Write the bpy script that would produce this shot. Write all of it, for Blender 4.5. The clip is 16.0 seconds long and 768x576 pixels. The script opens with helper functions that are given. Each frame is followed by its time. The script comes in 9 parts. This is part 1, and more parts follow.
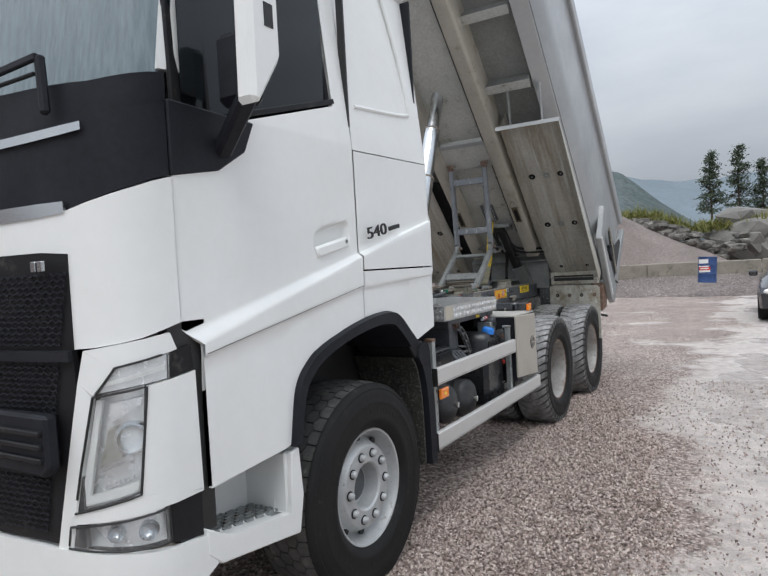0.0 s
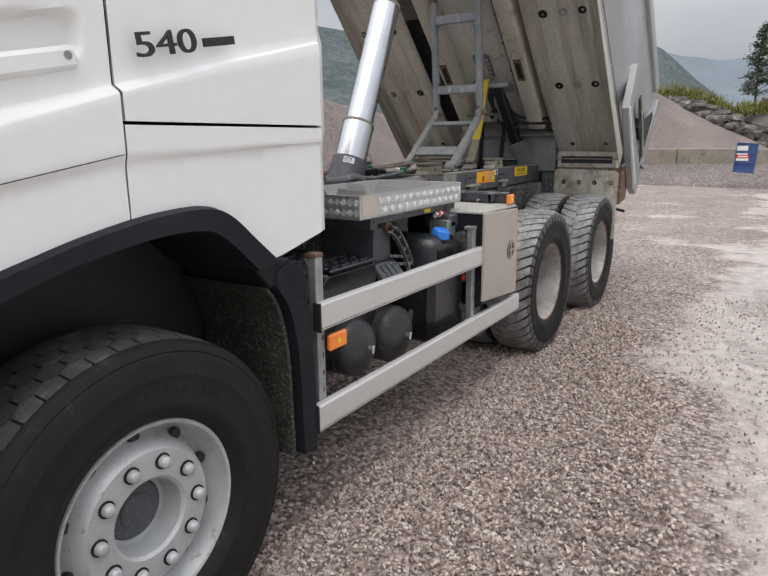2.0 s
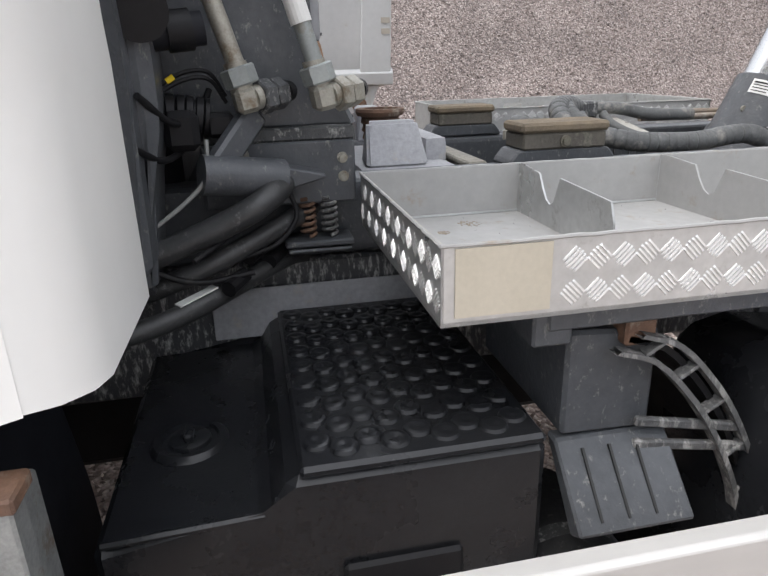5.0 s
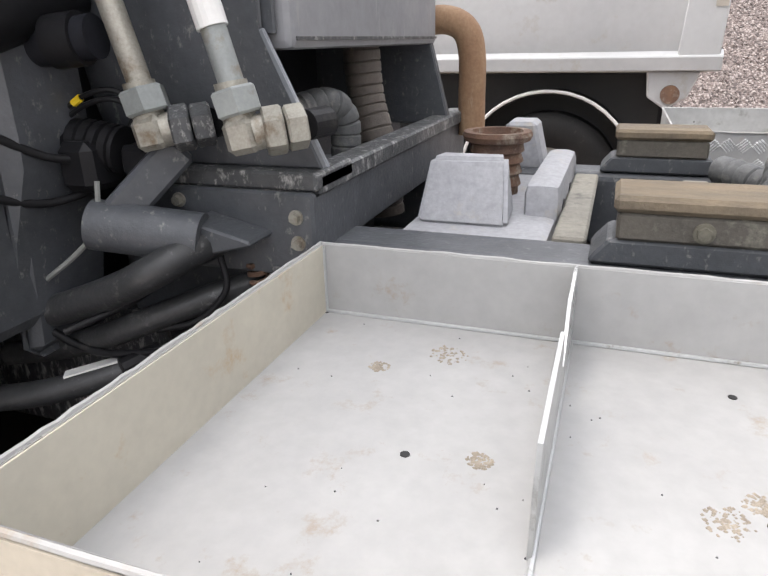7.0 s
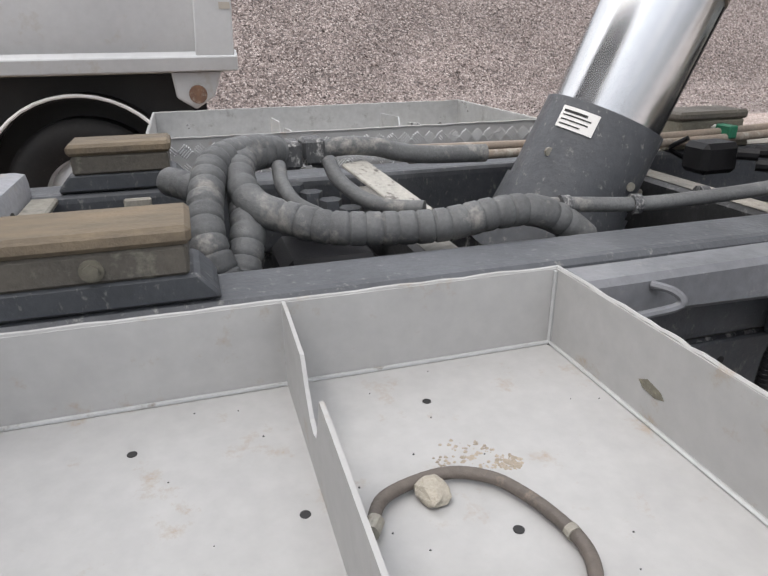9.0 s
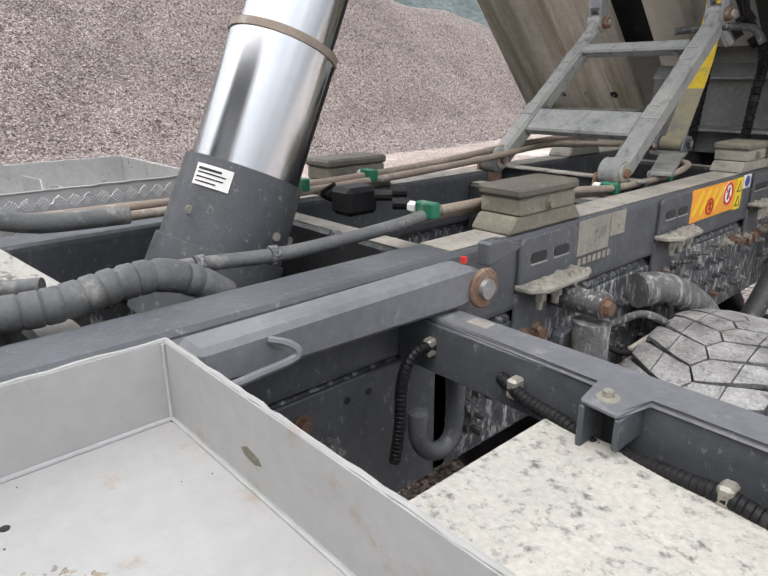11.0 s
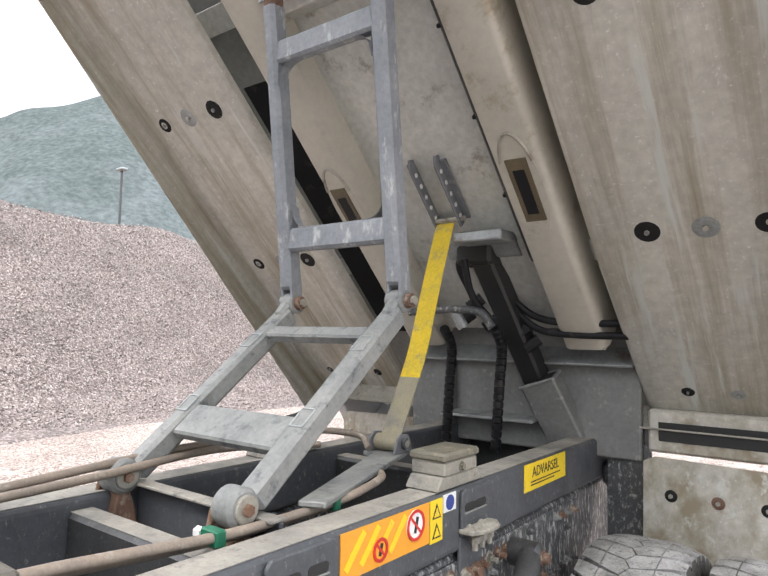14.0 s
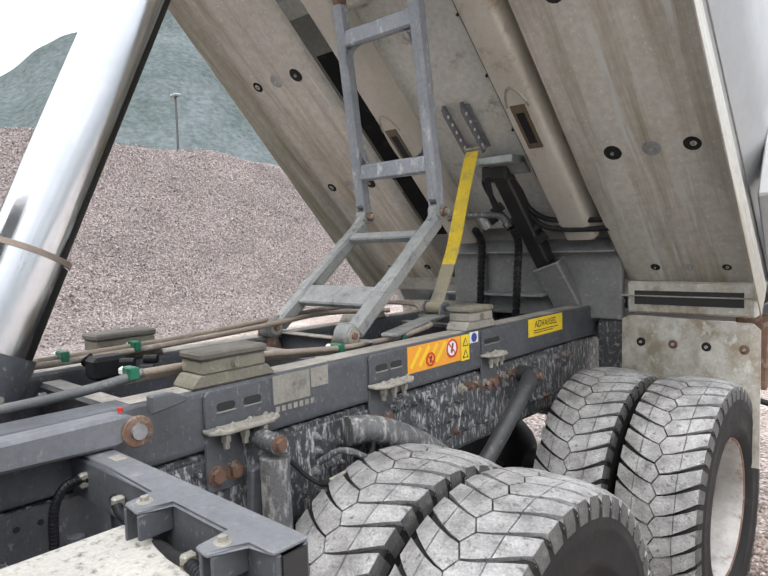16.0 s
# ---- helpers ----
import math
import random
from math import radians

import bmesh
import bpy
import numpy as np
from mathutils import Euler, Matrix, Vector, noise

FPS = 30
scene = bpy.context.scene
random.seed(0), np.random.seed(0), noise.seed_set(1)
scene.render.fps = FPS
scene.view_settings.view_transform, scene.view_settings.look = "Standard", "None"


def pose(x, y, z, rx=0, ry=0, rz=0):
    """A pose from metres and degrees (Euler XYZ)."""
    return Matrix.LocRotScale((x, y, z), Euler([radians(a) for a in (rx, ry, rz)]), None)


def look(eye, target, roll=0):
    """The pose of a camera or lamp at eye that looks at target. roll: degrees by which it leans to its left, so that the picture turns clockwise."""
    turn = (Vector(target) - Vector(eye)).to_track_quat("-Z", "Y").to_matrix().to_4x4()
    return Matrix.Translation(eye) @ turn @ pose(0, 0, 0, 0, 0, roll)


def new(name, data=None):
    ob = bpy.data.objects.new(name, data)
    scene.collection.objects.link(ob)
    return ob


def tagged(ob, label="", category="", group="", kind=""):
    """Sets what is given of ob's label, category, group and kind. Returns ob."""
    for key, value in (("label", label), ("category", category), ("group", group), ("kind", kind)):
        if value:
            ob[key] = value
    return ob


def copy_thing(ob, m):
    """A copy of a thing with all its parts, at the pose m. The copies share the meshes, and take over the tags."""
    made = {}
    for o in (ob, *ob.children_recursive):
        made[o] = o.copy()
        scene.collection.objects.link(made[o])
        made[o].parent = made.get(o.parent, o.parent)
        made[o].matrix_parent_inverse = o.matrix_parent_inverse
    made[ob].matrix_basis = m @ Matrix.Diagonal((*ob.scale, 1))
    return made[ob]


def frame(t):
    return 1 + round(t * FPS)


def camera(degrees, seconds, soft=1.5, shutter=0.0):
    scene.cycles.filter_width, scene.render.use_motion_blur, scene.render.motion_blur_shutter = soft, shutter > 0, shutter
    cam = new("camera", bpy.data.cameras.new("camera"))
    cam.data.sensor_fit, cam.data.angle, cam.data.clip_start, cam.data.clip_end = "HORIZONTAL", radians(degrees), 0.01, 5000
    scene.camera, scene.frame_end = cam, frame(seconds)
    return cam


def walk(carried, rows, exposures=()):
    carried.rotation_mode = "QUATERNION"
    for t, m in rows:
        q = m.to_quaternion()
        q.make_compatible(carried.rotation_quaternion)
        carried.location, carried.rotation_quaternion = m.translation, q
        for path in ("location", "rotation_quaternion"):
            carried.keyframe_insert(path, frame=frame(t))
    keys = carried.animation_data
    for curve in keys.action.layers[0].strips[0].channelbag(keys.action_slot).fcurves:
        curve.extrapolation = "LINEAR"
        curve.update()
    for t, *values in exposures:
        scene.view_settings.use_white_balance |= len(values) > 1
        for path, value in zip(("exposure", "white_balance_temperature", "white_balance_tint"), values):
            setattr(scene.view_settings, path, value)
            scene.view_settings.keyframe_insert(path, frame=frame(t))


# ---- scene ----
cam = camera(63.22, 16.0)
# seconds, eye (x, y, z in metres), Euler turn in degrees
ROWS = [
    (0, 2.886, -2.672, 1.627, 88.11, 3.17, 30.94),
    (0.5, 2.838, -2.271, 1.608, 84.88, 2.70, 30.84),
    (1, 2.796, -1.819, 1.620, 81.83, 1.79, 30.49),
    (1.5, 2.665, -1.415, 1.592, 79.17, 0.82, 31.09),
    (2, 2.567, -0.994, 1.572, 76.61, 0.45, 32.61),
    (2.5, 2.475, -0.583, 1.582, 73.46, 0.37, 36.03),
    (3, 2.313, -0.186, 1.556, 72.51, -0.32, 38.54),
    (3.5, 2.197, 0.215, 1.532, 72.22, -0.23, 43.68),
    (4, 2.046, 0.562, 1.543, 71.44, 0.01, 51.39),
    (4.5, 1.841, 0.828, 1.546, 71.58, 1.00, 61.40),
    (4.7, 1.777, 0.922, 1.536, 70.97, 1.22, 68.02),
    (6.8, 1.218, 1.567, 1.588, 68.86, 1.54, 111.78),
    (7, 1.187, 1.623, 1.588, 68.45, 1.18, 109.76),
    (7.5, 1.122, 1.686, 1.586, 67.42, 0.76, 101.11),
    (8, 1.083, 1.739, 1.586, 67.02, 0.89, 91.20),
    (8.5, 1.070, 1.803, 1.590, 67.13, 0.57, 81.59),
    (9, 1.062, 1.859, 1.597, 67.73, 0.54, 73.02),
    (9.2, 1.061, 1.879, 1.599, 68.04, 0.53, 69.91),
    (11.3, 1.129, 2.085, 1.616, 72.47, 0.64, 46.09),
    (11.5, 1.161, 2.170, 1.605, 73.39, 0.80, 45.31),
    (12, 1.244, 2.381, 1.621, 74.92, 0.33, 44.21),
    (12.5, 1.207, 2.550, 1.611, 76.64, 0.04, 43.57),
    (13, 1.136, 2.709, 1.622, 78.97, -0.03, 40.81),
    (13.5, 1.145, 2.817, 1.671, 86.92, -0.59, 37.19),
    (14, 1.221, 2.882, 1.706, 94.28, -1.00, 37.35),
    (14.5, 1.306, 2.792, 1.709, 95.80, 0.02, 38.55),
    (15, 1.401, 2.569, 1.691, 92.20, 0.88, 39.00),
    (15.5, 1.582, 2.379, 1.661, 88.77, 1.26, 40.80),
    (16, 1.798, 2.179, 1.671, 86.01, 1.80, 42.12),
]
EXPOSURES = [(0, -0.1, 6300, 9), (1, -0.08, 6350, 9), (2, 0.0, 6650, 12), (3, 0.2, 6700, 12), (4, 0.4, 6700, 12), (4.7, 0.5, 6700, 12), (7, 1.02, 6900, 14), (8, 0.66, 6800, 13), (9, 0.52, 6800, 13),
             (11.5, 0.75, 6700, 12), (12.5, 0.98, 6750, 12), (14.5, 1.21, 6650, 12), (16, 0.86, 6600, 11)]
walk(cam, [(t, pose(*p)) for t, *p in ROWS], EXPOSURES)

# ---- world, sun, exposure ----
world = bpy.data.worlds.new("overcast")
scene.world = world
world.use_nodes = True
wn, wl = world.node_tree.nodes, world.node_tree.links
wn.clear()
w_out = wn.new("ShaderNodeOutputWorld")
w_bg = wn.new("ShaderNodeBackground")
w_sky = wn.new("ShaderNodeTexSky")
w_sky.sky_type = "NISHITA"
w_sky.sun_disc = False
w_sky.sun_elevation, w_sky.sun_rotation = radians(52), radians(200)
w_sky.air_density, w_sky.dust_density = 1.0, 6.0
w_grey = wn.new("ShaderNodeHueSaturation")
w_grey.inputs["Saturation"].default_value = 0.35
w_co = wn.new("ShaderNodeTexCoord")
w_map = wn.new("ShaderNodeMapping")
w_map.inputs["Scale"].default_value = (1.0, 1.0, 3.2)
w_no = wn.new("ShaderNodeTexNoise")
w_no.inputs["Scale"].default_value, w_no.inputs["Detail"].default_value = 2.2, 6.0
w_ramp = wn.new("ShaderNodeValToRGB")
w_ramp.color_ramp.elements[0].position, w_ramp.color_ramp.elements[1].position = 0.32, 0.72
w_ramp.color_ramp.elements[0].color, w_ramp.color_ramp.elements[1].color = (5.6, 6.1, 6.9, 1), (8.6, 8.9, 9.3, 1)
w_mix = wn.new("ShaderNodeMixRGB")
w_mix.inputs[0].default_value = 0.82
wl.new(w_sky.outputs[0], w_grey.inputs["Color"])
wl.new(w_co.outputs["Generated"], w_map.inputs[0])
wl.new(w_map.outputs[0], w_no.inputs["Vector"])
wl.new(w_no.outputs["Fac"], w_ramp.inputs[0])
wl.new(w_grey.outputs[0], w_mix.inputs[1])
wl.new(w_ramp.outputs[0], w_mix.inputs[2])
w_sep = wn.new("ShaderNodeSeparateXYZ")
w_up = wn.new("ShaderNodeMapRange")
w_up.inputs["From Min"].default_value, w_up.inputs["From Max"].default_value = 0.05, 0.9
w_up.inputs["To Min"].default_value, w_up.inputs["To Max"].default_value = 0.62, 2.4
w_mul = wn.new("ShaderNodeVectorMath")
w_mul.operation = "SCALE"
wl.new(w_co.outputs["Generated"], w_sep.inputs[0])
wl.new(w_sep.outputs["Z"], w_up.inputs["Value"])
wl.new(w_mix.outputs[0], w_mul.inputs[0])
wl.new(w_up.outputs[0], w_mul.inputs["Scale"])
wl.new(w_mul.outputs[0], w_bg.inputs["Color"])
w_bg.inputs["Strength"].default_value = 0.1
wl.new(w_bg.outputs[0], w_out.inputs[0])

sun = new("sun", bpy.data.lights.new("sun", "SUN"))
sun.data.energy, sun.data.angle, sun.data.color = 1.0, radians(30), (1.0, 0.97, 0.93)
sun.matrix_world = look((0, 0, 30), (-9, 14, 0))

# ---- materials ----


def mat(name, col, col2=None, scale=6.0, rough=0.5, rough2=None, metal=0.0, bump=0.0, bscale=150.0, spots=None, spot_scale=20.0, spot_amt=0.35,
        fine=0.12, spec=0.5, stretch=(1, 1, 1), coat=0.0, spread=0.18, runs=(1, 1, 1), streak=None):
    """Two scales of colour variation, optional stains of a third colour, fine relief."""
    m = bpy.data.materials.new(name)
    m.use_nodes = True
    n, l = m.node_tree.nodes, m.node_tree.links
    b = n["Principled BSDF"]
    co = n.new("ShaderNodeTexCoord")
    mp = n.new("ShaderNodeMapping")
    mp.inputs["Scale"].default_value = stretch
    l.new(co.outputs["Object"], mp.inputs[0])
    col2 = col2 or tuple(c * 0.72 for c in col)

    def noise_tex(s, detail=5.0, rg=0.6):
        t = n.new("ShaderNodeTexNoise")
        t.inputs["Scale"].default_value, t.inputs["Detail"].default_value, t.inputs["Roughness"].default_value = s, detail, rg
        l.new(mp.outputs[0], t.inputs["Vector"])
        return t

    def ramp(src, a, b2):
        r = n.new("ShaderNodeMapRange")
        r.inputs["From Min"].default_value, r.inputs["From Max"].default_value = a, b2
        l.new(src, r.inputs["Value"])
        return r.outputs[0]

    def mix(fac, c1, c2, blend="MIX"):
        x = n.new("ShaderNodeMixRGB")
        x.blend_type = blend
        for sock, v in ((x.inputs[0], fac), (x.inputs[1], c1), (x.inputs[2], c2)):
            if isinstance(v, (int, float)):
                sock.default_value = v
            elif isinstance(v, tuple):
                sock.default_value = (*v, 1)
            else:
                l.new(v, sock)
        return x.outputs[0]

    big = noise_tex(scale)
    c = mix(ramp(big.outputs["Fac"], 0.5 - spread, 0.5 + spread), col, col2)
    small = noise_tex(scale * 14, 3.0)
    g = n.new("ShaderNodeMapRange")
    g.inputs["From Min"].default_value, g.inputs["From Max"].default_value = 0.3, 0.7
    g.inputs["To Min"].default_value, g.inputs["To Max"].default_value = 1 - fine, 1 + fine
    l.new(small.outputs["Fac"], g.inputs["Value"])
    cc = n.new("ShaderNodeCombineXYZ")
    for k in range(3):
        l.new(g.outputs[0], cc.inputs[k])
    c = mix(1.0, c, cc.outputs[0], "MULTIPLY")
    if spots:
        sp = noise_tex(spot_scale, 9.0, 0.72)
        rm = n.new("ShaderNodeMapping")
        rm.inputs["Scale"].default_value = runs
        l.new(co.outputs["Object"], rm.inputs[0])
        l.new(rm.outputs[0], sp.inputs["Vector"])
        c = mix(ramp(sp.outputs["Fac"], 0.62 - spot_amt * 0.3, 0.72 - spot_amt * 0.2), c, spots)
    if streak:
        # runs of grime down a tilted sheet: fine across, long along the slope
        dots = []
        for axis, f in (((1, 0, 0), 9.0), ((0, -0.712, 0.702), 0.55), ((0, 0.702, 0.712), 9.0)):
            d = n.new("ShaderNodeVectorMath")
            d.operation = "DOT_PRODUCT"
            d.inputs[1].default_value = tuple(a * f for a in axis)
            l.new(co.outputs["Object"], d.inputs[0])
            dots.append(d.outputs["Value"])
        cv = n.new("ShaderNodeCombineXYZ")
        for k in range(3):
            l.new(dots[k], cv.inputs[k])
        for col3, lo3, hi3, sc in streak:
            sn3 = n.new("ShaderNodeTexNoise")
            sn3.inputs["Scale"].default_value, sn3.inputs["Detail"].default_value, sn3.inputs["Roughness"].default_value = sc, 7.0, 0.65
            l.new(cv.outputs[0], sn3.inputs["Vector"])
            c = mix(ramp(sn3.outputs["Fac"], lo3, hi3), c, col3)
    l.new(c, b.inputs["Base Color"])
    b.inputs["Metallic"].default_value = metal
    b.inputs["Specular IOR Level"].default_value = spec
    b.inputs["Coat Weight"].default_value = coat
    if rough2 is not None:
        r = n.new("ShaderNodeMapRange")
        r.inputs["From Min"].default_value, r.inputs["From Max"].default_value = 0.35, 0.65
        r.inputs["To Min"].default_value, r.inputs["To Max"].default_value = rough, rough2
        l.new(big.outputs["Fac"], r.inputs["Value"])
        l.new(r.outputs[0], b.inputs["Roughness"])
    else:
        b.inputs["Roughness"].default_value = rough
    if bump:
        bn = noise_tex(bscale, 4.0)
        bp = n.new("ShaderNodeBump")
        bp.inputs["Strength"].default_value, bp.inputs["Distance"].default_value = bump, 0.01
        l.new(bn.outputs["Fac"], bp.inputs["Height"])
        l.new(bp.outputs[0], b.inputs["Normal"])
    return m


def gravel(name, tones, size, rough=0.85, bump=0.9, patch=None, patch_scale=0.25, patch_lo=0.5, patch_hi=0.6, wet=None):
    """Crushed stone: cells of single tones with dark joints; optional patches of a pale mud."""
    m = bpy.data.materials.new(name)
    m.use_nodes = True
    n, l = m.node_tree.nodes, m.node_tree.links
    b = n["Principled BSDF"]
    co = n.new("ShaderNodeTexCoord")
    out = co.outputs["Object"]
    vo = n.new("ShaderNodeTexVoronoi")
    vo.inputs["Scale"].default_value = 1.0 / size
    wob = n.new("ShaderNodeTexNoise")
    wob.inputs["Scale"].default_value = 2.0 / size
    add = n.new("ShaderNodeVectorMath")
    add.operation = "MULTIPLY_ADD"
    add.inputs[1].default_value = (size * 0.7,) * 3
    l.new(out, wob.inputs["Vector"])
    l.new(wob.outputs["Color"], add.inputs[0])
    l.new(out, add.inputs[2])
    l.new(add.outputs[0], vo.inputs["Vector"])
    sep = n.new("ShaderNodeSeparateColor")
    l.new(vo.outputs["Color"], sep.inputs[0])
    rp = n.new("ShaderNodeValToRGB")
    el = rp.color_ramp.elements
    el[0].color, el[1].color = (*tones[0], 1), (*tones[-1], 1)
    for i, t in enumerate(tones[1:-1]):
        e = el.new((i + 1) / (len(tones) - 1))
        e.color = (*t, 1)
    l.new(sep.outputs[0], rp.inputs[0])
    jo = n.new("ShaderNodeMapRange")
    jo.inputs["From Min"].default_value, jo.inputs["From Max"].default_value = 0.25, 0.8
    jo.inputs["To Min"].default_value, jo.inputs["To Max"].default_value = 1.0, 0.55
    l.new(vo.outputs["Distance"], jo.inputs["Value"])
    big = n.new("ShaderNodeTexNoise")
    big.inputs["Scale"].default_value, big.inputs["Detail"].default_value = 0.7, 6.0
    l.new(out, big.inputs["Vector"])
    bg = n.new("ShaderNodeMapRange")
    bg.inputs["From Min"].default_value, bg.inputs["From Max"].default_value = 0.3, 0.7
    bg.inputs["To Min"].default_value, bg.inputs["To Max"].default_value = 0.82, 1.15
    l.new(big.outputs["Fac"], bg.inputs["Value"])
    mu = n.new("ShaderNodeMath")
    mu.operation = "MULTIPLY"
    l.new(jo.outputs[0], mu.inputs[0])
    l.new(bg.outputs[0], mu.inputs[1])
    cc = n.new("ShaderNodeCombineXYZ")
    for k in range(3):
        l.new(mu.outputs[0], cc.inputs[k])
    mx = n.new("ShaderNodeMixRGB")
    mx.blend_type, mx.inputs[0].default_value = "MULTIPLY", 1.0
    l.new(rp.outputs[0], mx.inputs[1])
    l.new(cc.outputs[0], mx.inputs[2])
    c = mx.outputs[0]
    bp = n.new("ShaderNodeBump")
    bp.inputs["Strength"].default_value, bp.inputs["Distance"].default_value = bump, size * 0.6
    bp.invert = True
    l.new(vo.outputs["Distance"], bp.inputs["Height"])
    l.new(bp.outputs[0], b.inputs["Normal"])
    b.inputs["Roughness"].default_value = rough
    if patch:
        pn = n.new("ShaderNodeTexNoise")
        pn.inputs["Scale"].default_value, pn.inputs["Detail"].default_value, pn.inputs["Roughness"].default_value = patch_scale, 7.0, 0.62
        l.new(out, pn.inputs["Vector"])
        sx = n.new("ShaderNodeSeparateXYZ")
        l.new(out, sx.inputs[0])
        ex = n.new("ShaderNodeMapRange")
        ex.inputs["From Min"].default_value, ex.inputs["From Max"].default_value = 1.7, 2.75
        ex.inputs["To Min"].default_value, ex.inputs["To Max"].default_value = -0.16, 0.12
        l.new(sx.outputs[0], ex.inputs["Value"])
        ey = n.new("ShaderNodeMapRange")
        ey.inputs["From Min"].default_value, ey.inputs["From Max"].default_value = 2.9, 3.5
        ey.inputs["To Min"].default_value, ey.inputs["To Max"].default_value = 0.0, 0.075
        l.new(sx.outputs[1], ey.inputs["Value"])
        ae = n.new("ShaderNodeMath")
        l.new(pn.outputs["Fac"], ae.inputs[0])
        l.new(ey.outputs[0], ae.inputs[1])
        ad = n.new("ShaderNodeMath")
        l.new(ae.outputs[0], ad.inputs[0])
        l.new(ex.outputs[0], ad.inputs[1])
        pr = n.new("ShaderNodeMapRange")
        pr.inputs["From Min"].default_value, pr.inputs["From Max"].default_value = patch_lo, patch_hi
        l.new(ad.outputs[0], pr.inputs["Value"])
        fn = n.new("ShaderNodeTexNoise")
        fn.inputs["Scale"].default_value, fn.inputs["Detail"].default_value = 9.0, 8.0
        l.new(out, fn.inputs["Vector"])
        pc = n.new("ShaderNodeValToRGB")
        pc.color_ramp.elements[0].position, pc.color_ramp.elements[1].position = 0.35, 0.65
        pc.color_ramp.elements[0].color = (*(x * 0.72 for x in patch), 1)
        pc.color_ramp.elements[1].color = (*patch, 1)
        l.new(fn.outputs["Fac"], pc.inputs[0])
        m2 = n.new("ShaderNodeMixRGB")
        l.new(pr.outputs[0], m2.inputs[0])
        l.new(c, m2.inputs[1])
        l.new(pc.outputs[0], m2.inputs[2])
        c = m2.outputs[0]
        rr = n.new("ShaderNodeMapRange")
        rr.inputs["From Min"].default_value, rr.inputs["From Max"].default_value = 0.55, 0.64
        rr.inputs["To Min"].default_value, rr.inputs["To Max"].default_value = rough, 0.12
        wn2 = n.new("ShaderNodeTexNoise")
        wn2.inputs["Scale"].default_value, wn2.inputs["Detail"].default_value = 0.55, 6.0
        l.new(out, wn2.inputs["Vector"])
        wa = n.new("ShaderNodeMath")
        l.new(wn2.outputs["Fac"], wa.inputs[0])
        l.new(ex.outputs[0], wa.inputs[1])
        l.new(wa.outputs[0], rr.inputs["Value"])
        l.new(rr.outputs[0], b.inputs["Roughness"])
    l.new(c, b.inputs["Base Color"])
    return m


WHITE = mat("white_paint", (0.79, 0.80, 0.785), (0.745, 0.75, 0.73), 1.2, 0.30, 0.36, fine=0.012)
PLASTIC = mat("dark_plastic", (0.018, 0.019, 0.024), (0.011, 0.012, 0.016), 3, 0.46, 0.62, spec=0.20, bump=0.1, bscale=600, fine=0.15)
BLACK = mat("black_plastic", (0.010, 0.010, 0.012), (0.015, 0.015, 0.016), 4, 0.38, 0.58, spec=0.22, bump=0.08, bscale=400, spots=(0.06, 0.055, 0.05), spot_scale=9, spot_amt=0.08)
LINER = mat("rough_liner", (0.045, 0.046, 0.036), (0.018, 0.018, 0.017), 14, 0.55, bump=1.0, bscale=70, spots=(0.22, 0.22, 0.19), spot_scale=75, spot_amt=0.3)
TANK_SHADE_PAINT = mat("worn_tank_and_shade_paint", (0.050, 0.051, 0.053), (0.026, 0.027, 0.028), 6, 0.34, 0.5, bump=0.15, bscale=90, spots=(0.15, 0.15, 0.148), spot_scale=42, spot_amt=0.14)
MUDDY = mat("mud_splashed_steel", (0.13, 0.13, 0.128), (0.07, 0.072, 0.075), 8, 0.5, 0.8, bump=0.5, bscale=80, spots=(0.36, 0.355, 0.34), spot_scale=40, spot_amt=0.4, runs=(1, 1, 0.35))
FRAME = mat("chassis_paint", (0.086, 0.092, 0.102), (0.060, 0.065, 0.072), 3.5, 0.34, 0.6, bump=0.15, bscale=120, spots=(0.24, 0.238, 0.228), spot_scale=70, spot_amt=0.13, runs=(1, 1, 0.6))
LOCK_GREY = mat("slate_frame_paint", (0.165, 0.171, 0.184), (0.125, 0.131, 0.142), 4, 0.38, 0.55, bump=0.08, bscale=120, spots=(0.24, 0.24, 0.235), spot_scale=24, spot_amt=0.12)
FRAME_DUST = mat("dusty_chassis_paint", (0.085, 0.088, 0.091), (0.054, 0.057, 0.060), 5, 0.32, 0.7, bump=0.3, bscale=110, spots=(0.42, 0.415, 0.40), spot_scale=70, spot_amt=0.30, runs=(1, 1, 0.6))
WEB = mat("splashed_chassis_paint", (0.072, 0.076, 0.081), (0.046, 0.049, 0.054), 5, 0.30, 0.65, bump=0.25, bscale=90, spots=(0.52, 0.52, 0.51), spot_scale=62, spot_amt=0.39, runs=(1, 1, 0.36))
DUST = mat("dusty_top", (0.34, 0.32, 0.27), (0.22, 0.21, 0.185), 6, 0.85, bump=0.35, bscale=140, spots=(0.13, 0.125, 0.115), spot_scale=16, spot_amt=0.3)
PAD_DARK = mat("worn_pad_top", (0.125, 0.112, 0.092), (0.080, 0.074, 0.064), 9, 0.6, 0.8, bump=0.25, bscale=120, spots=(0.20, 0.19, 0.155), spot_scale=18, spot_amt=0.2)
PAD_OLIVE = mat("olive_pad_paint", (0.185, 0.172, 0.130), (0.125, 0.118, 0.095), 9, 0.6, 0.8, bump=0.25, bscale=120, spots=(0.30, 0.275, 0.20), spot_scale=20, spot_amt=0.25)
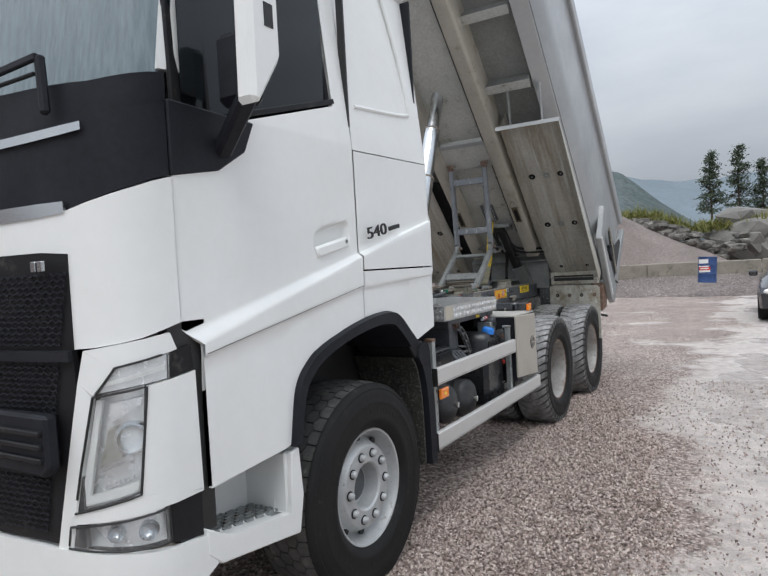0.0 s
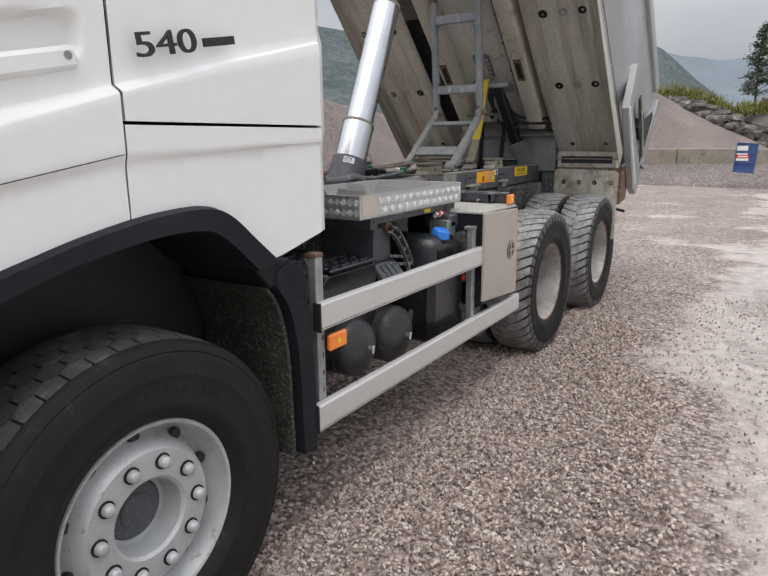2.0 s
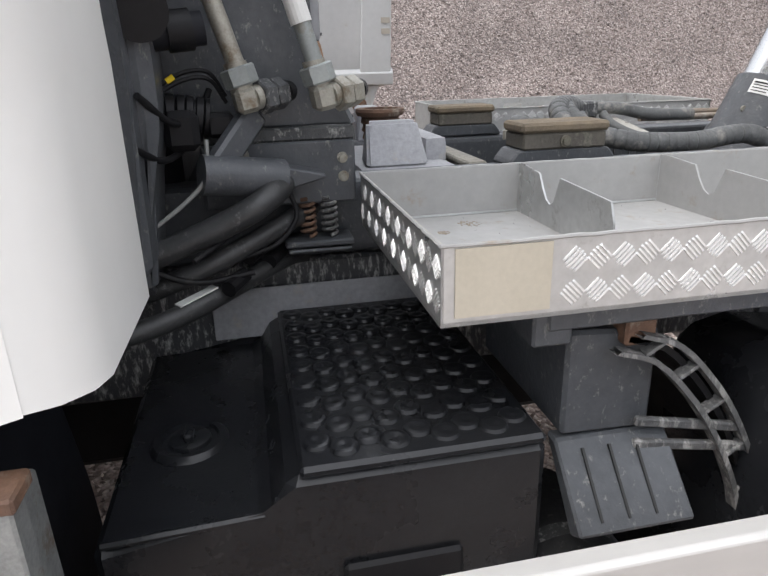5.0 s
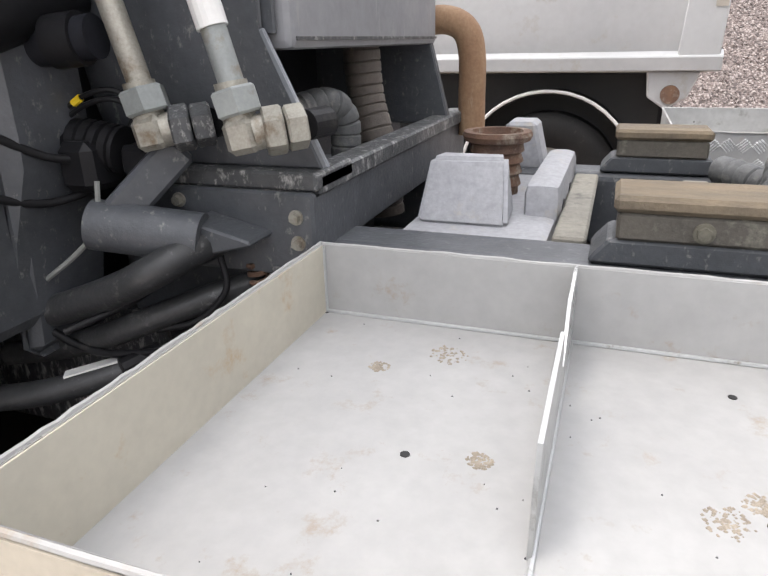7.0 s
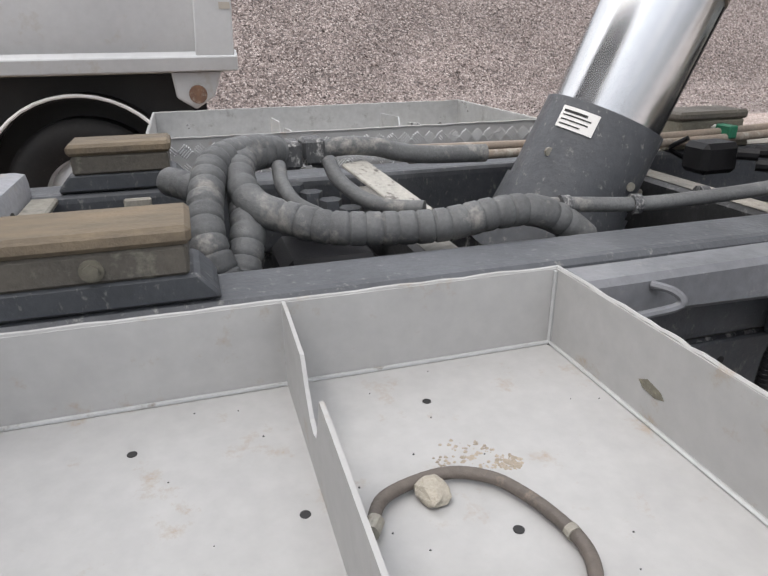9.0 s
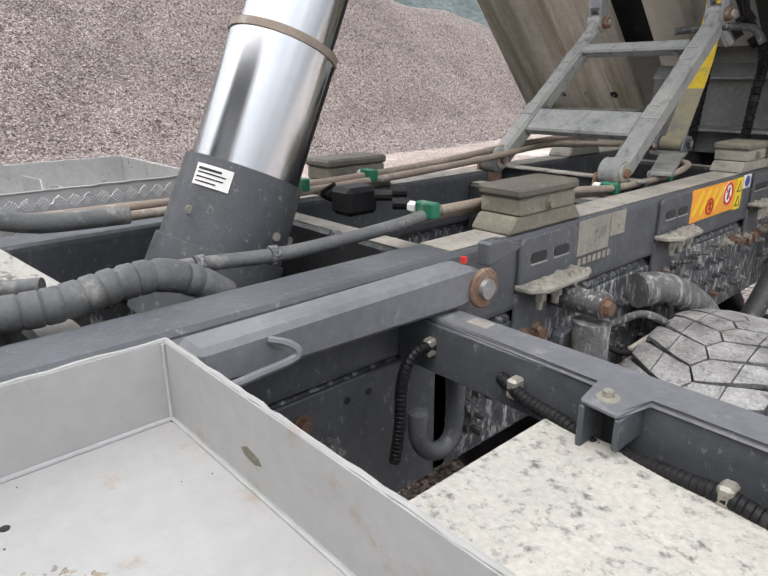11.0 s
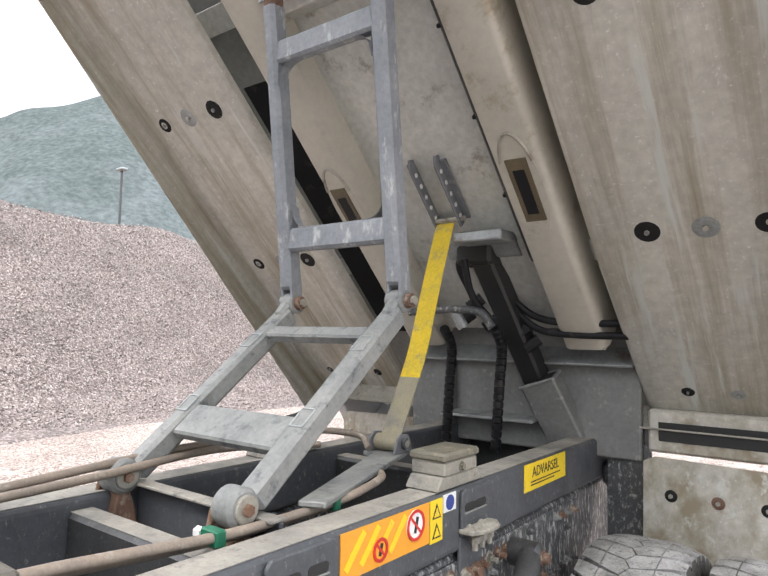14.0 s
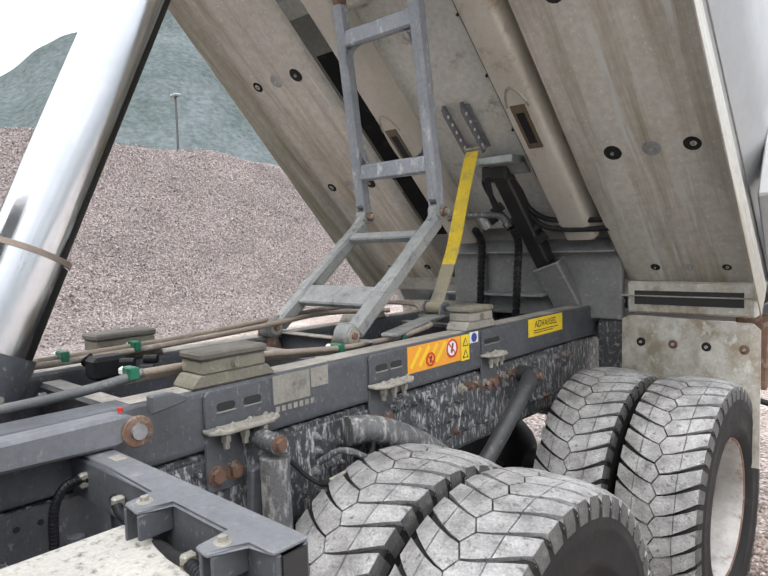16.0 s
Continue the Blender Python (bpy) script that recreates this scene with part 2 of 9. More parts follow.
DUST_TOP = mat("dusty_flange", (0.37, 0.345, 0.30), (0.19, 0.183, 0.168), 7, 0.75, bump=0.3, bscale=140, spots=(0.14, 0.138, 0.13), spot_scale=24, spot_amt=0.22)
BODY = mat("wear_steel", (0.565, 0.55, 0.49), (0.45, 0.437, 0.39), 2.0, 0.36, 0.5, metal=0.25, bump=0.10, bscale=60, spots=(0.80, 0.795, 0.76), spot_scale=70, spot_amt=0.14, streak=(((0.30, 0.258, 0.185), 0.45, 0.65, 1.0), ((0.58, 0.60, 0.56), 0.58, 0.68, 2.2), ((0.29, 0.26, 0.205), 0.64, 0.76, 3.0)))
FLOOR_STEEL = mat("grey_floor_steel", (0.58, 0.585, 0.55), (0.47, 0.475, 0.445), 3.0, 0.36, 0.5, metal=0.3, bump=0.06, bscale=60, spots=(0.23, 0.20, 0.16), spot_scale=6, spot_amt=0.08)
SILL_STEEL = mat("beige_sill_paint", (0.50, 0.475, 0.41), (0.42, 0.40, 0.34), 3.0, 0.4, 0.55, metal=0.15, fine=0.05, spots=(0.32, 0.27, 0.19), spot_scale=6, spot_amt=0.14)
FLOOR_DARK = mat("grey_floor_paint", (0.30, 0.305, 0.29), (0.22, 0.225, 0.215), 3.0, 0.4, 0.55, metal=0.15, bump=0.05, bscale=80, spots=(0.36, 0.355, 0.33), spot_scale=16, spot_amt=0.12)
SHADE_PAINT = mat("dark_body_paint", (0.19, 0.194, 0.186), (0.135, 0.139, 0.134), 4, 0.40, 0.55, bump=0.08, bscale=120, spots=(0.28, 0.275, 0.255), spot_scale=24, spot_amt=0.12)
HOLE_BROWN = mat("oily_stain", (0.135, 0.105, 0.060), (0.085, 0.066, 0.040), 18, 0.6, fine=0.15)
BODY_SIDE = mat("body_side_paint", (0.42, 0.43, 0.43), (0.34, 0.35, 0.355), 1.5, 0.28, 0.4, metal=0.35, fine=0.03, coat=0.2)
SILVER = mat("silver_rim_paint", (0.52, 0.53, 0.53), (0.42, 0.43, 0.43), 7, 0.38, 0.5, metal=0.3, fine=0.05, spots=(0.20, 0.17, 0.13), spot_scale=18, spot_amt=0.1)
RIM_WHITE = mat("white_rim_paint", (0.44, 0.43, 0.41), (0.27, 0.255, 0.235), 6, 0.4, 0.55, fine=0.08, spots=(0.20, 0.14, 0.095), spot_scale=14, spot_amt=0.28)
NUT = mat("wheel_nut_steel", (0.33, 0.335, 0.34), (0.22, 0.22, 0.22), 30, 0.4, 0.55, metal=0.6)
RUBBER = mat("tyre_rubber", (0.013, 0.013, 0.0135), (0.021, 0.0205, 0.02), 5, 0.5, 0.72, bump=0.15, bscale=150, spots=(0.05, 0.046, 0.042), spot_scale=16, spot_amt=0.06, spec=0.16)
TREAD = mat("dusty_tread", (0.39, 0.388, 0.382), (0.16, 0.158, 0.155), 11, 0.55, bump=0.5, bscale=130, spots=(0.07, 0.07, 0.069), spot_scale=40, spot_amt=0.26, fine=0.25)
TREAD_FRONT = mat("worn_tread", (0.105, 0.102, 0.096), (0.050, 0.049, 0.047), 9, 0.7, bump=0.4, bscale=140, spots=(0.16, 0.155, 0.14), spot_scale=16, spot_amt=0.2, fine=0.25)
ALU = mat("anodised_rail", (0.60, 0.588, 0.568), (0.545, 0.535, 0.515), 2, 0.40, 0.50, metal=0.25, fine=0.03, stretch=(1, 0.3, 1))
CHECKER = mat("checker_aluminium", (0.55, 0.555, 0.55), (0.47, 0.475, 0.47), 4, 0.26, 0.40, metal=0.65, fine=0.08, spots=(0.30, 0.29, 0.275), spot_scale=12, spot_amt=0.10)
CHECKER_BAR = mat("polished_checker_ridge", (0.86, 0.865, 0.86), (0.78, 0.785, 0.78), 9, 0.22, 0.34, metal=0.45, fine=0.06)
TRAY_CREAM = mat("stained_tray_wall", (0.58, 0.545, 0.455), (0.50, 0.47, 0.395), 5, 0.5, 0.6, metal=0.05, fine=0.04, spots=(0.46, 0.33, 0.19), spot_scale=7, spot_amt=0.16)
TRAY = mat("tray_aluminium", (0.42, 0.42, 0.413), (0.365, 0.364, 0.357), 3, 0.58, 0.7, metal=0.05, fine=0.05, spec=0.35, spots=(0.345, 0.30, 0.245), spot_scale=13, spot_amt=0.14)
GALV = mat("galvanised_steel", (0.40, 0.42, 0.42), (0.28, 0.295, 0.29), 14, 0.4, 0.6, metal=0.6, bump=0.05, bscale=200, spots=(0.22, 0.17, 0.12), spot_scale=12, spot_amt=0.12)
LINK = mat("grey_link_paint", (0.25, 0.265, 0.285), (0.175, 0.19, 0.21), 5, 0.35, 0.55, bump=0.1, bscale=100, spots=(0.46, 0.465, 0.46), spot_scale=26, spot_amt=0.20, runs=(1, 1, 0.4))
LINK_DUST = mat("dusty_link_paint", (0.27, 0.275, 0.26), (0.17, 0.18, 0.18), 6, 0.45, 0.65, bump=0.12, bscale=100, spots=(0.10, 0.107, 0.115), spot_scale=22, spot_amt=0.25)
CHROME = mat("chrome", (0.64, 0.655, 0.67), (0.56, 0.575, 0.59), 3, 0.14, 0.24, metal=1.0, fine=0.01)
RUST = mat("rusty_steel", (0.19, 0.105, 0.065), (0.10, 0.06, 0.045), 12, 0.8, bump=0.3, bscale=200, spots=(0.30, 0.25, 0.20), spot_scale=25, spot_amt=0.3)
BEIGE = mat("toolbox_beige", (0.43, 0.395, 0.34), (0.39, 0.36, 0.31), 2, 0.35, 0.5, fine=0.025, metal=0.15)
PLATE_BEIGE = mat("bare_plate", (0.52, 0.475, 0.39), (0.46, 0.42, 0.34), 8, 0.6, fine=0.04)
ORANGE = mat("amber_lens", (0.95, 0.26, 0.01), (0.85, 0.2, 0.01), 20, 0.2, fine=0.05, coat=0.5)
YELLOW = mat("yellow_sign", (0.85, 0.62, 0.02), (0.78, 0.55, 0.02), 6, 0.5, fine=0.04, spots=(0.45, 0.36, 0.12), spot_scale=18, spot_amt=0.12)
STRAP_Y = mat("yellow_strap", (0.80, 0.58, 0.03), (0.62, 0.45, 0.05), 9, 0.8, bump=0.3, bscale=400, spots=(0.28, 0.25, 0.16), spot_scale=7, spot_amt=0.3)
STRAP_DUSTY = mat("dusty_strap", (0.33, 0.295, 0.19), (0.26, 0.24, 0.19), 14, 0.85, bump=0.3, bscale=400, spots=(0.20, 0.19, 0.175), spot_scale=11, spot_amt=0.3)
SIGN_OR = mat("orange_sign", (0.85, 0.36, 0.02), (0.78, 0.32, 0.03), 6, 0.5, fine=0.05, spots=(0.5, 0.35, 0.2), spot_scale=22, spot_amt=0.15)
RED = mat("red_print", (0.62, 0.03, 0.02), None, 10, 0.5, fine=0.04)
INK = mat("black_print", (0.02, 0.02, 0.02), None, 10, 0.55, fine=0.04)
PAPER = mat("white_sticker", (0.78, 0.78, 0.76), (0.70, 0.70, 0.68), 10, 0.5, fine=0.03)
BLUE_CAP = mat("blue_cap", (0.02, 0.22, 0.72), (0.02, 0.18, 0.62), 20, 0.35, 0.5, fine=0.06)
BLUE_PRINT = mat("blue_print", (0.03, 0.06, 0.30), None, 10, 0.5, fine=0.05)
GREEN = mat("green_clamp", (0.01, 0.16, 0.085), (0.01, 0.11, 0.06), 20, 0.5, spots=(0.2, 0.2, 0.17), spot_scale=25, spot_amt=0.2)
PIPE_GREY = mat("grey_plated_pipe", (0.36, 0.385, 0.375), (0.27, 0.29, 0.285), 14, 0.4, 0.55, metal=0.35, fine=0.06, spots=(0.24, 0.22, 0.18), spot_scale=18, spot_amt=0.2)
PIPE = mat("dusty_pipe", (0.29, 0.235, 0.185), (0.21, 0.175, 0.145), 10, 0.7, bump=0.15, bscale=150, spots=(0.40, 0.37, 0.32), spot_scale=16, spot_amt=0.2)
HOSE = mat("wrapped_hose", (0.13, 0.135, 0.135), (0.085, 0.088, 0.09), 12, 0.5, 0.7, bump=0.2, bscale=200, spots=(0.27, 0.26, 0.24), spot_scale=14, spot_amt=0.25)
WOOD = mat("pad_wear_strip", (0.225, 0.175, 0.115), (0.14, 0.115, 0.085), 9, 0.8, bump=0.3, bscale=120, stretch=(4, 1, 1))
FITTING = mat("plated_fitting", (0.40, 0.385, 0.335), (0.30, 0.285, 0.245), 20, 0.45, 0.6, metal=0.5, spots=(0.20, 0.15, 0.10), spot_scale=20, spot_amt=0.25)
SLAB = mat("speckled_cover", (0.47, 0.455, 0.41), (0.40, 0.39, 0.355), 8, 0.75, bump=0.25, bscale=200, spots=(0.13, 0.12, 0.11), spot_scale=46, spot_amt=0.30)
GREY_BOX = mat("grey_cast_cover", (0.40, 0.405, 0.425), (0.34, 0.345, 0.36), 6, 0.65, bump=0.1, bscale=150, spots=(0.42, 0.39, 0.34), spot_scale=14, spot_amt=0.15)


HOSE_BROWN = mat("brown_hose", (0.14, 0.118, 0.10), (0.09, 0.078, 0.07), 9, 0.65, bump=0.2, bscale=150, spots=(0.24, 0.19, 0.15), spot_scale=14, spot_amt=0.2)
OCHRE = mat("ochre_pipe", (0.42, 0.27, 0.16), (0.30, 0.17, 0.095), 9, 0.7, bump=0.15, bscale=100, spots=(0.55, 0.42, 0.30), spot_scale=12, spot_amt=0.25, runs=(1, 1, 0.2))
TANK_GREY = mat("grey_tank_paint", (0.30, 0.305, 0.318), (0.24, 0.245, 0.257), 4, 0.45, 0.6, fine=0.06, spots=(0.36, 0.36, 0.355), spot_scale=14, spot_amt=0.1, runs=(1, 1, 0.3))


def clear(name, col, rough=0.03, trans=0.9):
    m = bpy.data.materials.new(name)
    m.use_nodes = True
    b = m.node_tree.nodes["Principled BSDF"]
    b.inputs["Base Color"].default_value = (*col, 1)
    b.inputs["Roughness"].default_value, b.inputs["Transmission Weight"].default_value, b.inputs["IOR"].default_value = rough, trans, 1.45
    return m


GLASS = clear("tinted_glass", (0.030, 0.036, 0.040), 0.02, 0.55)
# bluish base colour carries the sky's reflection; the streaks are rain
SCREEN = mat("wet_sky_toned_screen", (0.17, 0.215, 0.235), (0.11, 0.145, 0.16), 5, 0.05, 0.14, fine=0.05, spec=0.6, stretch=(9, 9, 0.5))
LENS = clear("lamp_lens", (0.92, 0.94, 0.95), 0.02, 0.96)
WET_BLACK = mat("wet_black_plastic", (0.012, 0.0128, 0.015), (0.018, 0.019, 0.021), 5, 0.20, 0.34, bump=0.06, bscale=120, spec=0.38, coat=0.1)
LAMP_IN = mat("lamp_reflector", (0.93, 0.935, 0.94), (0.80, 0.81, 0.815), 25, 0.16, 0.30, metal=0.45, fine=0.08)

# ---- mesh helpers ----


def link_mesh(name, bm, material, parent=None, smooth=False):
    me = bpy.data.meshes.new(name)
    bmesh.ops.recalc_face_normals(bm, faces=bm.faces[:])
    bm.to_mesh(me)
    bm.free()
    if smooth:
        me.polygons.foreach_set("use_smooth", [True] * len(me.polygons))
        me.set_sharp_from_angle(angle=radians(38))
    me.materials.append(material)
    ob = new(name, me)
    ob.parent = parent
    return ob


def part(name, bm, material, parent, label="", smooth=False):
    ob = link_mesh(name, bm, material, parent, smooth)
    if label:
        ob["label"] = label
    return ob


def thing(name, label, category, group="", kind=""):
    return tagged(new(name), label, category, group, kind)


def box(x0, x1, y0, y1, z0, z1, bevel=0.0, bm=None, m=None, seg=1):
    own = bmesh.new()
    vs = [own.verts.new((x, y, z)) for x in (x0, x1) for y in (y0, y1) for z in (z0, z1)]
    for f in ((0, 1, 3, 2), (4, 6, 7, 5), (0, 4, 5, 1), (2, 3, 7, 6), (0, 2, 6, 4), (1, 5, 7, 3)):
        own.faces.new([vs[i] for i in f])
    if bevel:
        bmesh.ops.bevel(own, geom=own.edges[:], offset=bevel, segments=seg, affect="EDGES", profile=0.6)
    return join(own, bm, m)


def join(own, bm=None, m=None):
    if m is not None:
        bmesh.ops.transform(own, matrix=m, verts=own.verts[:])
    if bm is None:
        return own
    tmp = bpy.data.meshes.new("tmp")
    own.to_mesh(tmp)
    own.free()
    bm.from_mesh(tmp)
    bpy.data.meshes.remove(tmp)
    return bm


def prism(pts, axis, a, b, bevel=0.0, bm=None, m=None):
    """A polygon (u, v) drawn out along an axis from a to b; for x the plane is (y, z), for y (x, z), for z (x, y)."""
    own = bmesh.new()

    def at(u, v, w):
        return {"x": (w, u, v), "y": (u, w, v), "z": (u, v, w)}[axis]
    lo = [own.verts.new(at(u, v, a)) for u, v in pts]
    hi = [own.verts.new(at(u, v, b)) for u, v in pts]
    own.faces.new(lo)
    own.faces.new(hi[::-1])
    for i in range(len(pts)):
        j = (i + 1) % len(pts)
        own.faces.new((lo[j], lo[i], hi[i], hi[j]))
    if bevel:
        bmesh.ops.bevel(own, geom=own.edges[:], offset=bevel, segments=1, affect="EDGES")
    return join(own, bm, m)


def rod(p0, p1, r, seg=16, r2=None, bm=None, bevel=0.0):
    p0, p1 = Vector(p0), Vector(p1)
    own = bmesh.new()
    bmesh.ops.create_cone(own, cap_ends=True, segments=seg, radius1=r, radius2=r if r2 is None else r2, depth=(p1 - p0).length)
    if bevel:
        bmesh.ops.bevel(own, geom=[e for e in own.edges if any(len(f.verts) > 4 for f in e.link_faces)], offset=bevel, segments=1, affect="EDGES")
    turn = (p1 - p0).to_track_quat("Z", "Y").to_matrix().to_4x4()
    return join(own, bm, Matrix.Translation((p0 + p1) / 2) @ turn)


def lathe(profile, seg=48, bm=None, m=None):
    """Profile points (radius, along x) turned about the x axis."""
    own = bmesh.new()
    rings = [[own.verts.new((x, r * math.cos(k * math.tau / seg), r * math.sin(k * math.tau / seg))) for k in range(seg)] for r, x in profile]
    for a, b in zip(rings, rings[1:]):
        for k in range(seg):
            j = (k + 1) % seg
            own.faces.new((a[k], a[j], b[j], b[k]))
    return join(own, bm, m)


def smooth_line(pts, steps=6):
    pts = [Vector(p) for p in pts]
    ext = [2 * pts[0] - pts[1]] + pts + [2 * pts[-1] - pts[-2]]
    out = []
    for a, b, c, d in zip(ext, ext[1:], ext[2:], ext[3:]):
        for k in range(steps):
            t = k / steps
            out.append(0.5 * ((2 * b) + (c - a) * t + (2 * a - 5 * b + 4 * c - d) * t * t + (3 * b - a - 3 * c + d) * t ** 3))
    return out + [pts[-1]]


def tube(pts, r, seg=10, steps=6, bm=None, ribs=0.0, pitch=0.03):
    """A round hose along a smooth line; ribs: height of the wrapping."""
    line = smooth_line(pts, steps) if steps else [Vector(p) for p in pts]
    if ribs:
        fine, dist = [line[0]], 0.0
        for a, b in zip(line, line[1:]):
            k = max(1, int((b - a).length / (pitch / 8)))
            fine += [a.lerp(b, (i + 1) / k) for i in range(k)]
        line = fine
    own = bmesh.new()
    rings, side, run = [], None, 0.0
    for i, p in enumerate(line):
        d = (line[min(i + 1, len(line) - 1)] - line[max(i - 1, 0)]).normalized()
        if side is None:
            side = d.orthogonal().normalized()
        side = (side - d * side.dot(d)).normalized()
        up = d.cross(side)
        run += (p - line[i - 1]).length if i else 0
        rr = r + (ribs if ribs and (run / pitch) % 1 > 0.16 else 0.0)
        rings.append([own.verts.new(p + (side * math.cos(k * math.tau / seg) + up * math.sin(k * math.tau / seg)) * rr) for k in range(seg)])
    for a, b in zip(rings, rings[1:]):
        for k in range(seg):
            j = (k + 1) % seg
            own.faces.new((a[k], a[j], b[j], b[k]))
    own.faces.new(rings[0][::-1])
    own.faces.new(rings[-1])
    return join(own, bm)


def loft(rows, thick=0.0, bm=None):
    own = bmesh.new()
    g = [[own.verts.new(p) for p in row] for row in rows]
    for a, b in zip(g, g[1:]):
        for i in range(len(a) - 1):
            own.faces.new((a[i], a[i + 1], b[i + 1], b[i]))
    if thick:
        bmesh.ops.recalc_face_normals(own, faces=own.faces[:])
        bmesh.ops.solidify(own, geom=own.faces[:], thickness=thick)
    return join(own, bm)


def bar(p0, p1, w, h, bevel=0.004, up=(0, 0, 1), bm=None):
    """A box beam from p0 to p1, w wide across and h high along up."""
    p0, p1, up = Vector(p0), Vector(p1), Vector(up)
    d = (p1 - p0).normalized()
    side = d.cross(up).normalized()
    up = side.cross(d)
    m = Matrix.Translation((p0 + p1) / 2) @ Matrix((side, d, up)).transposed().to_4x4()
    l = (p1 - p0).length / 2
    return box(-w / 2, w / 2, -l, l, -h / 2, h / 2, bevel, bm, m)


def hex_bolt(p, d, r=0.012, h=0.012, bm=None):
    p, d = Vector(p), Vector(d).normalized()
    bm = rod(p, p + d * 0.003, r * 1.45, 14, bm=bm)
    return rod(p + d * 0.003, p + d * (0.003 + h), r, 6, bm=bm)


def words(name, text, size, m, material, parent, depth=0.002):
    cu = bpy.data.curves.new(name, "FONT")
    cu.body, cu.size, cu.extrude, cu.align_x, cu.align_y = text, size, depth, "CENTER", "CENTER"
    tmp = new(name + "_tmp", cu)
    bpy.context.view_layer.update()
    me = bpy.data.meshes.new_from_object(tmp.evaluated_get(bpy.context.evaluated_depsgraph_get()))
    bpy.data.objects.remove(tmp)
    bpy.data.curves.remove(cu)
    me.transform(m)
    me.materials.clear()
    me.materials.append(material)
    ob = new(name, me)
    ob.parent = parent
    return ob

# ---- the tipper truck: y runs from nose to tail, x to its left, front axle at y = 0 ----
truck = thing("tipper_truck", "white three-axle tipper truck with its steel body raised", "truck")

# -- cab --
CAB_X, CAB_REAR, DOOR_FRONT, DOOR_REAR = 1.15, 0.82, -1.155, 0.006


ARCH = [(-0.628, 0.895), (-0.578, 1.128), (-0.48, 1.235), (-0.37, 1.287), (-0.246, 1.322), (-0.156, 1.345), (-0.058, 1.365), (0.048, 1.382), (0.162, 1.391), (0.236, 1.390), (0.30, 1.376), (0.36, 1.337), (0.42, 1.283), (0.535, 1.184)]


def arch_z(y):
    """Underside of the cab's flank: door bottom, wheel arch, rear bottom."""
    pts = [(-1.16, 0.850), (-0.66, 0.885)] + [(a, b - 0.003) for a, b in ARCH] + [(0.60, 1.192), (0.82, 1.243)]
    for (a, za), (b, zb) in zip(pts, pts[1:]):
        if y <= b:
            return za + (zb - za) * (y - a) / (b - a)
    return pts[-1][1]


def crease_z(y):
    """Top of the bulge's shoulder and its width, which dies out to the rear."""
    return 1.563 + 0.239 * (y + 0.616), max(0.010, 0.052 - 0.042 * (y + 0.62))


def groove_z(y):
    z = 1.540 + (0.179 * y if y < 0 else 0.032 * y)
    return z, 0.016 + 0.012 * max(0.0, 1 - abs(y) / 0.5) if y < 0.4 else 0.016 - 0.03 * (y - 0.4)


def flank_x(y, z):
    """The flank bulges out below a crease that climbs to the rear and steps in again at a groove."""
    zc, wc = crease_z(y)
    t = min(1, max(0, (zc - z) / wc))
    t = t * t * (3 - 2 * t)
    x = CAB_X - 0.022 + 0.032 * t * min(1.0, max(0.25, 1 - 0.6 * (y + 0.1)))
    zg, wg = groove_z(y)
    if z < zg:
        x -= 0.010 * min(1, (zg - z) / wg)
    if z > 2.25:
        x -= (z - 2.25) * 0.10
    # hollow behind the door handle
    p, q = (y + 0.205) / 0.152, (z - 1.788 - 0.22 * (y + 0.205)) / 0.062
    d = min(1.0, max(0.0, (1.0 - (p ** 4 + q ** 4) ** 0.25) / 0.24))
    return x - 0.030 * d * d * (3 - 2 * d)


def flank(y0, y1, zlo, zhi, ny, nz, extra=0.0, sgn=1):
    rows = []
    for i in range(ny + 1):
        y = y0 + (y1 - y0) * i / ny
        a, b = zlo(y), zhi(y)
        zc, wc = crease_z(y)
        zg, wg = groove_z(y)
        keys = [min(b, max(a, k)) for k in (a, zg - wg, zg - 0.001, zc - wc, zc, b)]
        zs = [a]
        for (k0, k1), n in zip(zip(keys, keys[1:]), (8, 3, 6, 8, nz // 2)):
            zs += [max(zs[-1] + 5e-5 * (j + 1), k0 + (k1 - k0) * (j + 1) / n) for j in range(n)]
        face = [(sgn * (flank_x(y, z) + extra), y, z) for z in zs]
        rows.append(face + [(x - sgn * 0.022, y, z) for x, y, z in face[::-6]] + face[:1])
    own = loft(rows)
    bmesh.ops.remove_doubles(own, verts=own.verts[:], dist=1e-6)
    return own


def sill_z(y):
    return 2.24 + (y + 0.80) * 0.285 if y > -0.8 else 2.24


cab = part("cab", flank(DOOR_REAR + 0.005, CAB_REAR, arch_z, lambda y: 1.612, 34, 26), WHITE, truck, "white painted sleeper cab", True)
part("upper_flank", flank(DOOR_REAR + 0.005, CAB_REAR, lambda y: 2.235 + 0.02 * (y + 0.02), lambda y: 3.25, 12, 24), WHITE, cab, smooth=True)
part("locker_door", flank(DOOR_REAR + 0.007, CAB_REAR - 0.004, lambda y: 1.622, lambda y: 2.228 + 0.02 * (y + 0.02), 20, 30, 0.002), WHITE, cab, smooth=True)
part("rear_wall", box(-1.09, 1.09, 0.785, 0.80, 1.25, 3.25), PLASTIC, cab)
part("roof", box(-1.05, 1.05, -1.30, CAB_REAR, 3.25, 3.30, 0.02), WHITE, cab)
part("cab_floor", box(-1.05, 1.05, -1.33, 0.78, 1.44, 1.47), BLACK, cab)
part("far_flank", flank(DOOR_FRONT, CAB_REAR, arch_z, lambda y: 3.25, 40, 20, sgn=-1), WHITE, cab, smooth=True)
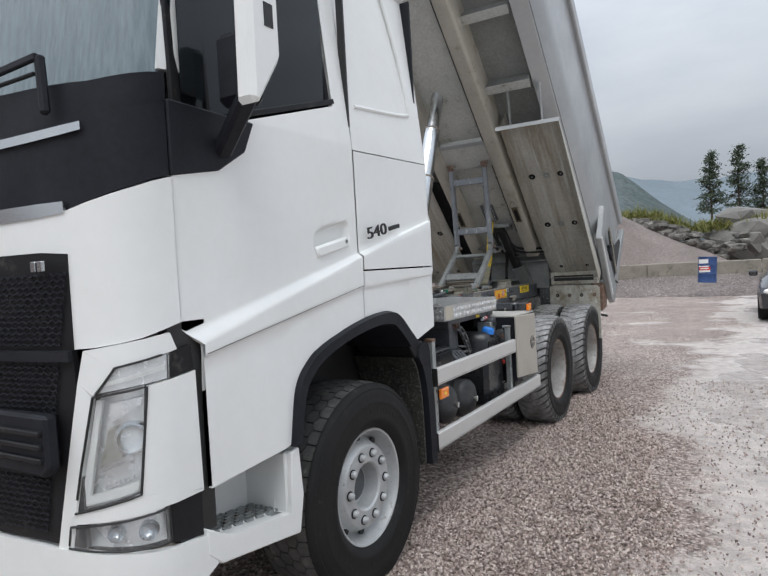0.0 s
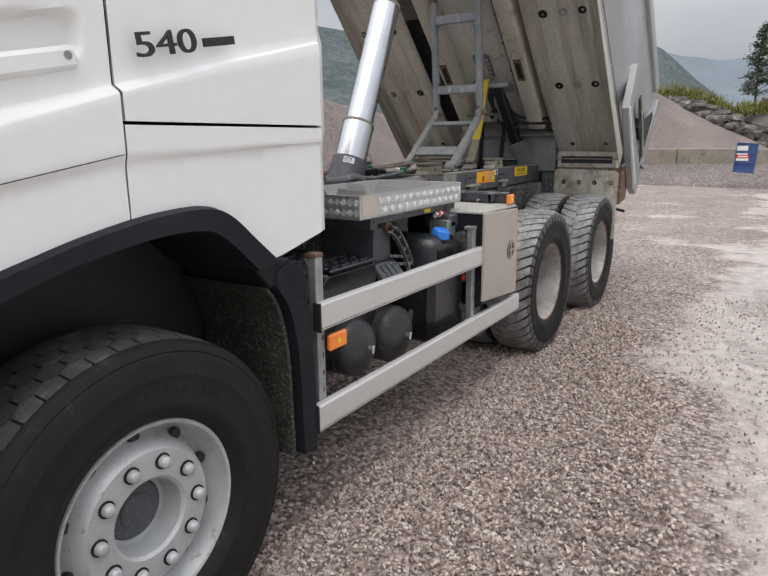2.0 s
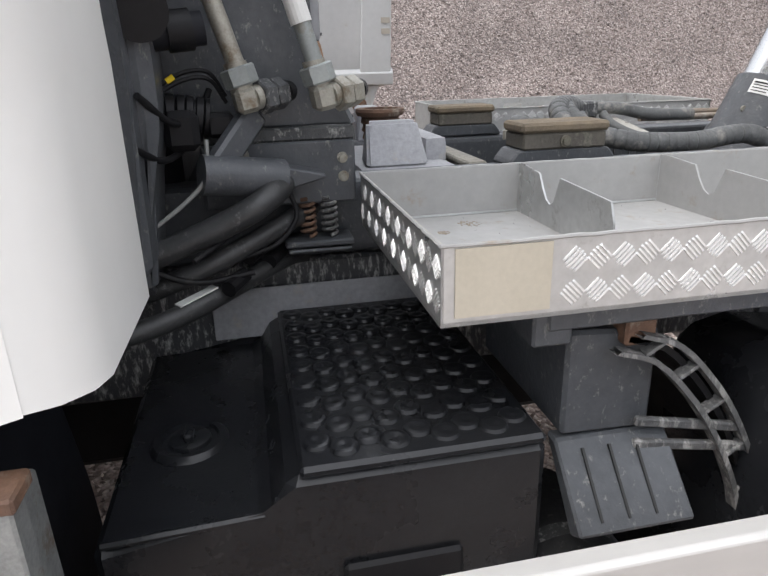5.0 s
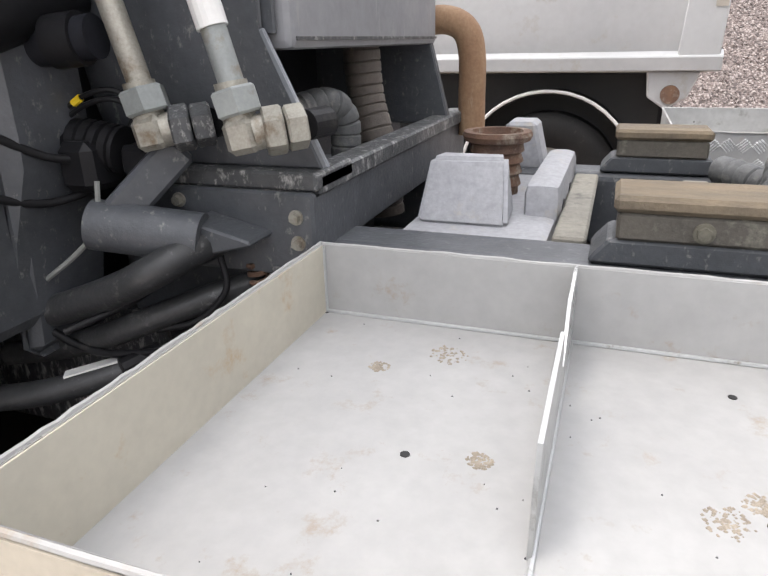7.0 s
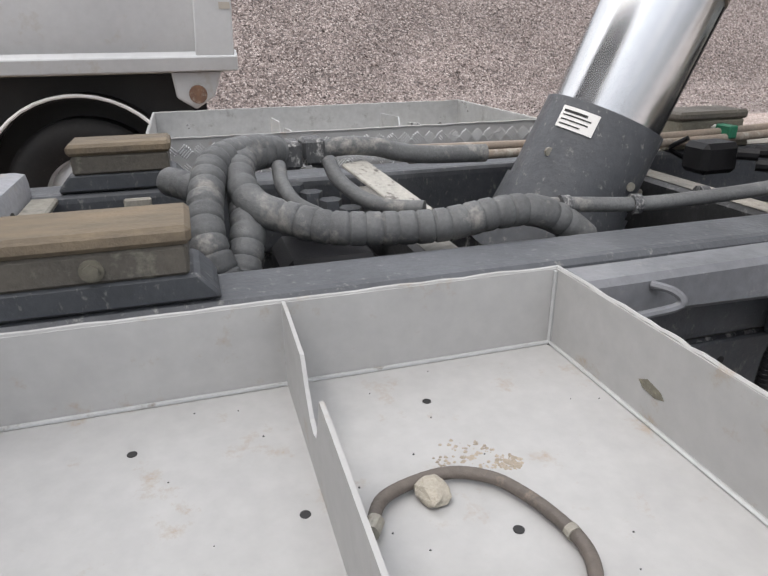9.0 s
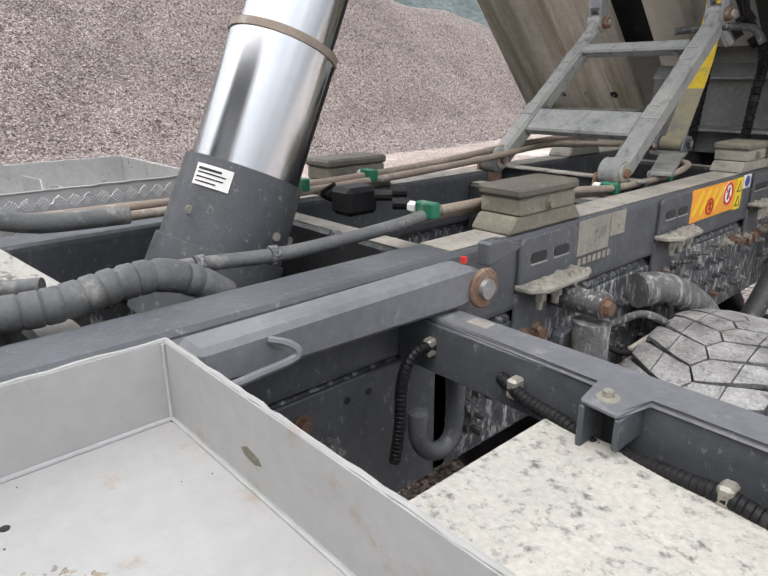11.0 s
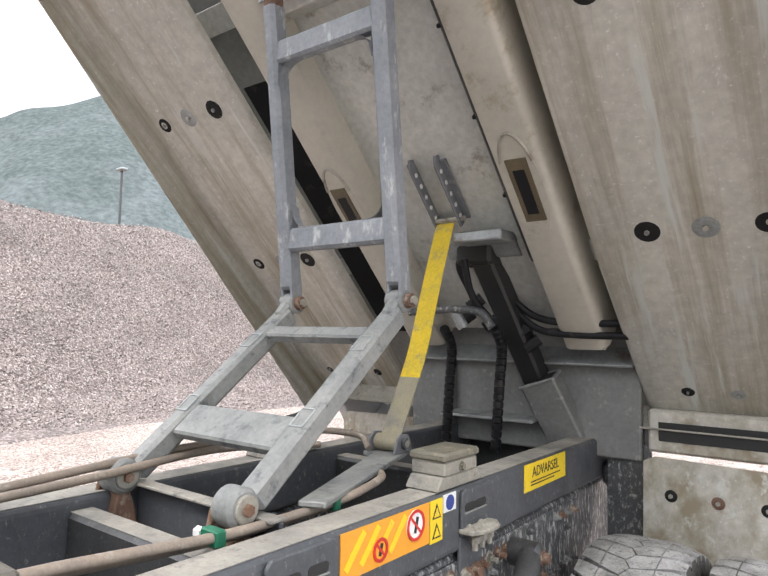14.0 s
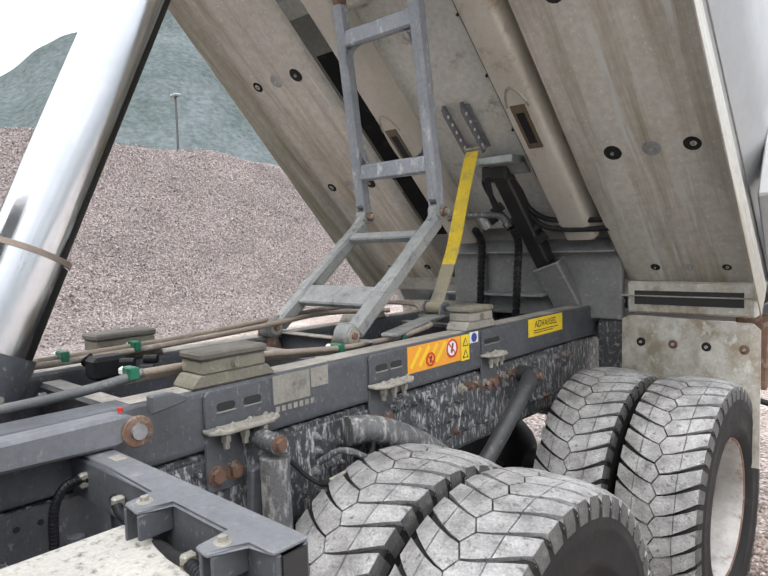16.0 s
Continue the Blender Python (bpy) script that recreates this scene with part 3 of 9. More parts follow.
part("rear_corner", loft([[(flank_x(CAB_REAR, z) - d, CAB_REAR + e, z + 0.0) for d, e in ((0.0, -0.002), (0.012, 0.03), (0.035, 0.055), (0.065, 0.066), (0.30, 0.07))] for z in np.linspace(1.245, 3.2, 40)], 0.014), WHITE, cab, smooth=True)
# rounded line pressed into the upper flank
bm = tube([(1.105, 0.08, 2.47), (1.10, 0.62, 2.52), (1.095, 0.68, 2.58), (1.075, 0.63, 2.86), (1.045, 0.52, 3.2)], 0.012, 8)
part("pressed_edge", bm, WHITE, cab, smooth=True)

door = part("door", flank(-1.0811, DOOR_REAR, arch_z, sill_z, 120, 130), WHITE, truck, "white driver's door", True)
part("door_edge", flank(DOOR_FRONT, -1.081, lambda y: 1.445 - (y + 1.155) * 0.82, sill_z, 4, 48), WHITE, door, smooth=True)
part("door_groove", tube([(flank_x(y, groove_z(y)[0]) + 0.0005, y, groove_z(y)[0]) for y in np.linspace(-1.07, DOOR_REAR - 0.004, 30)], 0.0011, 6, 0), INK, door)
part("seam", box(1.08, 1.118, DOOR_REAR - 0.004, DOOR_REAR + 0.010, 1.40, 3.2), INK, cab)
part("door_pillar", flank(-0.12, DOOR_REAR, sill_z, lambda y: 3.25, 4, 12), WHITE, door, smooth=True)
bm = prism([(-1.08, 2.262), (-0.80, 2.258), (-0.135, 2.445), (-0.17, 3.2), (-0.95, 3.2), (-1.09, 2.7)], "x", 1.075, 1.085)
part("side_window", bm, GLASS, door, "dark tinted side window")
for p0, p1, w in (((1.10, -0.82, 2.262), (1.10, -0.10, 2.462), 0.026), ((1.085, -0.13, 2.46), (1.03, -0.175, 3.2), 0.03), ((1.09, -1.085, 2.26), (1.05, -1.075, 3.2), 0.05)):
    part("window_seal", bar(p0, p1, 0.02, w, 0.004, (0, -0.3, 1)), BLACK, door)
part("window_divider", bar((1.095, -0.93, 2.26), (1.06, -0.95, 3.2), 0.01, 0.018, 0.003, (0, 1, 0)), BLACK, door)
# door handle in its pressed hollow
grip = part("door_handle", bar((1.127, -0.345, 1.712), (1.127, -0.080, 1.767), 0.030, 0.054, 0.011), WHITE, door, smooth=True)
part("key_lock", rod((1.138, -0.108, 1.766), (1.1435, -0.108, 1.766), 0.010, 14), NUT, grip)
# number in relief and a bar of unreadable letters
turn_l = Matrix.Rotation(radians(90), 4, "Z") @ Matrix.Rotation(radians(90), 4, "X")
words("number", "540", 0.105, Matrix.Translation((1.158, 0.160, 1.819)) @ Matrix.Rotation(radians(10), 4, "X") @ turn_l @ Matrix.Diagonal((1.32, 0.82, 1, 1)), INK, cab, 0.004)
part("badge_bar", bar((1.158, 0.283, 1.836), (1.158, 0.402, 1.857), 0.006, 0.023, 0.001), INK, cab)

# plan line of the nose from the door edge round the corner to the middle
NOSE = [(1.138, -1.165), (1.136, -1.24), (1.115, -1.31), (1.07, -1.365), (1.00, -1.405), (0.92, -1.43), (0.80, -1.45), (0.5, -1.475), (0.0, -1.49)]


def nose_line(out=0.0, upto=9, lean=0.0):
    res = []
    for i, (x, y) in enumerate(NOSE[:upto]):
        a, b = NOSE[max(0, i - 1)], NOSE[min(len(NOSE) - 1, i + 1)]
        n = Vector((-(b[1] - a[1]), b[0] - a[0])).normalized()
        n = -n if n.y > 0.2 or n.x < -0.2 else n
        if n.x < 0:
            n = -n
        if n.y > 0:
            n.y = -n.y
        res.append((x + n.x * out, y + n.y * out))
    return res


def nose_band(z_lo, z_hi, out=0.0, thick=0.02, first=0, upto=9, levels=6, lean=0.0, mirror=True):
    """A band of the nose between two height functions of the index along the plan line."""
    line = nose_line(out, 9)
    idx = list(range(first, upto))
    rows = []
    for k in range(levels + 1):
        row = []
        for i in idx:
            a, b = z_lo(i), z_hi(i)
            z = a + (b - a) * k / levels
            row.append((line[i][0], line[i][1] + lean * (z - 1.4), z))
        if mirror and upto == 9:
            row += [(-x, y, z) for x, y, z in row[-2::-1]]
        rows.append(row)
    return loft(rows, thick)


def tab(*vals):
    return lambda i: vals[min(i, len(vals) - 1)]


front = part("front_panel", nose_band(tab(1.474, 1.456, 1.436, 1.424, 1.414, 1.41), tab(1.985, 1.965, 1.94, 1.918, 1.895, 1.872, 1.858, 1.85, 1.85), 0.0, levels=8), WHITE, truck, "white front panel", True)
band = part("black_band", nose_band(tab(1.992, 1.972, 1.947, 1.925, 1.902, 1.879, 1.865, 1.857), tab(2.246, 2.226, 2.208, 2.19, 2.172, 2.166, 2.16, 2.16, 2.16), -0.012, levels=4), PLASTIC, cab, "dark plastic band below the windscreen", True)
part("cowl", nose_band(tab(2.253, 2.233, 2.215, 2.197, 2.179, 2.173, 2.167), tab(2.358, 2.342, 2.326, 2.312, 2.302, 2.305, 2.31, 2.32, 2.32), -0.026, levels=3, lean=0.02), PLASTIC, cab, smooth=True)
part("windscreen", nose_band(tab(2.35, 2.34, 2.325, 2.31, 2.30, 2.303, 2.308, 2.318, 2.318), lambda i: 3.22, -0.06, 0.01, first=2, levels=6, lean=0.16), SCREEN, cab, "rain-streaked windscreen, sky reflection in its colour", True)
part("a_pillar", nose_band(tab(2.38, 2.38, 2.38), lambda i: 3.25, -0.045, 0.03, 0, 3, 8, lean=0.15, mirror=False), WHITE, cab, smooth=True)
part("seam", bar((1.13, -1.163, 1.90), (1.13, -1.163, 2.25), 0.03, 0.012, 0), INK, cab)
part("chrome_strip", nose_band(tab(0, 0, 0, 0, 2.132, 2.122, 2.115, 2.11, 2.11), tab(0, 0, 0, 0, 2.160, 2.152, 2.146, 2.142, 2.142), 0.004, 0.012, 4, 9, 1), CHROME, band, smooth=True)
part("step_strip", nose_band(tab(0, 0, 0, 0, 0, 1.866, 1.858, 1.85, 1.85), tab(0, 0, 0, 0, 0, 1.904, 1.904, 1.902, 1.90), 0.006, 0.012, 5, 9, 1), CHROME, front, smooth=True)
# dark wedge where the mirror foot meets the door
bm = prism([(-1.16, 1.99), (-0.93, 2.03), (-0.78, 2.12), (-0.72, 2.245), (-1.16, 2.26)], "x", 1.11, 1.136, 0.006)
part("mirror_foot", bm, PLASTIC, door)
mirror = part("mirror", prism([(-1.10, 2.62), (-0.95, 2.62), (-0.95, 2.37), (-1.075, 2.19), (-1.11, 2.20)], "x", 1.405, 1.49, 0.018), WHITE, door, "white outside mirror on a dark arm")
part("mirror_glass", box(1.34, 1.358, -1.02, -0.94, 2.25, 2.6), PLASTIC, mirror)
part("arm", bar((1.12, -0.90, 2.10), (1.40, -1.0, 2.30), 0.07, 0.06, 0.015), PLASTIC, mirror)
part("mirror_window", box(1.486, 1.4925, -1.036, -0.992, 2.46, 2.54), INK, mirror)
part("wind_deflector", prism([(-1.075, 2.30), (-0.965, 2.285), (-0.955, 2.6), (-0.975, 3.1), (-1.07, 3.1)], "x", 1.112, 1.117), GLASS, door, "smoked wind deflector")
wiper = part("wiper", bar((0.86, -1.435, 2.20), (0.84, -1.43, 2.40), 0.03, 0.035, 0.008), PLASTIC, cab)
part("wiper_arm", bar((0.84, -1.44, 2.395), (0.30, -1.47, 2.36), 0.02, 0.025, 0.004), PLASTIC, wiper)
part("wiper_blade", bar((0.80, -1.425, 2.35), (0.20, -1.45, 2.34), 0.015, 0.012, 0.003), BLACK, wiper)
part("kerb_mirror", box(1.18, 1.34, -0.98, -0.86, 2.25, 2.52, 0.03), PLASTIC, mirror)
# grille: dark backing and a lattice of slanted bars
grille = part("grille", nose_band(tab(0, 0, 0, 0, 0, 0.74), tab(0, 0, 0, 0, 0, 1.73, 1.74), 0.006, 0.02, 5, 9, 3), BLACK, front, "black honeycomb grille")
bm = bmesh.new()
ln = nose_line(0.03)
for r in range(48):
    z = 0.78 + r * 0.0195
    edge = 0.725 + (z - 0.735) * 0.19
    for k in range(26):
        x = 0.02 + k * 0.036 + (0.018 if r % 2 else 0)
        if x > edge + 0.02 or 1.375 < z < 1.42 or z > 1.665:
            continue
        p0, p1, p2 = [Vector((xx, -1.518 + 0.078 * (xx / 0.95) ** 2, z + dz)) for xx, dz in ((x, 0.0), (min(edge + 0.02, x + 0.018), 0.009), (min(edge + 0.02, x + 0.036), 0.0))]
        bar(p0, p1, 0.006, 0.005, 0, (0, 1, 0), bm)
        bar(p1, p2, 0.006, 0.005, 0, (0, 1, 0), bm)
part("lattice", bm, PLASTIC, grille)
part("grille_lip", nose_band(tab(0, 0, 0, 0, 0, 1.372), tab(0, 0, 0, 0, 0, 1.408), 0.03, 0.02, 5, 9, 1), PLASTIC, grille)
for dx in (0.0, 0.04):
    part("badge_bar", box(0.80 + dx, 0.828 + dx, -1.49, -1.478, 1.675, 1.71, 0.002), CHROME, grille)
vent = part("air_vent", prism([(0.5, 0.99), (0.84, 0.99), (0.87, 1.02), (0.87, 1.20), (0.5, 1.20)], "y", -1.52, -1.47, 0.012), PLASTIC, grille)
for k in range(3):
    part("slat", box(0.5, 0.85, -1.535, -1.515, 1.04 + 0.045 * k, 1.06 + 0.045 * k, 0.004), BLACK, vent)

# bumper corner with head lamp, position lamp and fog lamp


def nose_at(s, out=0.0):
    """The point at run s along the nose's plan line (from the door edge to the middle), set out by a distance."""
    if s < 0:
        return Vector((1.138 + out, -1.165 - s))
    for i, (a, b) in enumerate(zip(NOSE, NOSE[1:])):
        run = math.dist(a, b)
        if s <= run or i == len(NOSE) - 2:
            f = s / run
            ns = []
            for k in (i, i + 1):
                c, d = NOSE[max(0, k - 1)], NOSE[min(len(NOSE) - 1, k + 1)]
                ns.append(Vector((abs(d[1] - c[1]), -abs(d[0] - c[0]))).normalized())
            n = ns[0].lerp(ns[1], f).normalized()
            return Vector(a).lerp(Vector(b), f) + n * out
        s -= run


def nose_patch(bl, br, tr, tl, out=0.008, thick=0.02, nu=10, nv=4):
    """A four-cornered piece of the nose; corners (run, height)."""
    own = bmesh.new()
    rings = []
    for j in range(nv + 1):
        v = j / nv
        face, back = [], []
        for i in range(nu + 1):
            u = i / nu
            s = (bl[0] * (1 - u) + br[0] * u) * (1 - v) + (tl[0] * (1 - u) + tr[0] * u) * v
            z = (bl[1] * (1 - u) + br[1] * u) * (1 - v) + (tl[1] * (1 - u) + tr[1] * u) * v
            p, q = nose_at(s, out), nose_at(s, out - thick)
            face.append(own.verts.new((p.x, p.y, z)))
            back.append(own.verts.new((q.x, q.y, z)))
        rings.append(face + back[::-1])
    for a, b in zip(rings, rings[1:]):
        for k in range(len(a)):
            j = (k + 1) % len(a)
            own.faces.new((a[k], a[j], b[j], b[k]))
    own.faces.new(rings[0][::-1])
    own.faces.new(rings[-1])
    return own


def nose_tube(pts, out, r):
    line = []
    for (s0, z0), (s1, z1) in zip(pts, pts[1:]):
        for k in range(8):
            s, z = s0 + (s1 - s0) * k / 8, z0 + (z1 - z0) * k / 8
            p = nose_at(s, out)
            line.append((p.x, p.y, z))
    return tube(line, r, 6, 0)


bump = part("bumper", nose_band(tab(0.52), tab(0.70, 0.705, 0.713, 0.72, 0.722, 0.726, 0.726), 0.014, 0.03, levels=3), WHITE, truck, "white bumper", True)
part("bumper_end", nose_patch((0.0, 0.53), (-0.09, 0.575), (-0.052, 0.690), (0.0, 0.70), 0.014, 0.03), WHITE, bump, smooth=True)
for nm, *c in (("corner_panel", (0.184, 0.915), (-0.048, 0.866), (-0.043, 1.298), (0.146, 1.274)), ("lower_panel", (0.45, 0.812), (0.10, 0.857), (0.184, 0.914), (0.425, 0.852)),
               ("lower_panel", (0.10, 0.857), (-0.048, 0.861), (-0.048, 0.868), (0.184, 0.914)), ("inner_panel", (0.52, 0.69), (0.448, 0.70), (0.321, 1.25), (0.374, 1.30)),
               ("inner_panel", (0.374, 1.30), (0.321, 1.254), (0.238, 1.345), (0.345, 1.404)), ("upper_panel", (0.238, 1.345), (0.03, 1.384), (0.055, 1.444), (0.345, 1.405))):
    part(nm, nose_patch(*c), WHITE, bump, smooth=True)
part("corner_gap", nose_patch((0.096, 0.722), (-0.045, 0.698), (-0.048, 0.856), (0.10, 0.852), -0.004), BLACK, bump)
part("hinge_gap", box(1.08, 1.128, -1.22, -1.05, 0.70, 1.475), INK, bump)
part("lamp_niche", nose_patch((0.53, 0.70), (0.0, 0.70), (0.0, 1.40), (0.40, 1.40), -0.055), BLACK, bump)
part("gap_rubber", nose_patch((0.074, 1.288), (-0.04, 1.300), (-0.032, 1.392), (0.07, 1.375), 0.004), BLACK, bump)
LAMP = [(0.421, 0.853), (0.184, 0.915), (0.146, 1.273), (0.319, 1.250)]
head = part("headlamp", nose_patch(*LAMP, -0.035, 0.015), LAMP_IN, bump, "clear head lamp with chrome housing", True)
part("lens", nose_patch(*LAMP, 0.009, 0.004), LENS, head, smooth=True).visible_shadow = False
part("lamp_seal", nose_tube(LAMP + LAMP[:1], 0.010, 0.0045), INK, head)
part("light_strip", nose_patch((0.405, 0.872), (0.372, 0.882), (0.292, 1.235), (0.314, 1.238), -0.004, 0.012), PAPER, head, smooth=True)
part("light_strip", nose_patch((0.39, 0.876), (0.192, 0.926), (0.189, 0.960), (0.372, 0.912), -0.004, 0.012), PAPER, head, smooth=True)
part("lamp_brow", nose_patch((0.270, 1.160), (0.165, 1.215), (0.156, 1.240), (0.270, 1.225), -0.008, 0.02), LAMP_IN, head, smooth=True)
part("lamp_wing", nose_patch((0.330, 1.000), (0.245, 1.015), (0.235, 1.150), (0.285, 1.135), -0.016, 0.014), FITTING, head, smooth=True)
part("lamp_brow", nose_patch((0.335, 0.985), (0.200, 1.035), (0.205, 1.055), (0.320, 1.010), -0.006, 0.02), CHROME, head, smooth=True)
q = nose_at(0.205, -0.022)
pr, aim = Matrix.Translation((q.x, q.y, 1.10)), Matrix.Rotation(radians(-50), 4, "Z")
part("projector", lathe([(0.0, 0.03), (0.02, 0.027), (0.036, 0.014), (0.044, -0.01)], 28, m=pr @ aim), LENS, head, smooth=True).visible_shadow = False
part("projector_ring", lathe([(0.044, -0.02), (0.046, 0.010), (0.056, 0.008), (0.060, -0.02)], 28, m=pr @ aim), CHROME, head, smooth=True)
for k in range(7):
    q = nose_at(0.30 - 0.016 * k, -0.012)
    part("reflector_dimple", rod((q.x, q.y, 0.945 + 0.005 * k), (q.x + 0.006, q.y - 0.004, 0.945 + 0.005 * k), 0.007, 8), CHROME, head)
pos = part("position_lamp", nose_patch((0.300, 1.262), (0.186, 1.278), (0.186, 1.350), (0.237, 1.340), 0.0, 0.012), LAMP_IN, bump, "position lamp strip", True)
part("lamp_rear", nose_patch((0.186, 1.278), (0.075, 1.290), (0.070, 1.372), (0.186, 1.350), 0.0, 0.012), LAMP_IN, pos, smooth=True)
part("lens", nose_patch((0.306, 1.257), (0.186, 1.275), (0.186, 1.353), (0.238, 1.343), 0.014, 0.004), LENS, pos, smooth=True).visible_shadow = False
part("lens", nose_patch((0.186, 1.275), (0.074, 1.287), (0.068, 1.375), (0.186, 1.353), 0.014, 0.004), LENS, pos, smooth=True).visible_shadow = False
part("light_strip", nose_patch((0.276, 1.285), (0.085, 1.322), (0.083, 1.338), (0.262, 1.302), 0.008, 0.006), PAPER, pos)
part("lamp_seal", nose_tube([(0.306, 1.256), (0.238, 1.345), (0.07, 1.377)], 0.012, 0.004), INK, pos)
FOG = [(0.460, 0.731), (0.098, 0.731), (0.100, 0.850), (0.446, 0.805)]
fog = part("fog_lamp", nose_patch(*FOG, -0.03, 0.012), LAMP_IN, bump, "fog lamp", True)
part("lens", nose_patch(*FOG, 0.010, 0.004), LENS, fog, smooth=True).visible_shadow = False
part("lamp_seal", nose_tube(FOG + FOG[:1], 0.010, 0.004), INK, fog)
for s, r in ((0.165, 0.030), (0.285, 0.026)):
    q = nose_at(s, -0.028)
    part("bulb_bowl", lathe([(0.0, 0.0), (r * 0.4, 0.004), (r * 0.8, 0.014), (r, 0.026), (r + 0.004, 0.0)], 24, m=Matrix.Translation((q.x, q.y, 0.782)) @ Matrix.Rotation(radians(-50), 4, "Z")), CHROME, fog, smooth=True)
# boarding step under the door
step = part("boarding_step", prism([(-1.12, 0.62), (-1.06, 0.565), (-0.60, 0.50), (-0.565, 0.66), (-0.58, 0.87), (-0.63, 0.86), (-0.655, 0.60), (-1.0, 0.645), (-1.12, 0.72)], "x", 1.06, 1.155, 0.006), WHITE, truck, "white boarding step with a ribbed tread")
part("step_back", box(0.86, 0.90, -1.12, -0.60, 0.55, 0.90), WHITE, step)
part("step_end", box(0.88, 1.13, -0.655, -0.63, 0.55, 0.86, 0.006), WHITE, step)
tread = part("step_tread", prism([(-1.11, 0.625), (-0.64, 0.575), (-0.64, 0.60), (-1.11, 0.65)], "x", 0.90, 1.10), GALV, step)
bm = bmesh.new()
for r in range(6):
    for k in range(7):
        y = -1.06 + k * 0.062 + (0.03 if r % 2 else 0)
        box(0.92 + r * 0.028, 0.936 + r * 0.028, y, y + 0.04, 0.645 - (y + 1.1) * 0.105, 0.660 - (y + 1.1) * 0.105, 0, bm)
tagged(part("tread_rib", bm, GALV, tread), kind="stuff")
part("step_gap", prism([(-0.92, 0.872), (-0.64, 0.872), (-0.64, 0.885), (-0.92, 0.885)], "x", 0.9, 1.12), INK, step)

# -- front wheel arch --
outer_raw = ARCH
inner_raw = [(-0.585, 0.885), (-0.532, 1.09), (-0.44, 1.185), (-0.34, 1.232), (-0.22, 1.268), (-0.13, 1.288), (-0.03, 1.305), (0.06, 1.316), (0.15, 1.320), (0.213, 1.316), (0.262, 1.306), (0.31, 1.276), (0.362, 1.232), (0.434, 1.163)]
outer = [(p.y, p.z) for p in smooth_line([(0, *q) for q in outer_raw], 5)]
inner = [(p.y, p.z) for p in smooth_line([(0, *q) for q in inner_raw], 5)]
bm = bmesh.new()
loft([[(1.150, y, z) for y, z in outer], [(1.178, y + 0.004, z - 0.008) for y, z in outer], [(1.178, y, z + 0.006) for y, z in inner], [(1.05, y, z) for y, z in inner], [(0.74, y, z) for y, z in inner]], 0.008, bm)
arch = part("wheel_arch", bm, PLASTIC, truck, "dark plastic wheel arch", True)
part("splash_wall", box(0.70, 0.72, -0.60, 0.62, 0.80, 1.30), INK, arch)
part("splash_front", prism([(-0.62, 0.55), (-0.60, 0.55), (-0.56, 1.1), (-0.58, 1.1)], "x", 0.70, 1.10), BLACK, arch)
fore = [(p.y, p.z) for p in smooth_line([(0, *q) for q in ((0.515, 1.094), (0.566, 1.019), (0.599, 0.903), (0.613, 0.762), (0.618, 0.574), (0.621, 0.434))], 4)]
aft = [(p.y, p.z) for p in smooth_line([(0, *q) for q in ((0.694, 0.428), (0.695, 0.615), (0.688, 0.806), (0.667, 0.987), (0.651, 1.146), (0.61, 1.165), (0.53, 1.15))], 4)]
part("rear_guard", prism(fore + aft, "x", 0.60, 1.178, 0.005), PLASTIC, arch, smooth=True)
part("guard_cap", prism([(0.43, 1.165), (0.53, 1.19), (0.60, 1.18), (0.53, 1.12), (0.50, 1.09)], "x", 0.80, 1.165, 0.006), BLACK, arch)
liner = [(y - 0.012, z) for y, z in fore]
part("guard_liner", prism(liner + [(y - 0.016, z) for y, z in liner[::-1]], "x", 0.73, 1.145), LINER, arch)

# -- wheels --
TYRE_R = 0.538


def tyre_mesh(width, plain=False):
    w = width / 2
    if plain:
        p = [(0.292, -w * 0.78), (0.31, -w * 0.90), (0.36, -w * 0.985), (0.42, -w), (0.47, -w * 0.985), (0.505, -w * 0.94), (TYRE_R - 0.012, -w * 0.84), (TYRE_R - 0.010, -w * 0.80), (TYRE_R - 0.012, 0),
             (TYRE_R - 0.010, w * 0.775), (TYRE_R - 0.006, w * 0.80), (TYRE_R - 0.010, w * 0.86), (TYRE_R - 0.022, w * 0.925), (TYRE_R - 0.036, w * 0.955), (TYRE_R - 0.040, w * 0.945), (TYRE_R - 0.046, w * 0.965),
             (0.47, w * 0.99), (0.44, w), (0.435, w * 1.01), (0.428, w), (0.36, w * 0.985), (0.345, w * 0.995), (0.335, w * 0.965), (0.31, w * 0.90), (0.292, w * 0.78)]
        return lathe(p, 84)
    p = [(0.292, -w * 0.78), (0.31, -w * 0.90), (0.36, -w * 0.985), (0.42, -w), (0.47, -w * 0.985), (0.505, -w * 0.94), (TYRE_R - 0.022, -w * 0.86),
         (TYRE_R - 0.014, -w * 0.5), (TYRE_R - 0.012, 0), (TYRE_R - 0.014, w * 0.5), (TYRE_R - 0.022, w * 0.86), (0.505, w * 0.94), (0.497, w * 0.965), (0.49, w * 0.95),
         (0.47, w * 0.985), (0.44, w), (0.435, w * 1.012), (0.428, w), (0.36, w * 0.985), (0.345, w * 0.995), (0.335, w * 0.965), (0.31, w * 0.90), (0.292, w * 0.78)]
    return lathe(p, 72)


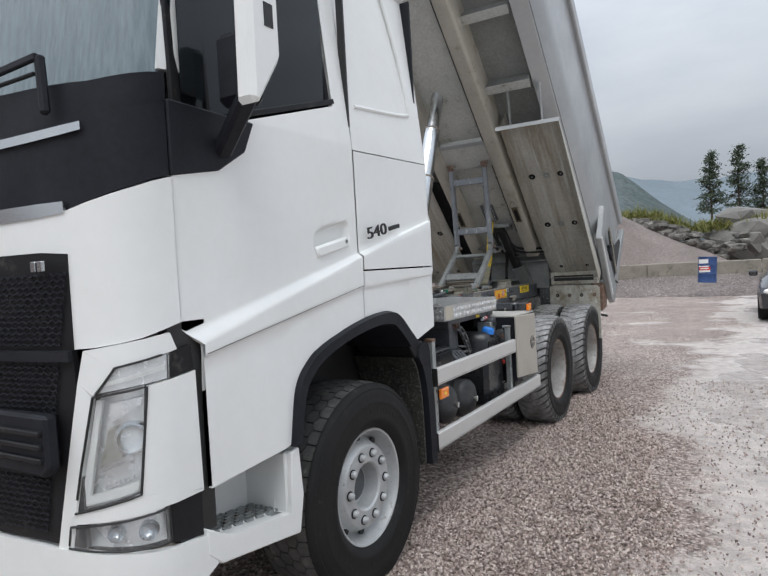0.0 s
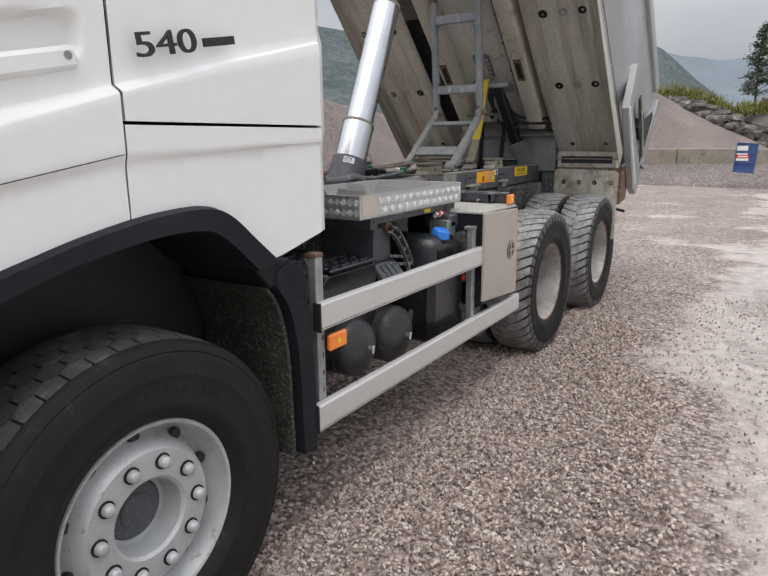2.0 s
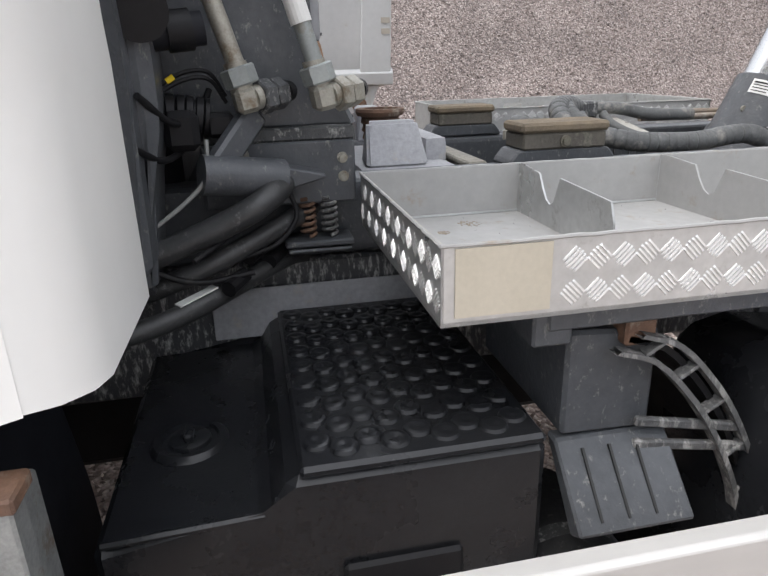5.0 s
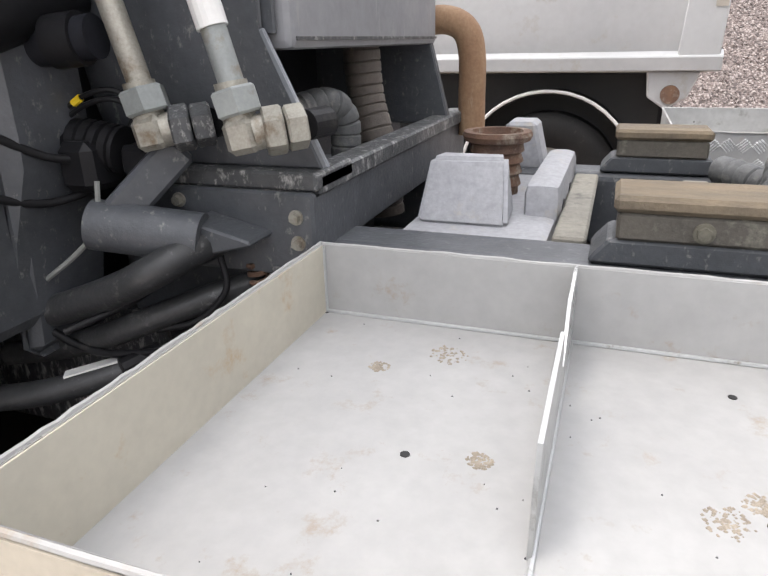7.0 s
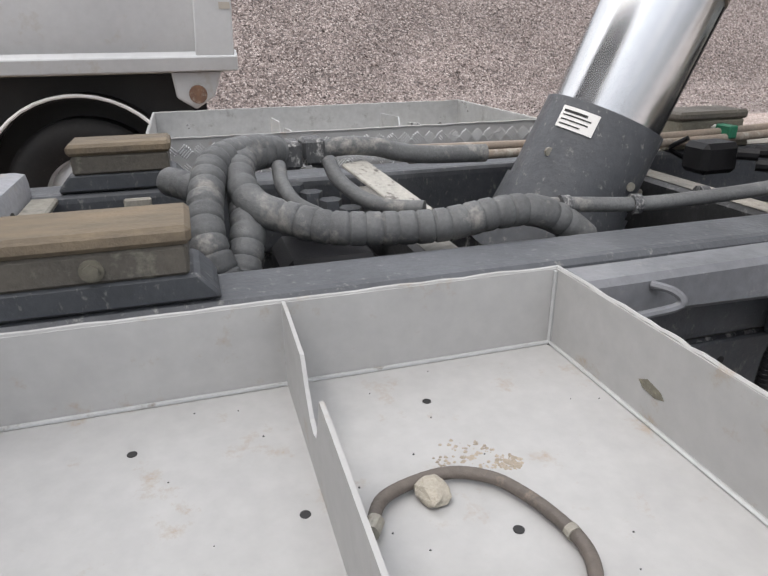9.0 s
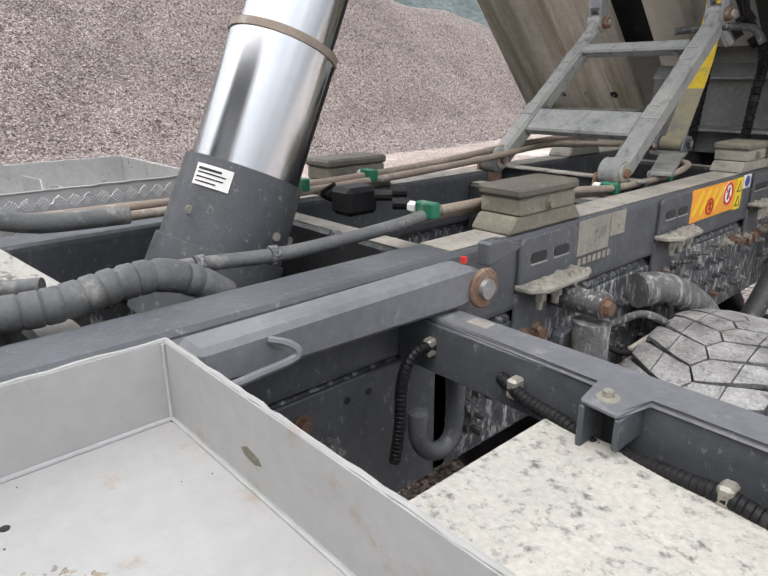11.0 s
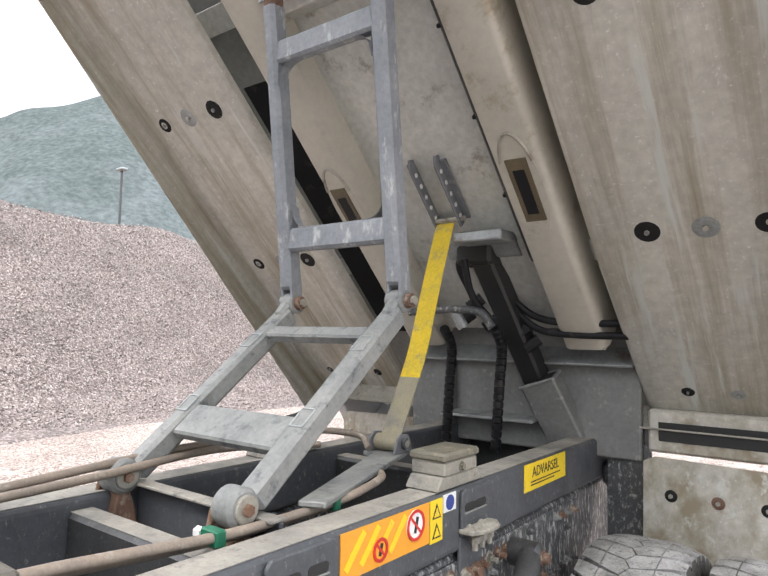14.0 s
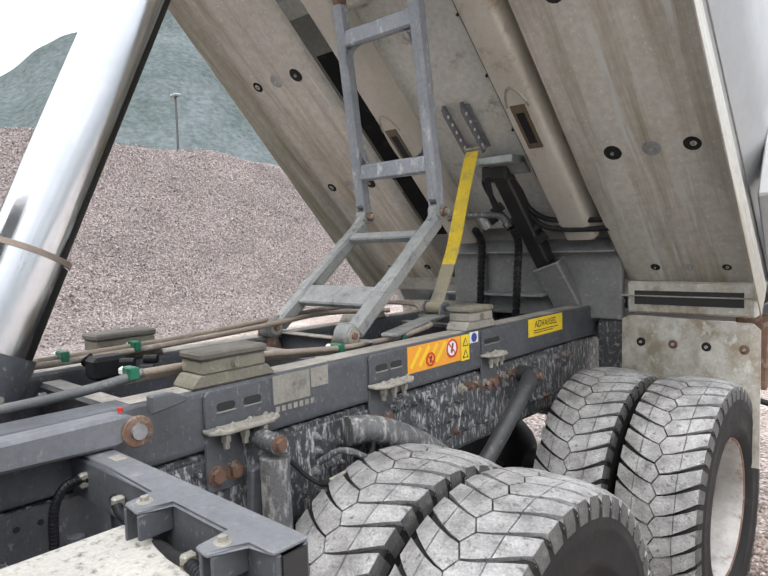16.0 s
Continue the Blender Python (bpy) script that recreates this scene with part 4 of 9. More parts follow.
def block(own, top, r_lo, r_hi):
    """A tread block: corners (x, angle, drop) of its top, drawn down to the carcass."""
    mx, ma = sum(c[0] for c in top) / len(top), sum(c[1] for c in top) / len(top)
    lo = [own.verts.new((x + (x - mx) * 0.05, (r_lo - d) * math.cos(a), (r_lo - d) * math.sin(a))) for x, a, d in top]
    hi = [own.verts.new((x, (r_hi - d) * math.cos(a), (r_hi - d) * math.sin(a))) for x, a, d in top]
    own.faces.new(hi)
    for k in range(len(top)):
        j = (k + 1) % len(top)
        own.faces.new((lo[k], lo[j], hi[j], hi[k]))


def tread_mesh(width, pitches=46, spread=0.80):
    """Road tread: five ribs cut into blocks."""
    own = bmesh.new()
    w, cols, wob = width / 2 * spread, 5, random.Random(pitches)
    for i in range(pitches):
        for c in range(cols):
            xs = [-w + 2 * w * (c + s) / cols for s in (0.03, 0.97)]
            e = 0.13 * (xs[1] - xs[0])
            top = []
            for x, s in ((xs[0] + e, 0), (xs[1] - e, 0), (xs[1] + e, 0.5), (xs[1] - e, 1), (xs[0] + e, 1), (xs[0] - e, 0.5)):
                u = max(-1.0, min(1.0, x / w))
                a = (i + (0.5 if c % 2 else 0.0) + 0.05 + s * 0.90) / pitches * math.tau + wob.uniform(-0.002, 0.002)
                top.append((u * w, a, 0.014 * u ** 4))
            block(own, top, TYRE_R - 0.03, TYRE_R + 0.002)
    return own


def lug_mesh(width, pitches=44, spread=0.95):
    """Traction tread: on each half long lugs sweep from a zigzag middle groove to the shoulder, every lug cut once; the halves stand half a pitch apart."""
    own = bmesh.new()
    w, wob, step = width / 2 * spread, random.Random(pitches), math.tau / pitches

    def at(u, f, mid, sg):
        """u: 0 at the middle to 1 at the shoulder; f: -0.5 to 0.5 across the lug."""
        gap = 0.955 - 0.24 * max(0.0, u) ** 1.6
        a = mid + f * step * gap - 0.130 * max(0.0, u) ** 1.6
        return sg * u * w, a, 0.021 * max(0.0, u) ** 3.5

    for sg in (-1, 1):
        for i in range(pitches):
            mid = (i + (0.5 if sg > 0 else 0.0)) * step + wob.uniform(-0.003, 0.003)
            cut = 0.50 + wob.uniform(-0.02, 0.02)
            block(own, [at(0.085, -0.49, mid, sg), at(cut * 0.55, -0.49, mid, sg), at(cut, -0.49, mid, sg), at(cut, 0.49, mid, sg), at(cut * 0.55, 0.49, mid, sg), at(0.085, 0.49, mid, sg), at(-0.058, 0.0, mid, sg)], TYRE_R - 0.03, TYRE_R + 0.003)
            block(own, [at(cut + 0.022, -0.49, mid, sg), at(0.78, -0.49, mid, sg), at(1.0, -0.49, mid, sg), at(1.0, 0.49, mid, sg), at(0.78, 0.49, mid, sg), at(cut + 0.022, 0.49, mid, sg)], TYRE_R - 0.03, TYRE_R + 0.003)
            # the lug's end runs down the shoulder
            ends = [at(1.0, f, mid, sg)[1] for f in (-0.47, 0.47)]
            rows = []
            for x, r in ((w * 0.97, TYRE_R - 0.030), (w * 1.0, TYRE_R - 0.020), (w * 1.045, TYRE_R - 0.048), (w * 1.05, TYRE_R - 0.075), (w * 0.97, TYRE_R - 0.072)):
                rows.append([own.verts.new((sg * x, r * math.cos(a), r * math.sin(a))) for a in ends])
            ring = [own.faces.new((rows[k][0], rows[k][1], rows[(k + 1) % 5][1], rows[(k + 1) % 5][0])) for k in range(5)]
            for f in ring + [own.faces.new([r[0] for r in rows]), own.faces.new([r[1] for r in rows][::-1])]:
                f.material_index = 1
    return own


def make_wheel(name, width, deep, rim_mat, tread_mat, label, pitches=38, plain=False):
    """A wheel about the x axis, outer face towards +x. deep: the dish of a rear wheel."""
    wheel = new(name)
    wheel.parent = truck
    wheel["label"] = label
    w = width / 2
    part("tyre", tyre_mesh(width, plain), RUBBER, wheel, smooth=True)
    part("tread", tread_mesh(width, pitches) if plain else lug_mesh(width, pitches), tread_mat, wheel).data.materials.append(TREAD_FRONT)
    if deep:
        prof = [(0.30, w * 0.80), (0.295, w * 0.84), (0.284, w * 0.82), (0.275, w * 0.70), (0.262, w * 0.45), (0.255, -w * 0.4), (0.247, -w * 0.86), (0.236, -w * 0.93)]
        nut_x, nut_r, hub = -w * 0.88, 0.168, [(0.0, -w * 0.15), (0.075, -w * 0.15), (0.105, -w * 0.25), (0.112, -w * 0.9)]
    else:
        prof = [(0.30, w * 0.80), (0.295, w * 0.85), (0.285, w * 0.83), (0.277, w * 0.70), (0.262, w * 0.42), (0.25, w * 0.36), (0.235, w * 0.46), (0.215, w * 0.70), (0.205, w * 0.745), (0.125, w * 0.75), (0.115, w * 0.70), (0.105, w * 0.30), (0.0, w * 0.28)]
        nut_x, nut_r, hub = w * 0.75, 0.168, [(0.0, w * 0.38), (0.05, w * 0.38), (0.055, w * 0.35), (0.085, w * 0.34), (0.095, w * 0.28)]
    rim = part("rim", lathe(prof, 60), rim_mat, wheel, smooth=True)
    if deep:
        part("rim_lip", lathe([(0.301, w * 0.80), (0.2965, w * 0.855), (0.288, w * 0.845), (0.2825, w * 0.80)], 60), RUST, rim, "rusty rim lip", smooth=True)
        part("wheel_disc", lathe([(0.24, -w * 0.90), (0.215, -w * 0.96), (0.19, -w * 0.90), (0.14, -w * 0.885), (0.0, -w * 0.885)], 48), FRAME_DUST, wheel, "dusty grey wheel disc", smooth=True)
    part("hub", lathe(hub, 36), FRAME if not deep else RUST, wheel, smooth=True)
    for k in range(10):
        a = (k + 0.5) / 10 * math.tau
        c = Vector((nut_x, nut_r * math.cos(a), nut_r * math.sin(a)))
        if not deep:
            part("nut_ring", rod(c, c + Vector((0.005, 0, 0)), 0.0245, 20), BLACK, rim)
            part("wheel_nut", lathe([(0.0, 0.027), (0.010, 0.0265), (0.0155, 0.023), (0.0185, 0.015), (0.0195, 0.0)], 18, m=Matrix.Translation(c)), SILVER, rim, smooth=True)
            continue
        bm = rod(c, c + Vector((0.006, 0, 0)), 0.024, 16)
        rod(c, c + Vector((0.026, 0, 0)), 0.0165, 6, bm=bm)
        rod(c + Vector((0.024, 0, 0)), c + Vector((0.034, 0, 0)), 0.0115, 10, 0.008, bm=bm)
        part("wheel_nut", bm, RUST, rim)
    if plain:
        # raised maker's lettering on the sidewall, as plain bars
        for k in range(9):
            a = 0.55 + 0.085 * k
            part("sidewall_bar", loft([[(w * 0.998, r * math.cos(b), r * math.sin(b)) for b in (a, a + 0.03, a + 0.058)] for r in (0.385, 0.40, 0.418)], 0.002), RUBBER, rim.parent)
    if not deep:
        for k in range(10):
            a = k / 10 * math.tau
            c = Vector((w * 0.47, 0.243 * math.cos(a), 0.243 * math.sin(a)))
            part("vent_hole", lathe([(0.0, 0.006), (0.017, 0.006), (0.02, -0.01)], 12, m=Matrix.Translation(c) @ Matrix.Diagonal((1, 1, 1, 1))), INK, rim)
    return wheel


steer = make_wheel("front_wheel", 0.37, False, SILVER, TREAD_FRONT, "front wheel, silver rim with ten nuts", 46, True)
steer.matrix_basis = pose(0.975, 0, 0.50, 17, 0, 0)
copy_thing(steer, pose(-0.975, 0, 0.50, 40, 0, 180))
dual = make_wheel("rear_wheel", 0.315, True, RIM_WHITE, TREAD, "outer rear wheel, dusty lug tread and deep white rim", 44)
dual.matrix_basis = pose(0.995, 3.56, 0.512, 8, 0, 0)
copy_thing(dual, pose(0.995, 5.03, 0.512, 61, 0, 0))
for x, y, a, rz in ((0.638, 3.56, 3, 0), (0.638, 5.03, 27, 0), (-0.995, 3.56, 31, 180), (-0.995, 5.03, 12, 180), (-0.638, 3.56, 77, 0), (-0.638, 5.03, 51, 0)):
    copy_thing(dual, pose(x, y, 0.512, a, 0, rz))

# -- chassis: lower frame and the tipper's own frame on it --
chassis = part("chassis_frame", bmesh.new(), FRAME, truck, "dark grey chassis side members")
for sg in (1, -1):
    a, b = sorted((sg * 0.355, sg * 0.285))
    part("side_member", box(a, b, -1.0, 5.75, 0.84, 1.135, 0.008), WEB, chassis)
    a, b = sorted((sg * 0.372, sg * 0.262))
    part("subframe_member", box(a, b, 0.84, 5.62, 1.145, 1.309, 0.018, seg=3), FRAME, chassis)
    part("dusty_top", box(a + 0.014, b - 0.014, 2.85, 5.6, 1.3092, 1.3108), DUST_TOP, chassis)
    part("flitch_plate", box(*sorted((sg * 0.356, sg * 0.366)), 2.80, 5.2, 0.86, 1.12, 0.004), WEB, chassis)
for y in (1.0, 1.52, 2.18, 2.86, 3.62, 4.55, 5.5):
    # darker than the side members: the shade between them is in the colour
    cm = part("cross_member", box(-0.262, 0.262, y, y + 0.07, 1.08, 1.28, 0.01), TANK_SHADE_PAINT, chassis)
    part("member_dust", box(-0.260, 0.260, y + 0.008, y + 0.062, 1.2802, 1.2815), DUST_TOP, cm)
for y in (0.5, 1.6, 2.7, 3.3, 4.3, 5.2):
    part("lower_cross_member", box(-0.285, 0.285, y, y + 0.12, 0.88, 1.06, 0.02), BLACK, chassis)
part("gearbox", prism([(-0.25, 0.6), (0.25, 0.6), (0.27, 0.85), (0.15, 1.0), (-0.15, 1.0), (-0.27, 0.85)], "y", 0.3, 2.1, 0.03), BLACK, chassis)
part("prop_shaft", rod((0, 2.1, 0.8), (0, 3.5, 0.7), 0.06, 16), BLACK, chassis)
for y in (3.56, 5.03):
    bm = rod((-0.9, y, 0.512), (0.9, y, 0.512), 0.085, 20)
    bmesh.ops.create_uvsphere(bm, u_segments=20, v_segments=12, radius=0.22, matrix=Matrix.Translation((0, y, 0.53)))
    part("drive_axle", bm, BLACK, chassis, smooth=True)
part("front_axle", bar((-0.85, 0, 0.45), (0.85, 0, 0.45), 0.12, 0.12, 0.01), BLACK, chassis)
part("engine", box(-0.45, 0.45, -1.0, 0.35, 0.55, 1.35, 0.05), BLACK, chassis)

# rest pads on the tipper frame
for y, sg in ((1.739, 1), (1.721, -1), (3.145, 1), (3.145, -1), (4.35, 1), (4.35, -1)):
    half = 0.107 if y > 1.73 else 0.096
    half = half if y < 4 else 0.09
    pad = part("rest_pad", prism([(y - half - 0.026, 1.311), (y + half + 0.026, 1.311), (y + half + 0.022, 1.322), (y + half + 0.002, 1.345), (y - half - 0.002, 1.345), (y - half - 0.022, 1.322)], "x", *sorted((sg * 0.365, sg * 0.265)), 0.004), FRAME if y < 2 else (PAD_OLIVE if y < 4 else DUST), chassis)
    part("rest_block", box(*sorted((sg * 0.367, sg * 0.263)), y - half + 0.006, y + half - 0.006, 1.345, 1.381, 0.004), PAD_DARK if y < 2 else (PAD_OLIVE if y < 4 else DUST), pad)
    part("wear_strip", box(*sorted((sg * 0.372, sg * 0.258)), y - half, y + half, 1.382, 1.404, 0.006), WOOD if y < 2 else (PAD_DARK if y < 4 else PAD_OLIVE), pad)
    part("pad_bolt", hex_bolt((sg * 0.367, y, 1.362), (sg, 0, 0), 0.009, 0.006), PAD_OLIVE, pad)

# mounting brackets with oval slots, shelves and bolts on the outer side
for y0, y1 in ((3.035, 3.248), (3.655, 3.845), (4.33, 4.47)):
    br = part("frame_bracket", prism([(y0, 1.185), (y0, 1.292), (y0 + 0.012, 1.304), (y1 - 0.012, 1.304), (y1, 1.292), (y1, 1.185)], "x", 0.372, 0.382, 0.003), FRAME, chassis)
    for c in (0.3, 0.7):
        yc = y0 + (y1 - y0) * c
        bm = prism([(yc + sx * 0.018 + 0.011 * math.cos(a), 1.257 + 0.011 * math.sin(a)) for sx, a0 in ((1, -1.57), (-1, 1.57)) for a in np.linspace(a0, a0 + 3.14, 7)], "x", 0.382, 0.3835)
        part("slot", bm, INK, br)
        part("slot_rim", bar((0.383, yc - 0.03, 1.243), (0.383, yc + 0.03, 1.243), 0.006, 0.004, 0.001), LINK_DUST, br)
    shelf = [(0.372, y0 - 0.005), (0.372, y1 + 0.005), (0.41, y1 + 0.005), (0.435, y1 - 0.03), (0.435, y0 + 0.03), (0.41, y0 - 0.005)]
    part("bracket_shelf", prism(shelf, "z", 1.194, 1.206, 0.003), DUST, br)
    for c in (0.22, 0.5, 0.78):
        yc = y0 + (y1 - y0) * c
        bm = rod((0.402, yc, 1.15), (0.402, yc, 1.194), 0.009, 8)
        rod((0.402, yc, 1.168), (0.402, yc, 1.186), 0.014, 6, bm=bm)
        part("shelf_bolt", bm, FITTING, br)
    part("lower_plate", box(0.366, 0.376, y0, y0 + 0.12, 1.03, 1.185, 0.003), FRAME, br)
    for c in (0.03, 0.085):
        part("plate_bolt", hex_bolt((0.376, y0 + c, 1.075), (1, 0, 0), 0.019, 0.014), RUST, br)
    heap_bm = bmesh.new()
    lump = random.Random(int(y0 * 100))
    for k in range(26):
        yc, xc, rc = lump.uniform(y0 + 0.012, y1 - 0.012), lump.uniform(0.385, 0.424), lump.uniform(0.003, 0.008)
        rod((xc, yc, 1.205), (xc + 0.002, yc, 1.206 + rc), rc * 1.4, 6, rc * 0.6, heap_bm)
    tagged(part("grit_crust", heap_bm, DUST, br), kind="stuff")
rng = random.Random(4)
for y in np.arange(2.90, 5.15, 0.052):
    for z in (0.925, 0.985, 1.045, 1.092):
        if 4.18 < y < 4.63 and z > 1.08:
            continue
        if rng.random() < (0.62 if y > 3.7 else 0.2):
            q = (0.366, y + rng.uniform(-0.006, 0.006), z + rng.uniform(-0.004, 0.004))
            bm = hex_bolt(q, (1, 0, 0), rng.uniform(0.009, 0.012), 0.010)
            rod((0.376, q[1], q[2]), (0.390, q[1], q[2]), 0.006, 8, bm=bm)
            part("frame_bolt", bm, RUST if rng.random() < 0.05 else (LINK_DUST if rng.random() < 0.3 else FRAME_DUST), chassis)
for k in range(9):
    q = (0.366, 4.19 + 0.052 * k, 1.090 - 0.0010 * k)
    bm = hex_bolt(q, (1, 0, 0), 0.015, 0.012)
    rod((0.376, q[1], q[2]), (0.396, q[1], q[2]), 0.009, 8, bm=bm)
    part("rusty_bolt", bm, RUST if k % 3 else FITTING, chassis)
# plates and signs
part("maker_plate", box(0.372, 0.3745, 3.262, 3.40, 1.222, 1.304), DUST, chassis)
part("maker_plate", box(0.372, 0.3745, 3.405, 3.475, 1.246, 1.304), DUST, chassis)
for k in range(7):
    part("stamped_bar", box(0.372, 0.3735, 3.27 + 0.022 * k, 3.284 + 0.022 * k, 1.198, 1.214), DUST, chassis)
sign = part("warning_sign", box(0.372, 0.3745, 3.86, 4.185, 1.205, 1.302), SIGN_OR, chassis, "orange warning sign with red ban rings")
for k in range(4):
    part("stripe", bar((0.3755, 3.875 + 0.05 * k, 1.225), (0.3755, 3.935 + 0.05 * k, 1.292), 0.001, 0.016, 0, (0, -1, 1)), YELLOW, sign)
for yc, zc, r in ((3.99, 1.240, 0.026), (4.125, 1.262, 0.036)):
    part("ring_ground", rod((0.3745, yc, zc), (0.3762, yc, zc), r, 24), PAPER if r > 0.03 else SIGN_OR, sign)
    part("ban_ring", lathe([(r, 0), (r, 0.002), (r - 0.007, 0.002), (r - 0.007, 0)], 28, m=Matrix.Translation((0.3762, yc, zc))), RED, sign)
    part("ban_bar", bar((0.3768, yc - r * 0.65, zc + r * 0.65), (0.3768, yc + r * 0.65, zc - r * 0.65), 0.001, 0.006, 0, (0, 1, 1)), RED, sign)
    part("figure_bar", bar((0.3765, yc - r * 0.1, zc - r * 0.5), (0.3765, yc + r * 0.2, zc + r * 0.5), 0.001, 0.010, 0, (0, 1, 0)), INK, sign)
part("hazard_panel", box(0.372, 0.3747, 4.19, 4.245, 1.20, 1.302), YELLOW, sign)
for zc in (1.275, 1.228):
    part("triangle", prism([(4.198, zc - 0.018), (4.237, zc - 0.018), (4.2175, zc + 0.018)], "x", 0.3747, 0.3757), INK, sign)
    part("triangle_face", prism([(4.205, zc - 0.014), (4.230, zc - 0.014), (4.2175, zc + 0.009)], "x", 0.3757, 0.3763), YELLOW, sign)
part("order_panel", box(0.372, 0.3747, 4.25, 4.31, 1.262, 1.306), PAPER, sign)
part("order_disc", rod((0.3747, 4.28, 1.284), (0.376, 4.28, 1.284), 0.019, 20), BLUE_PRINT, sign)
adv = part("notice_sign", box(0.372, 0.3745, 4.725, 5.06, 1.222, 1.306), YELLOW, chassis, "yellow notice sign")
words("notice_text", "ADVARSEL", 0.046, Matrix.Translation((0.375, 4.89, 1.276)) @ turn_l, INK, adv, 0.0006)
for k, ln_y in enumerate((1.246, 1.236)):
    part("print_bar", box(0.3745, 0.3752, 4.77, 5.01 - 0.05 * k, ln_y, ln_y + 0.004), INK, adv)
# pin with a rusty washer, red grease cap
pin = part("pivot_pin", rod((0.372, 2.815, 1.273), (0.462, 2.815, 1.273), 0.026, 28), FRAME, chassis)
part("rusty_washer", lathe([(0.018, 0.0), (0.035, 0.0), (0.036, 0.005), (0.033, 0.008), (0.018, 0.008)], 32, m=Matrix.Translation((0.462, 2.815, 1.273))), RUST, pin, smooth=True)
part("pin_head", rod((0.464, 2.815, 1.273), (0.478, 2.815, 1.273), 0.020, 24, 0.017), NUT, pin)
part("grease_cap", rod((0.44, 2.79, 1.318), (0.44, 2.79, 1.328), 0.006, 10), RED, pin)
part("clip", prism([(2.87, 1.29), (2.96, 1.305), (2.97, 1.315), (2.92, 1.335), (2.87, 1.335)], "x", 0.40, 0.43, 0.004), FRAME, pin)
part("lock_beam", prism([(2.295, 1.258), (2.77, 1.246), (2.825, 1.258), (2.825, 1.298), (2.79, 1.316), (2.295, 1.312)], "x", 0.40, 0.462, 0.008), LOCK_GREY, chassis)
part("lock_beam_top", box(0.372, 0.40, 1.30, 2.80, 1.24, 1.30, 0.006), FRAME, chassis)
bm = tube([(0.462, 2.392, 1.300), (0.484, 2.406, 1.298), (0.494, 2.414, 1.288), (0.493, 2.404, 1.279), (0.492, 2.36, 1.275), (0.491, 2.315, 1.272), (0.480, 2.296, 1.272), (0.462, 2.300, 1.272)], 0.0058, 8)
part("rope_hook", bm, LOCK_GREY, chassis, smooth=True)

# shock absorber, air bellows and brake pipes behind the first rear axle
damper = part("shock_absorber", rod((0.475, 3.185, 0.80), (0.472, 3.182, 1.115), 0.040, 24), MUDDY, chassis, smooth=True)
part("damper_eye", rod((0.372, 3.178, 1.155), (0.50, 3.178, 1.155), 0.028, 20), FRAME_DUST, damper, smooth=True)
part("damper_bolt", hex_bolt((0.50, 3.178, 1.155), (1, 0, 0), 0.016, 0.014), RUST, damper)
part("bellows_stay", prism([(3.12, 0.80), (3.17, 0.80), (3.20, 1.0), (3.175, 1.09), (3.14, 1.08)], "x", 0.40, 0.43, 0.006), FRAME, chassis)
for pts in ([(0.40, 3.53, 1.085), (0.43, 3.60, 1.080), (0.45, 3.70, 1.040), (0.45, 3.84, 0.966), (0.45, 3.97, 0.875)], [(0.40, 3.40, 1.02), (0.46, 3.44, 1.06), (0.50, 3.50, 1.03), (0.46, 3.56, 0.98)]):
    part("brake_hose", tube(pts, 0.046 if pts[0][1] > 3.5 else 0.01, 16), MUDDY if pts[0][1] > 3.5 else FRAME_DUST, chassis, smooth=True)
part("torque_rod", tube([(0.43, 4.10, 0.79), (0.459, 4.19, 0.80), (0.468, 4.28, 0.86), (0.465, 4.50, 1.02), (0.445, 4.60, 1.07), (0.41, 4.64, 1.075)], 0.034, 14), TANK_SHADE_PAINT, chassis, "bent dark grey stay rod", True)
part("rod_end", rod((0.366, 4.63, 1.075), (0.475, 4.63, 1.075), 0.040, 20, bevel=0.014), TANK_SHADE_PAINT, chassis, smooth=True)
part("rod_bolt", hex_bolt((0.475, 4.63, 1.075), (1, 0, 0), 0.016, 0.016), RUST, chassis)
for k in range(5):
    c = (0.385, 3.75 + 0.07 * k, 1.115 - 0.012 * (k % 2))
    part("valve_fitting", rod(c, (c[0] + 0.022, c[1] + 0.008, c[2]), 0.007, 8), FRAME_DUST, chassis)
wire = part("cable", tube([(0.39, 3.30, 1.05), (0.46, 3.36, 0.98), (0.50, 3.48, 1.0), (0.48, 3.56, 1.05), (0.40, 3.62, 1.04)], 0.007, 8), BLACK, chassis, smooth=True)
part("cable_clip", bar((0.47, 3.38, 0.985), (0.49, 3.52, 1.01), 0.012, 0.016, 0.003), BEIGE, chassis)

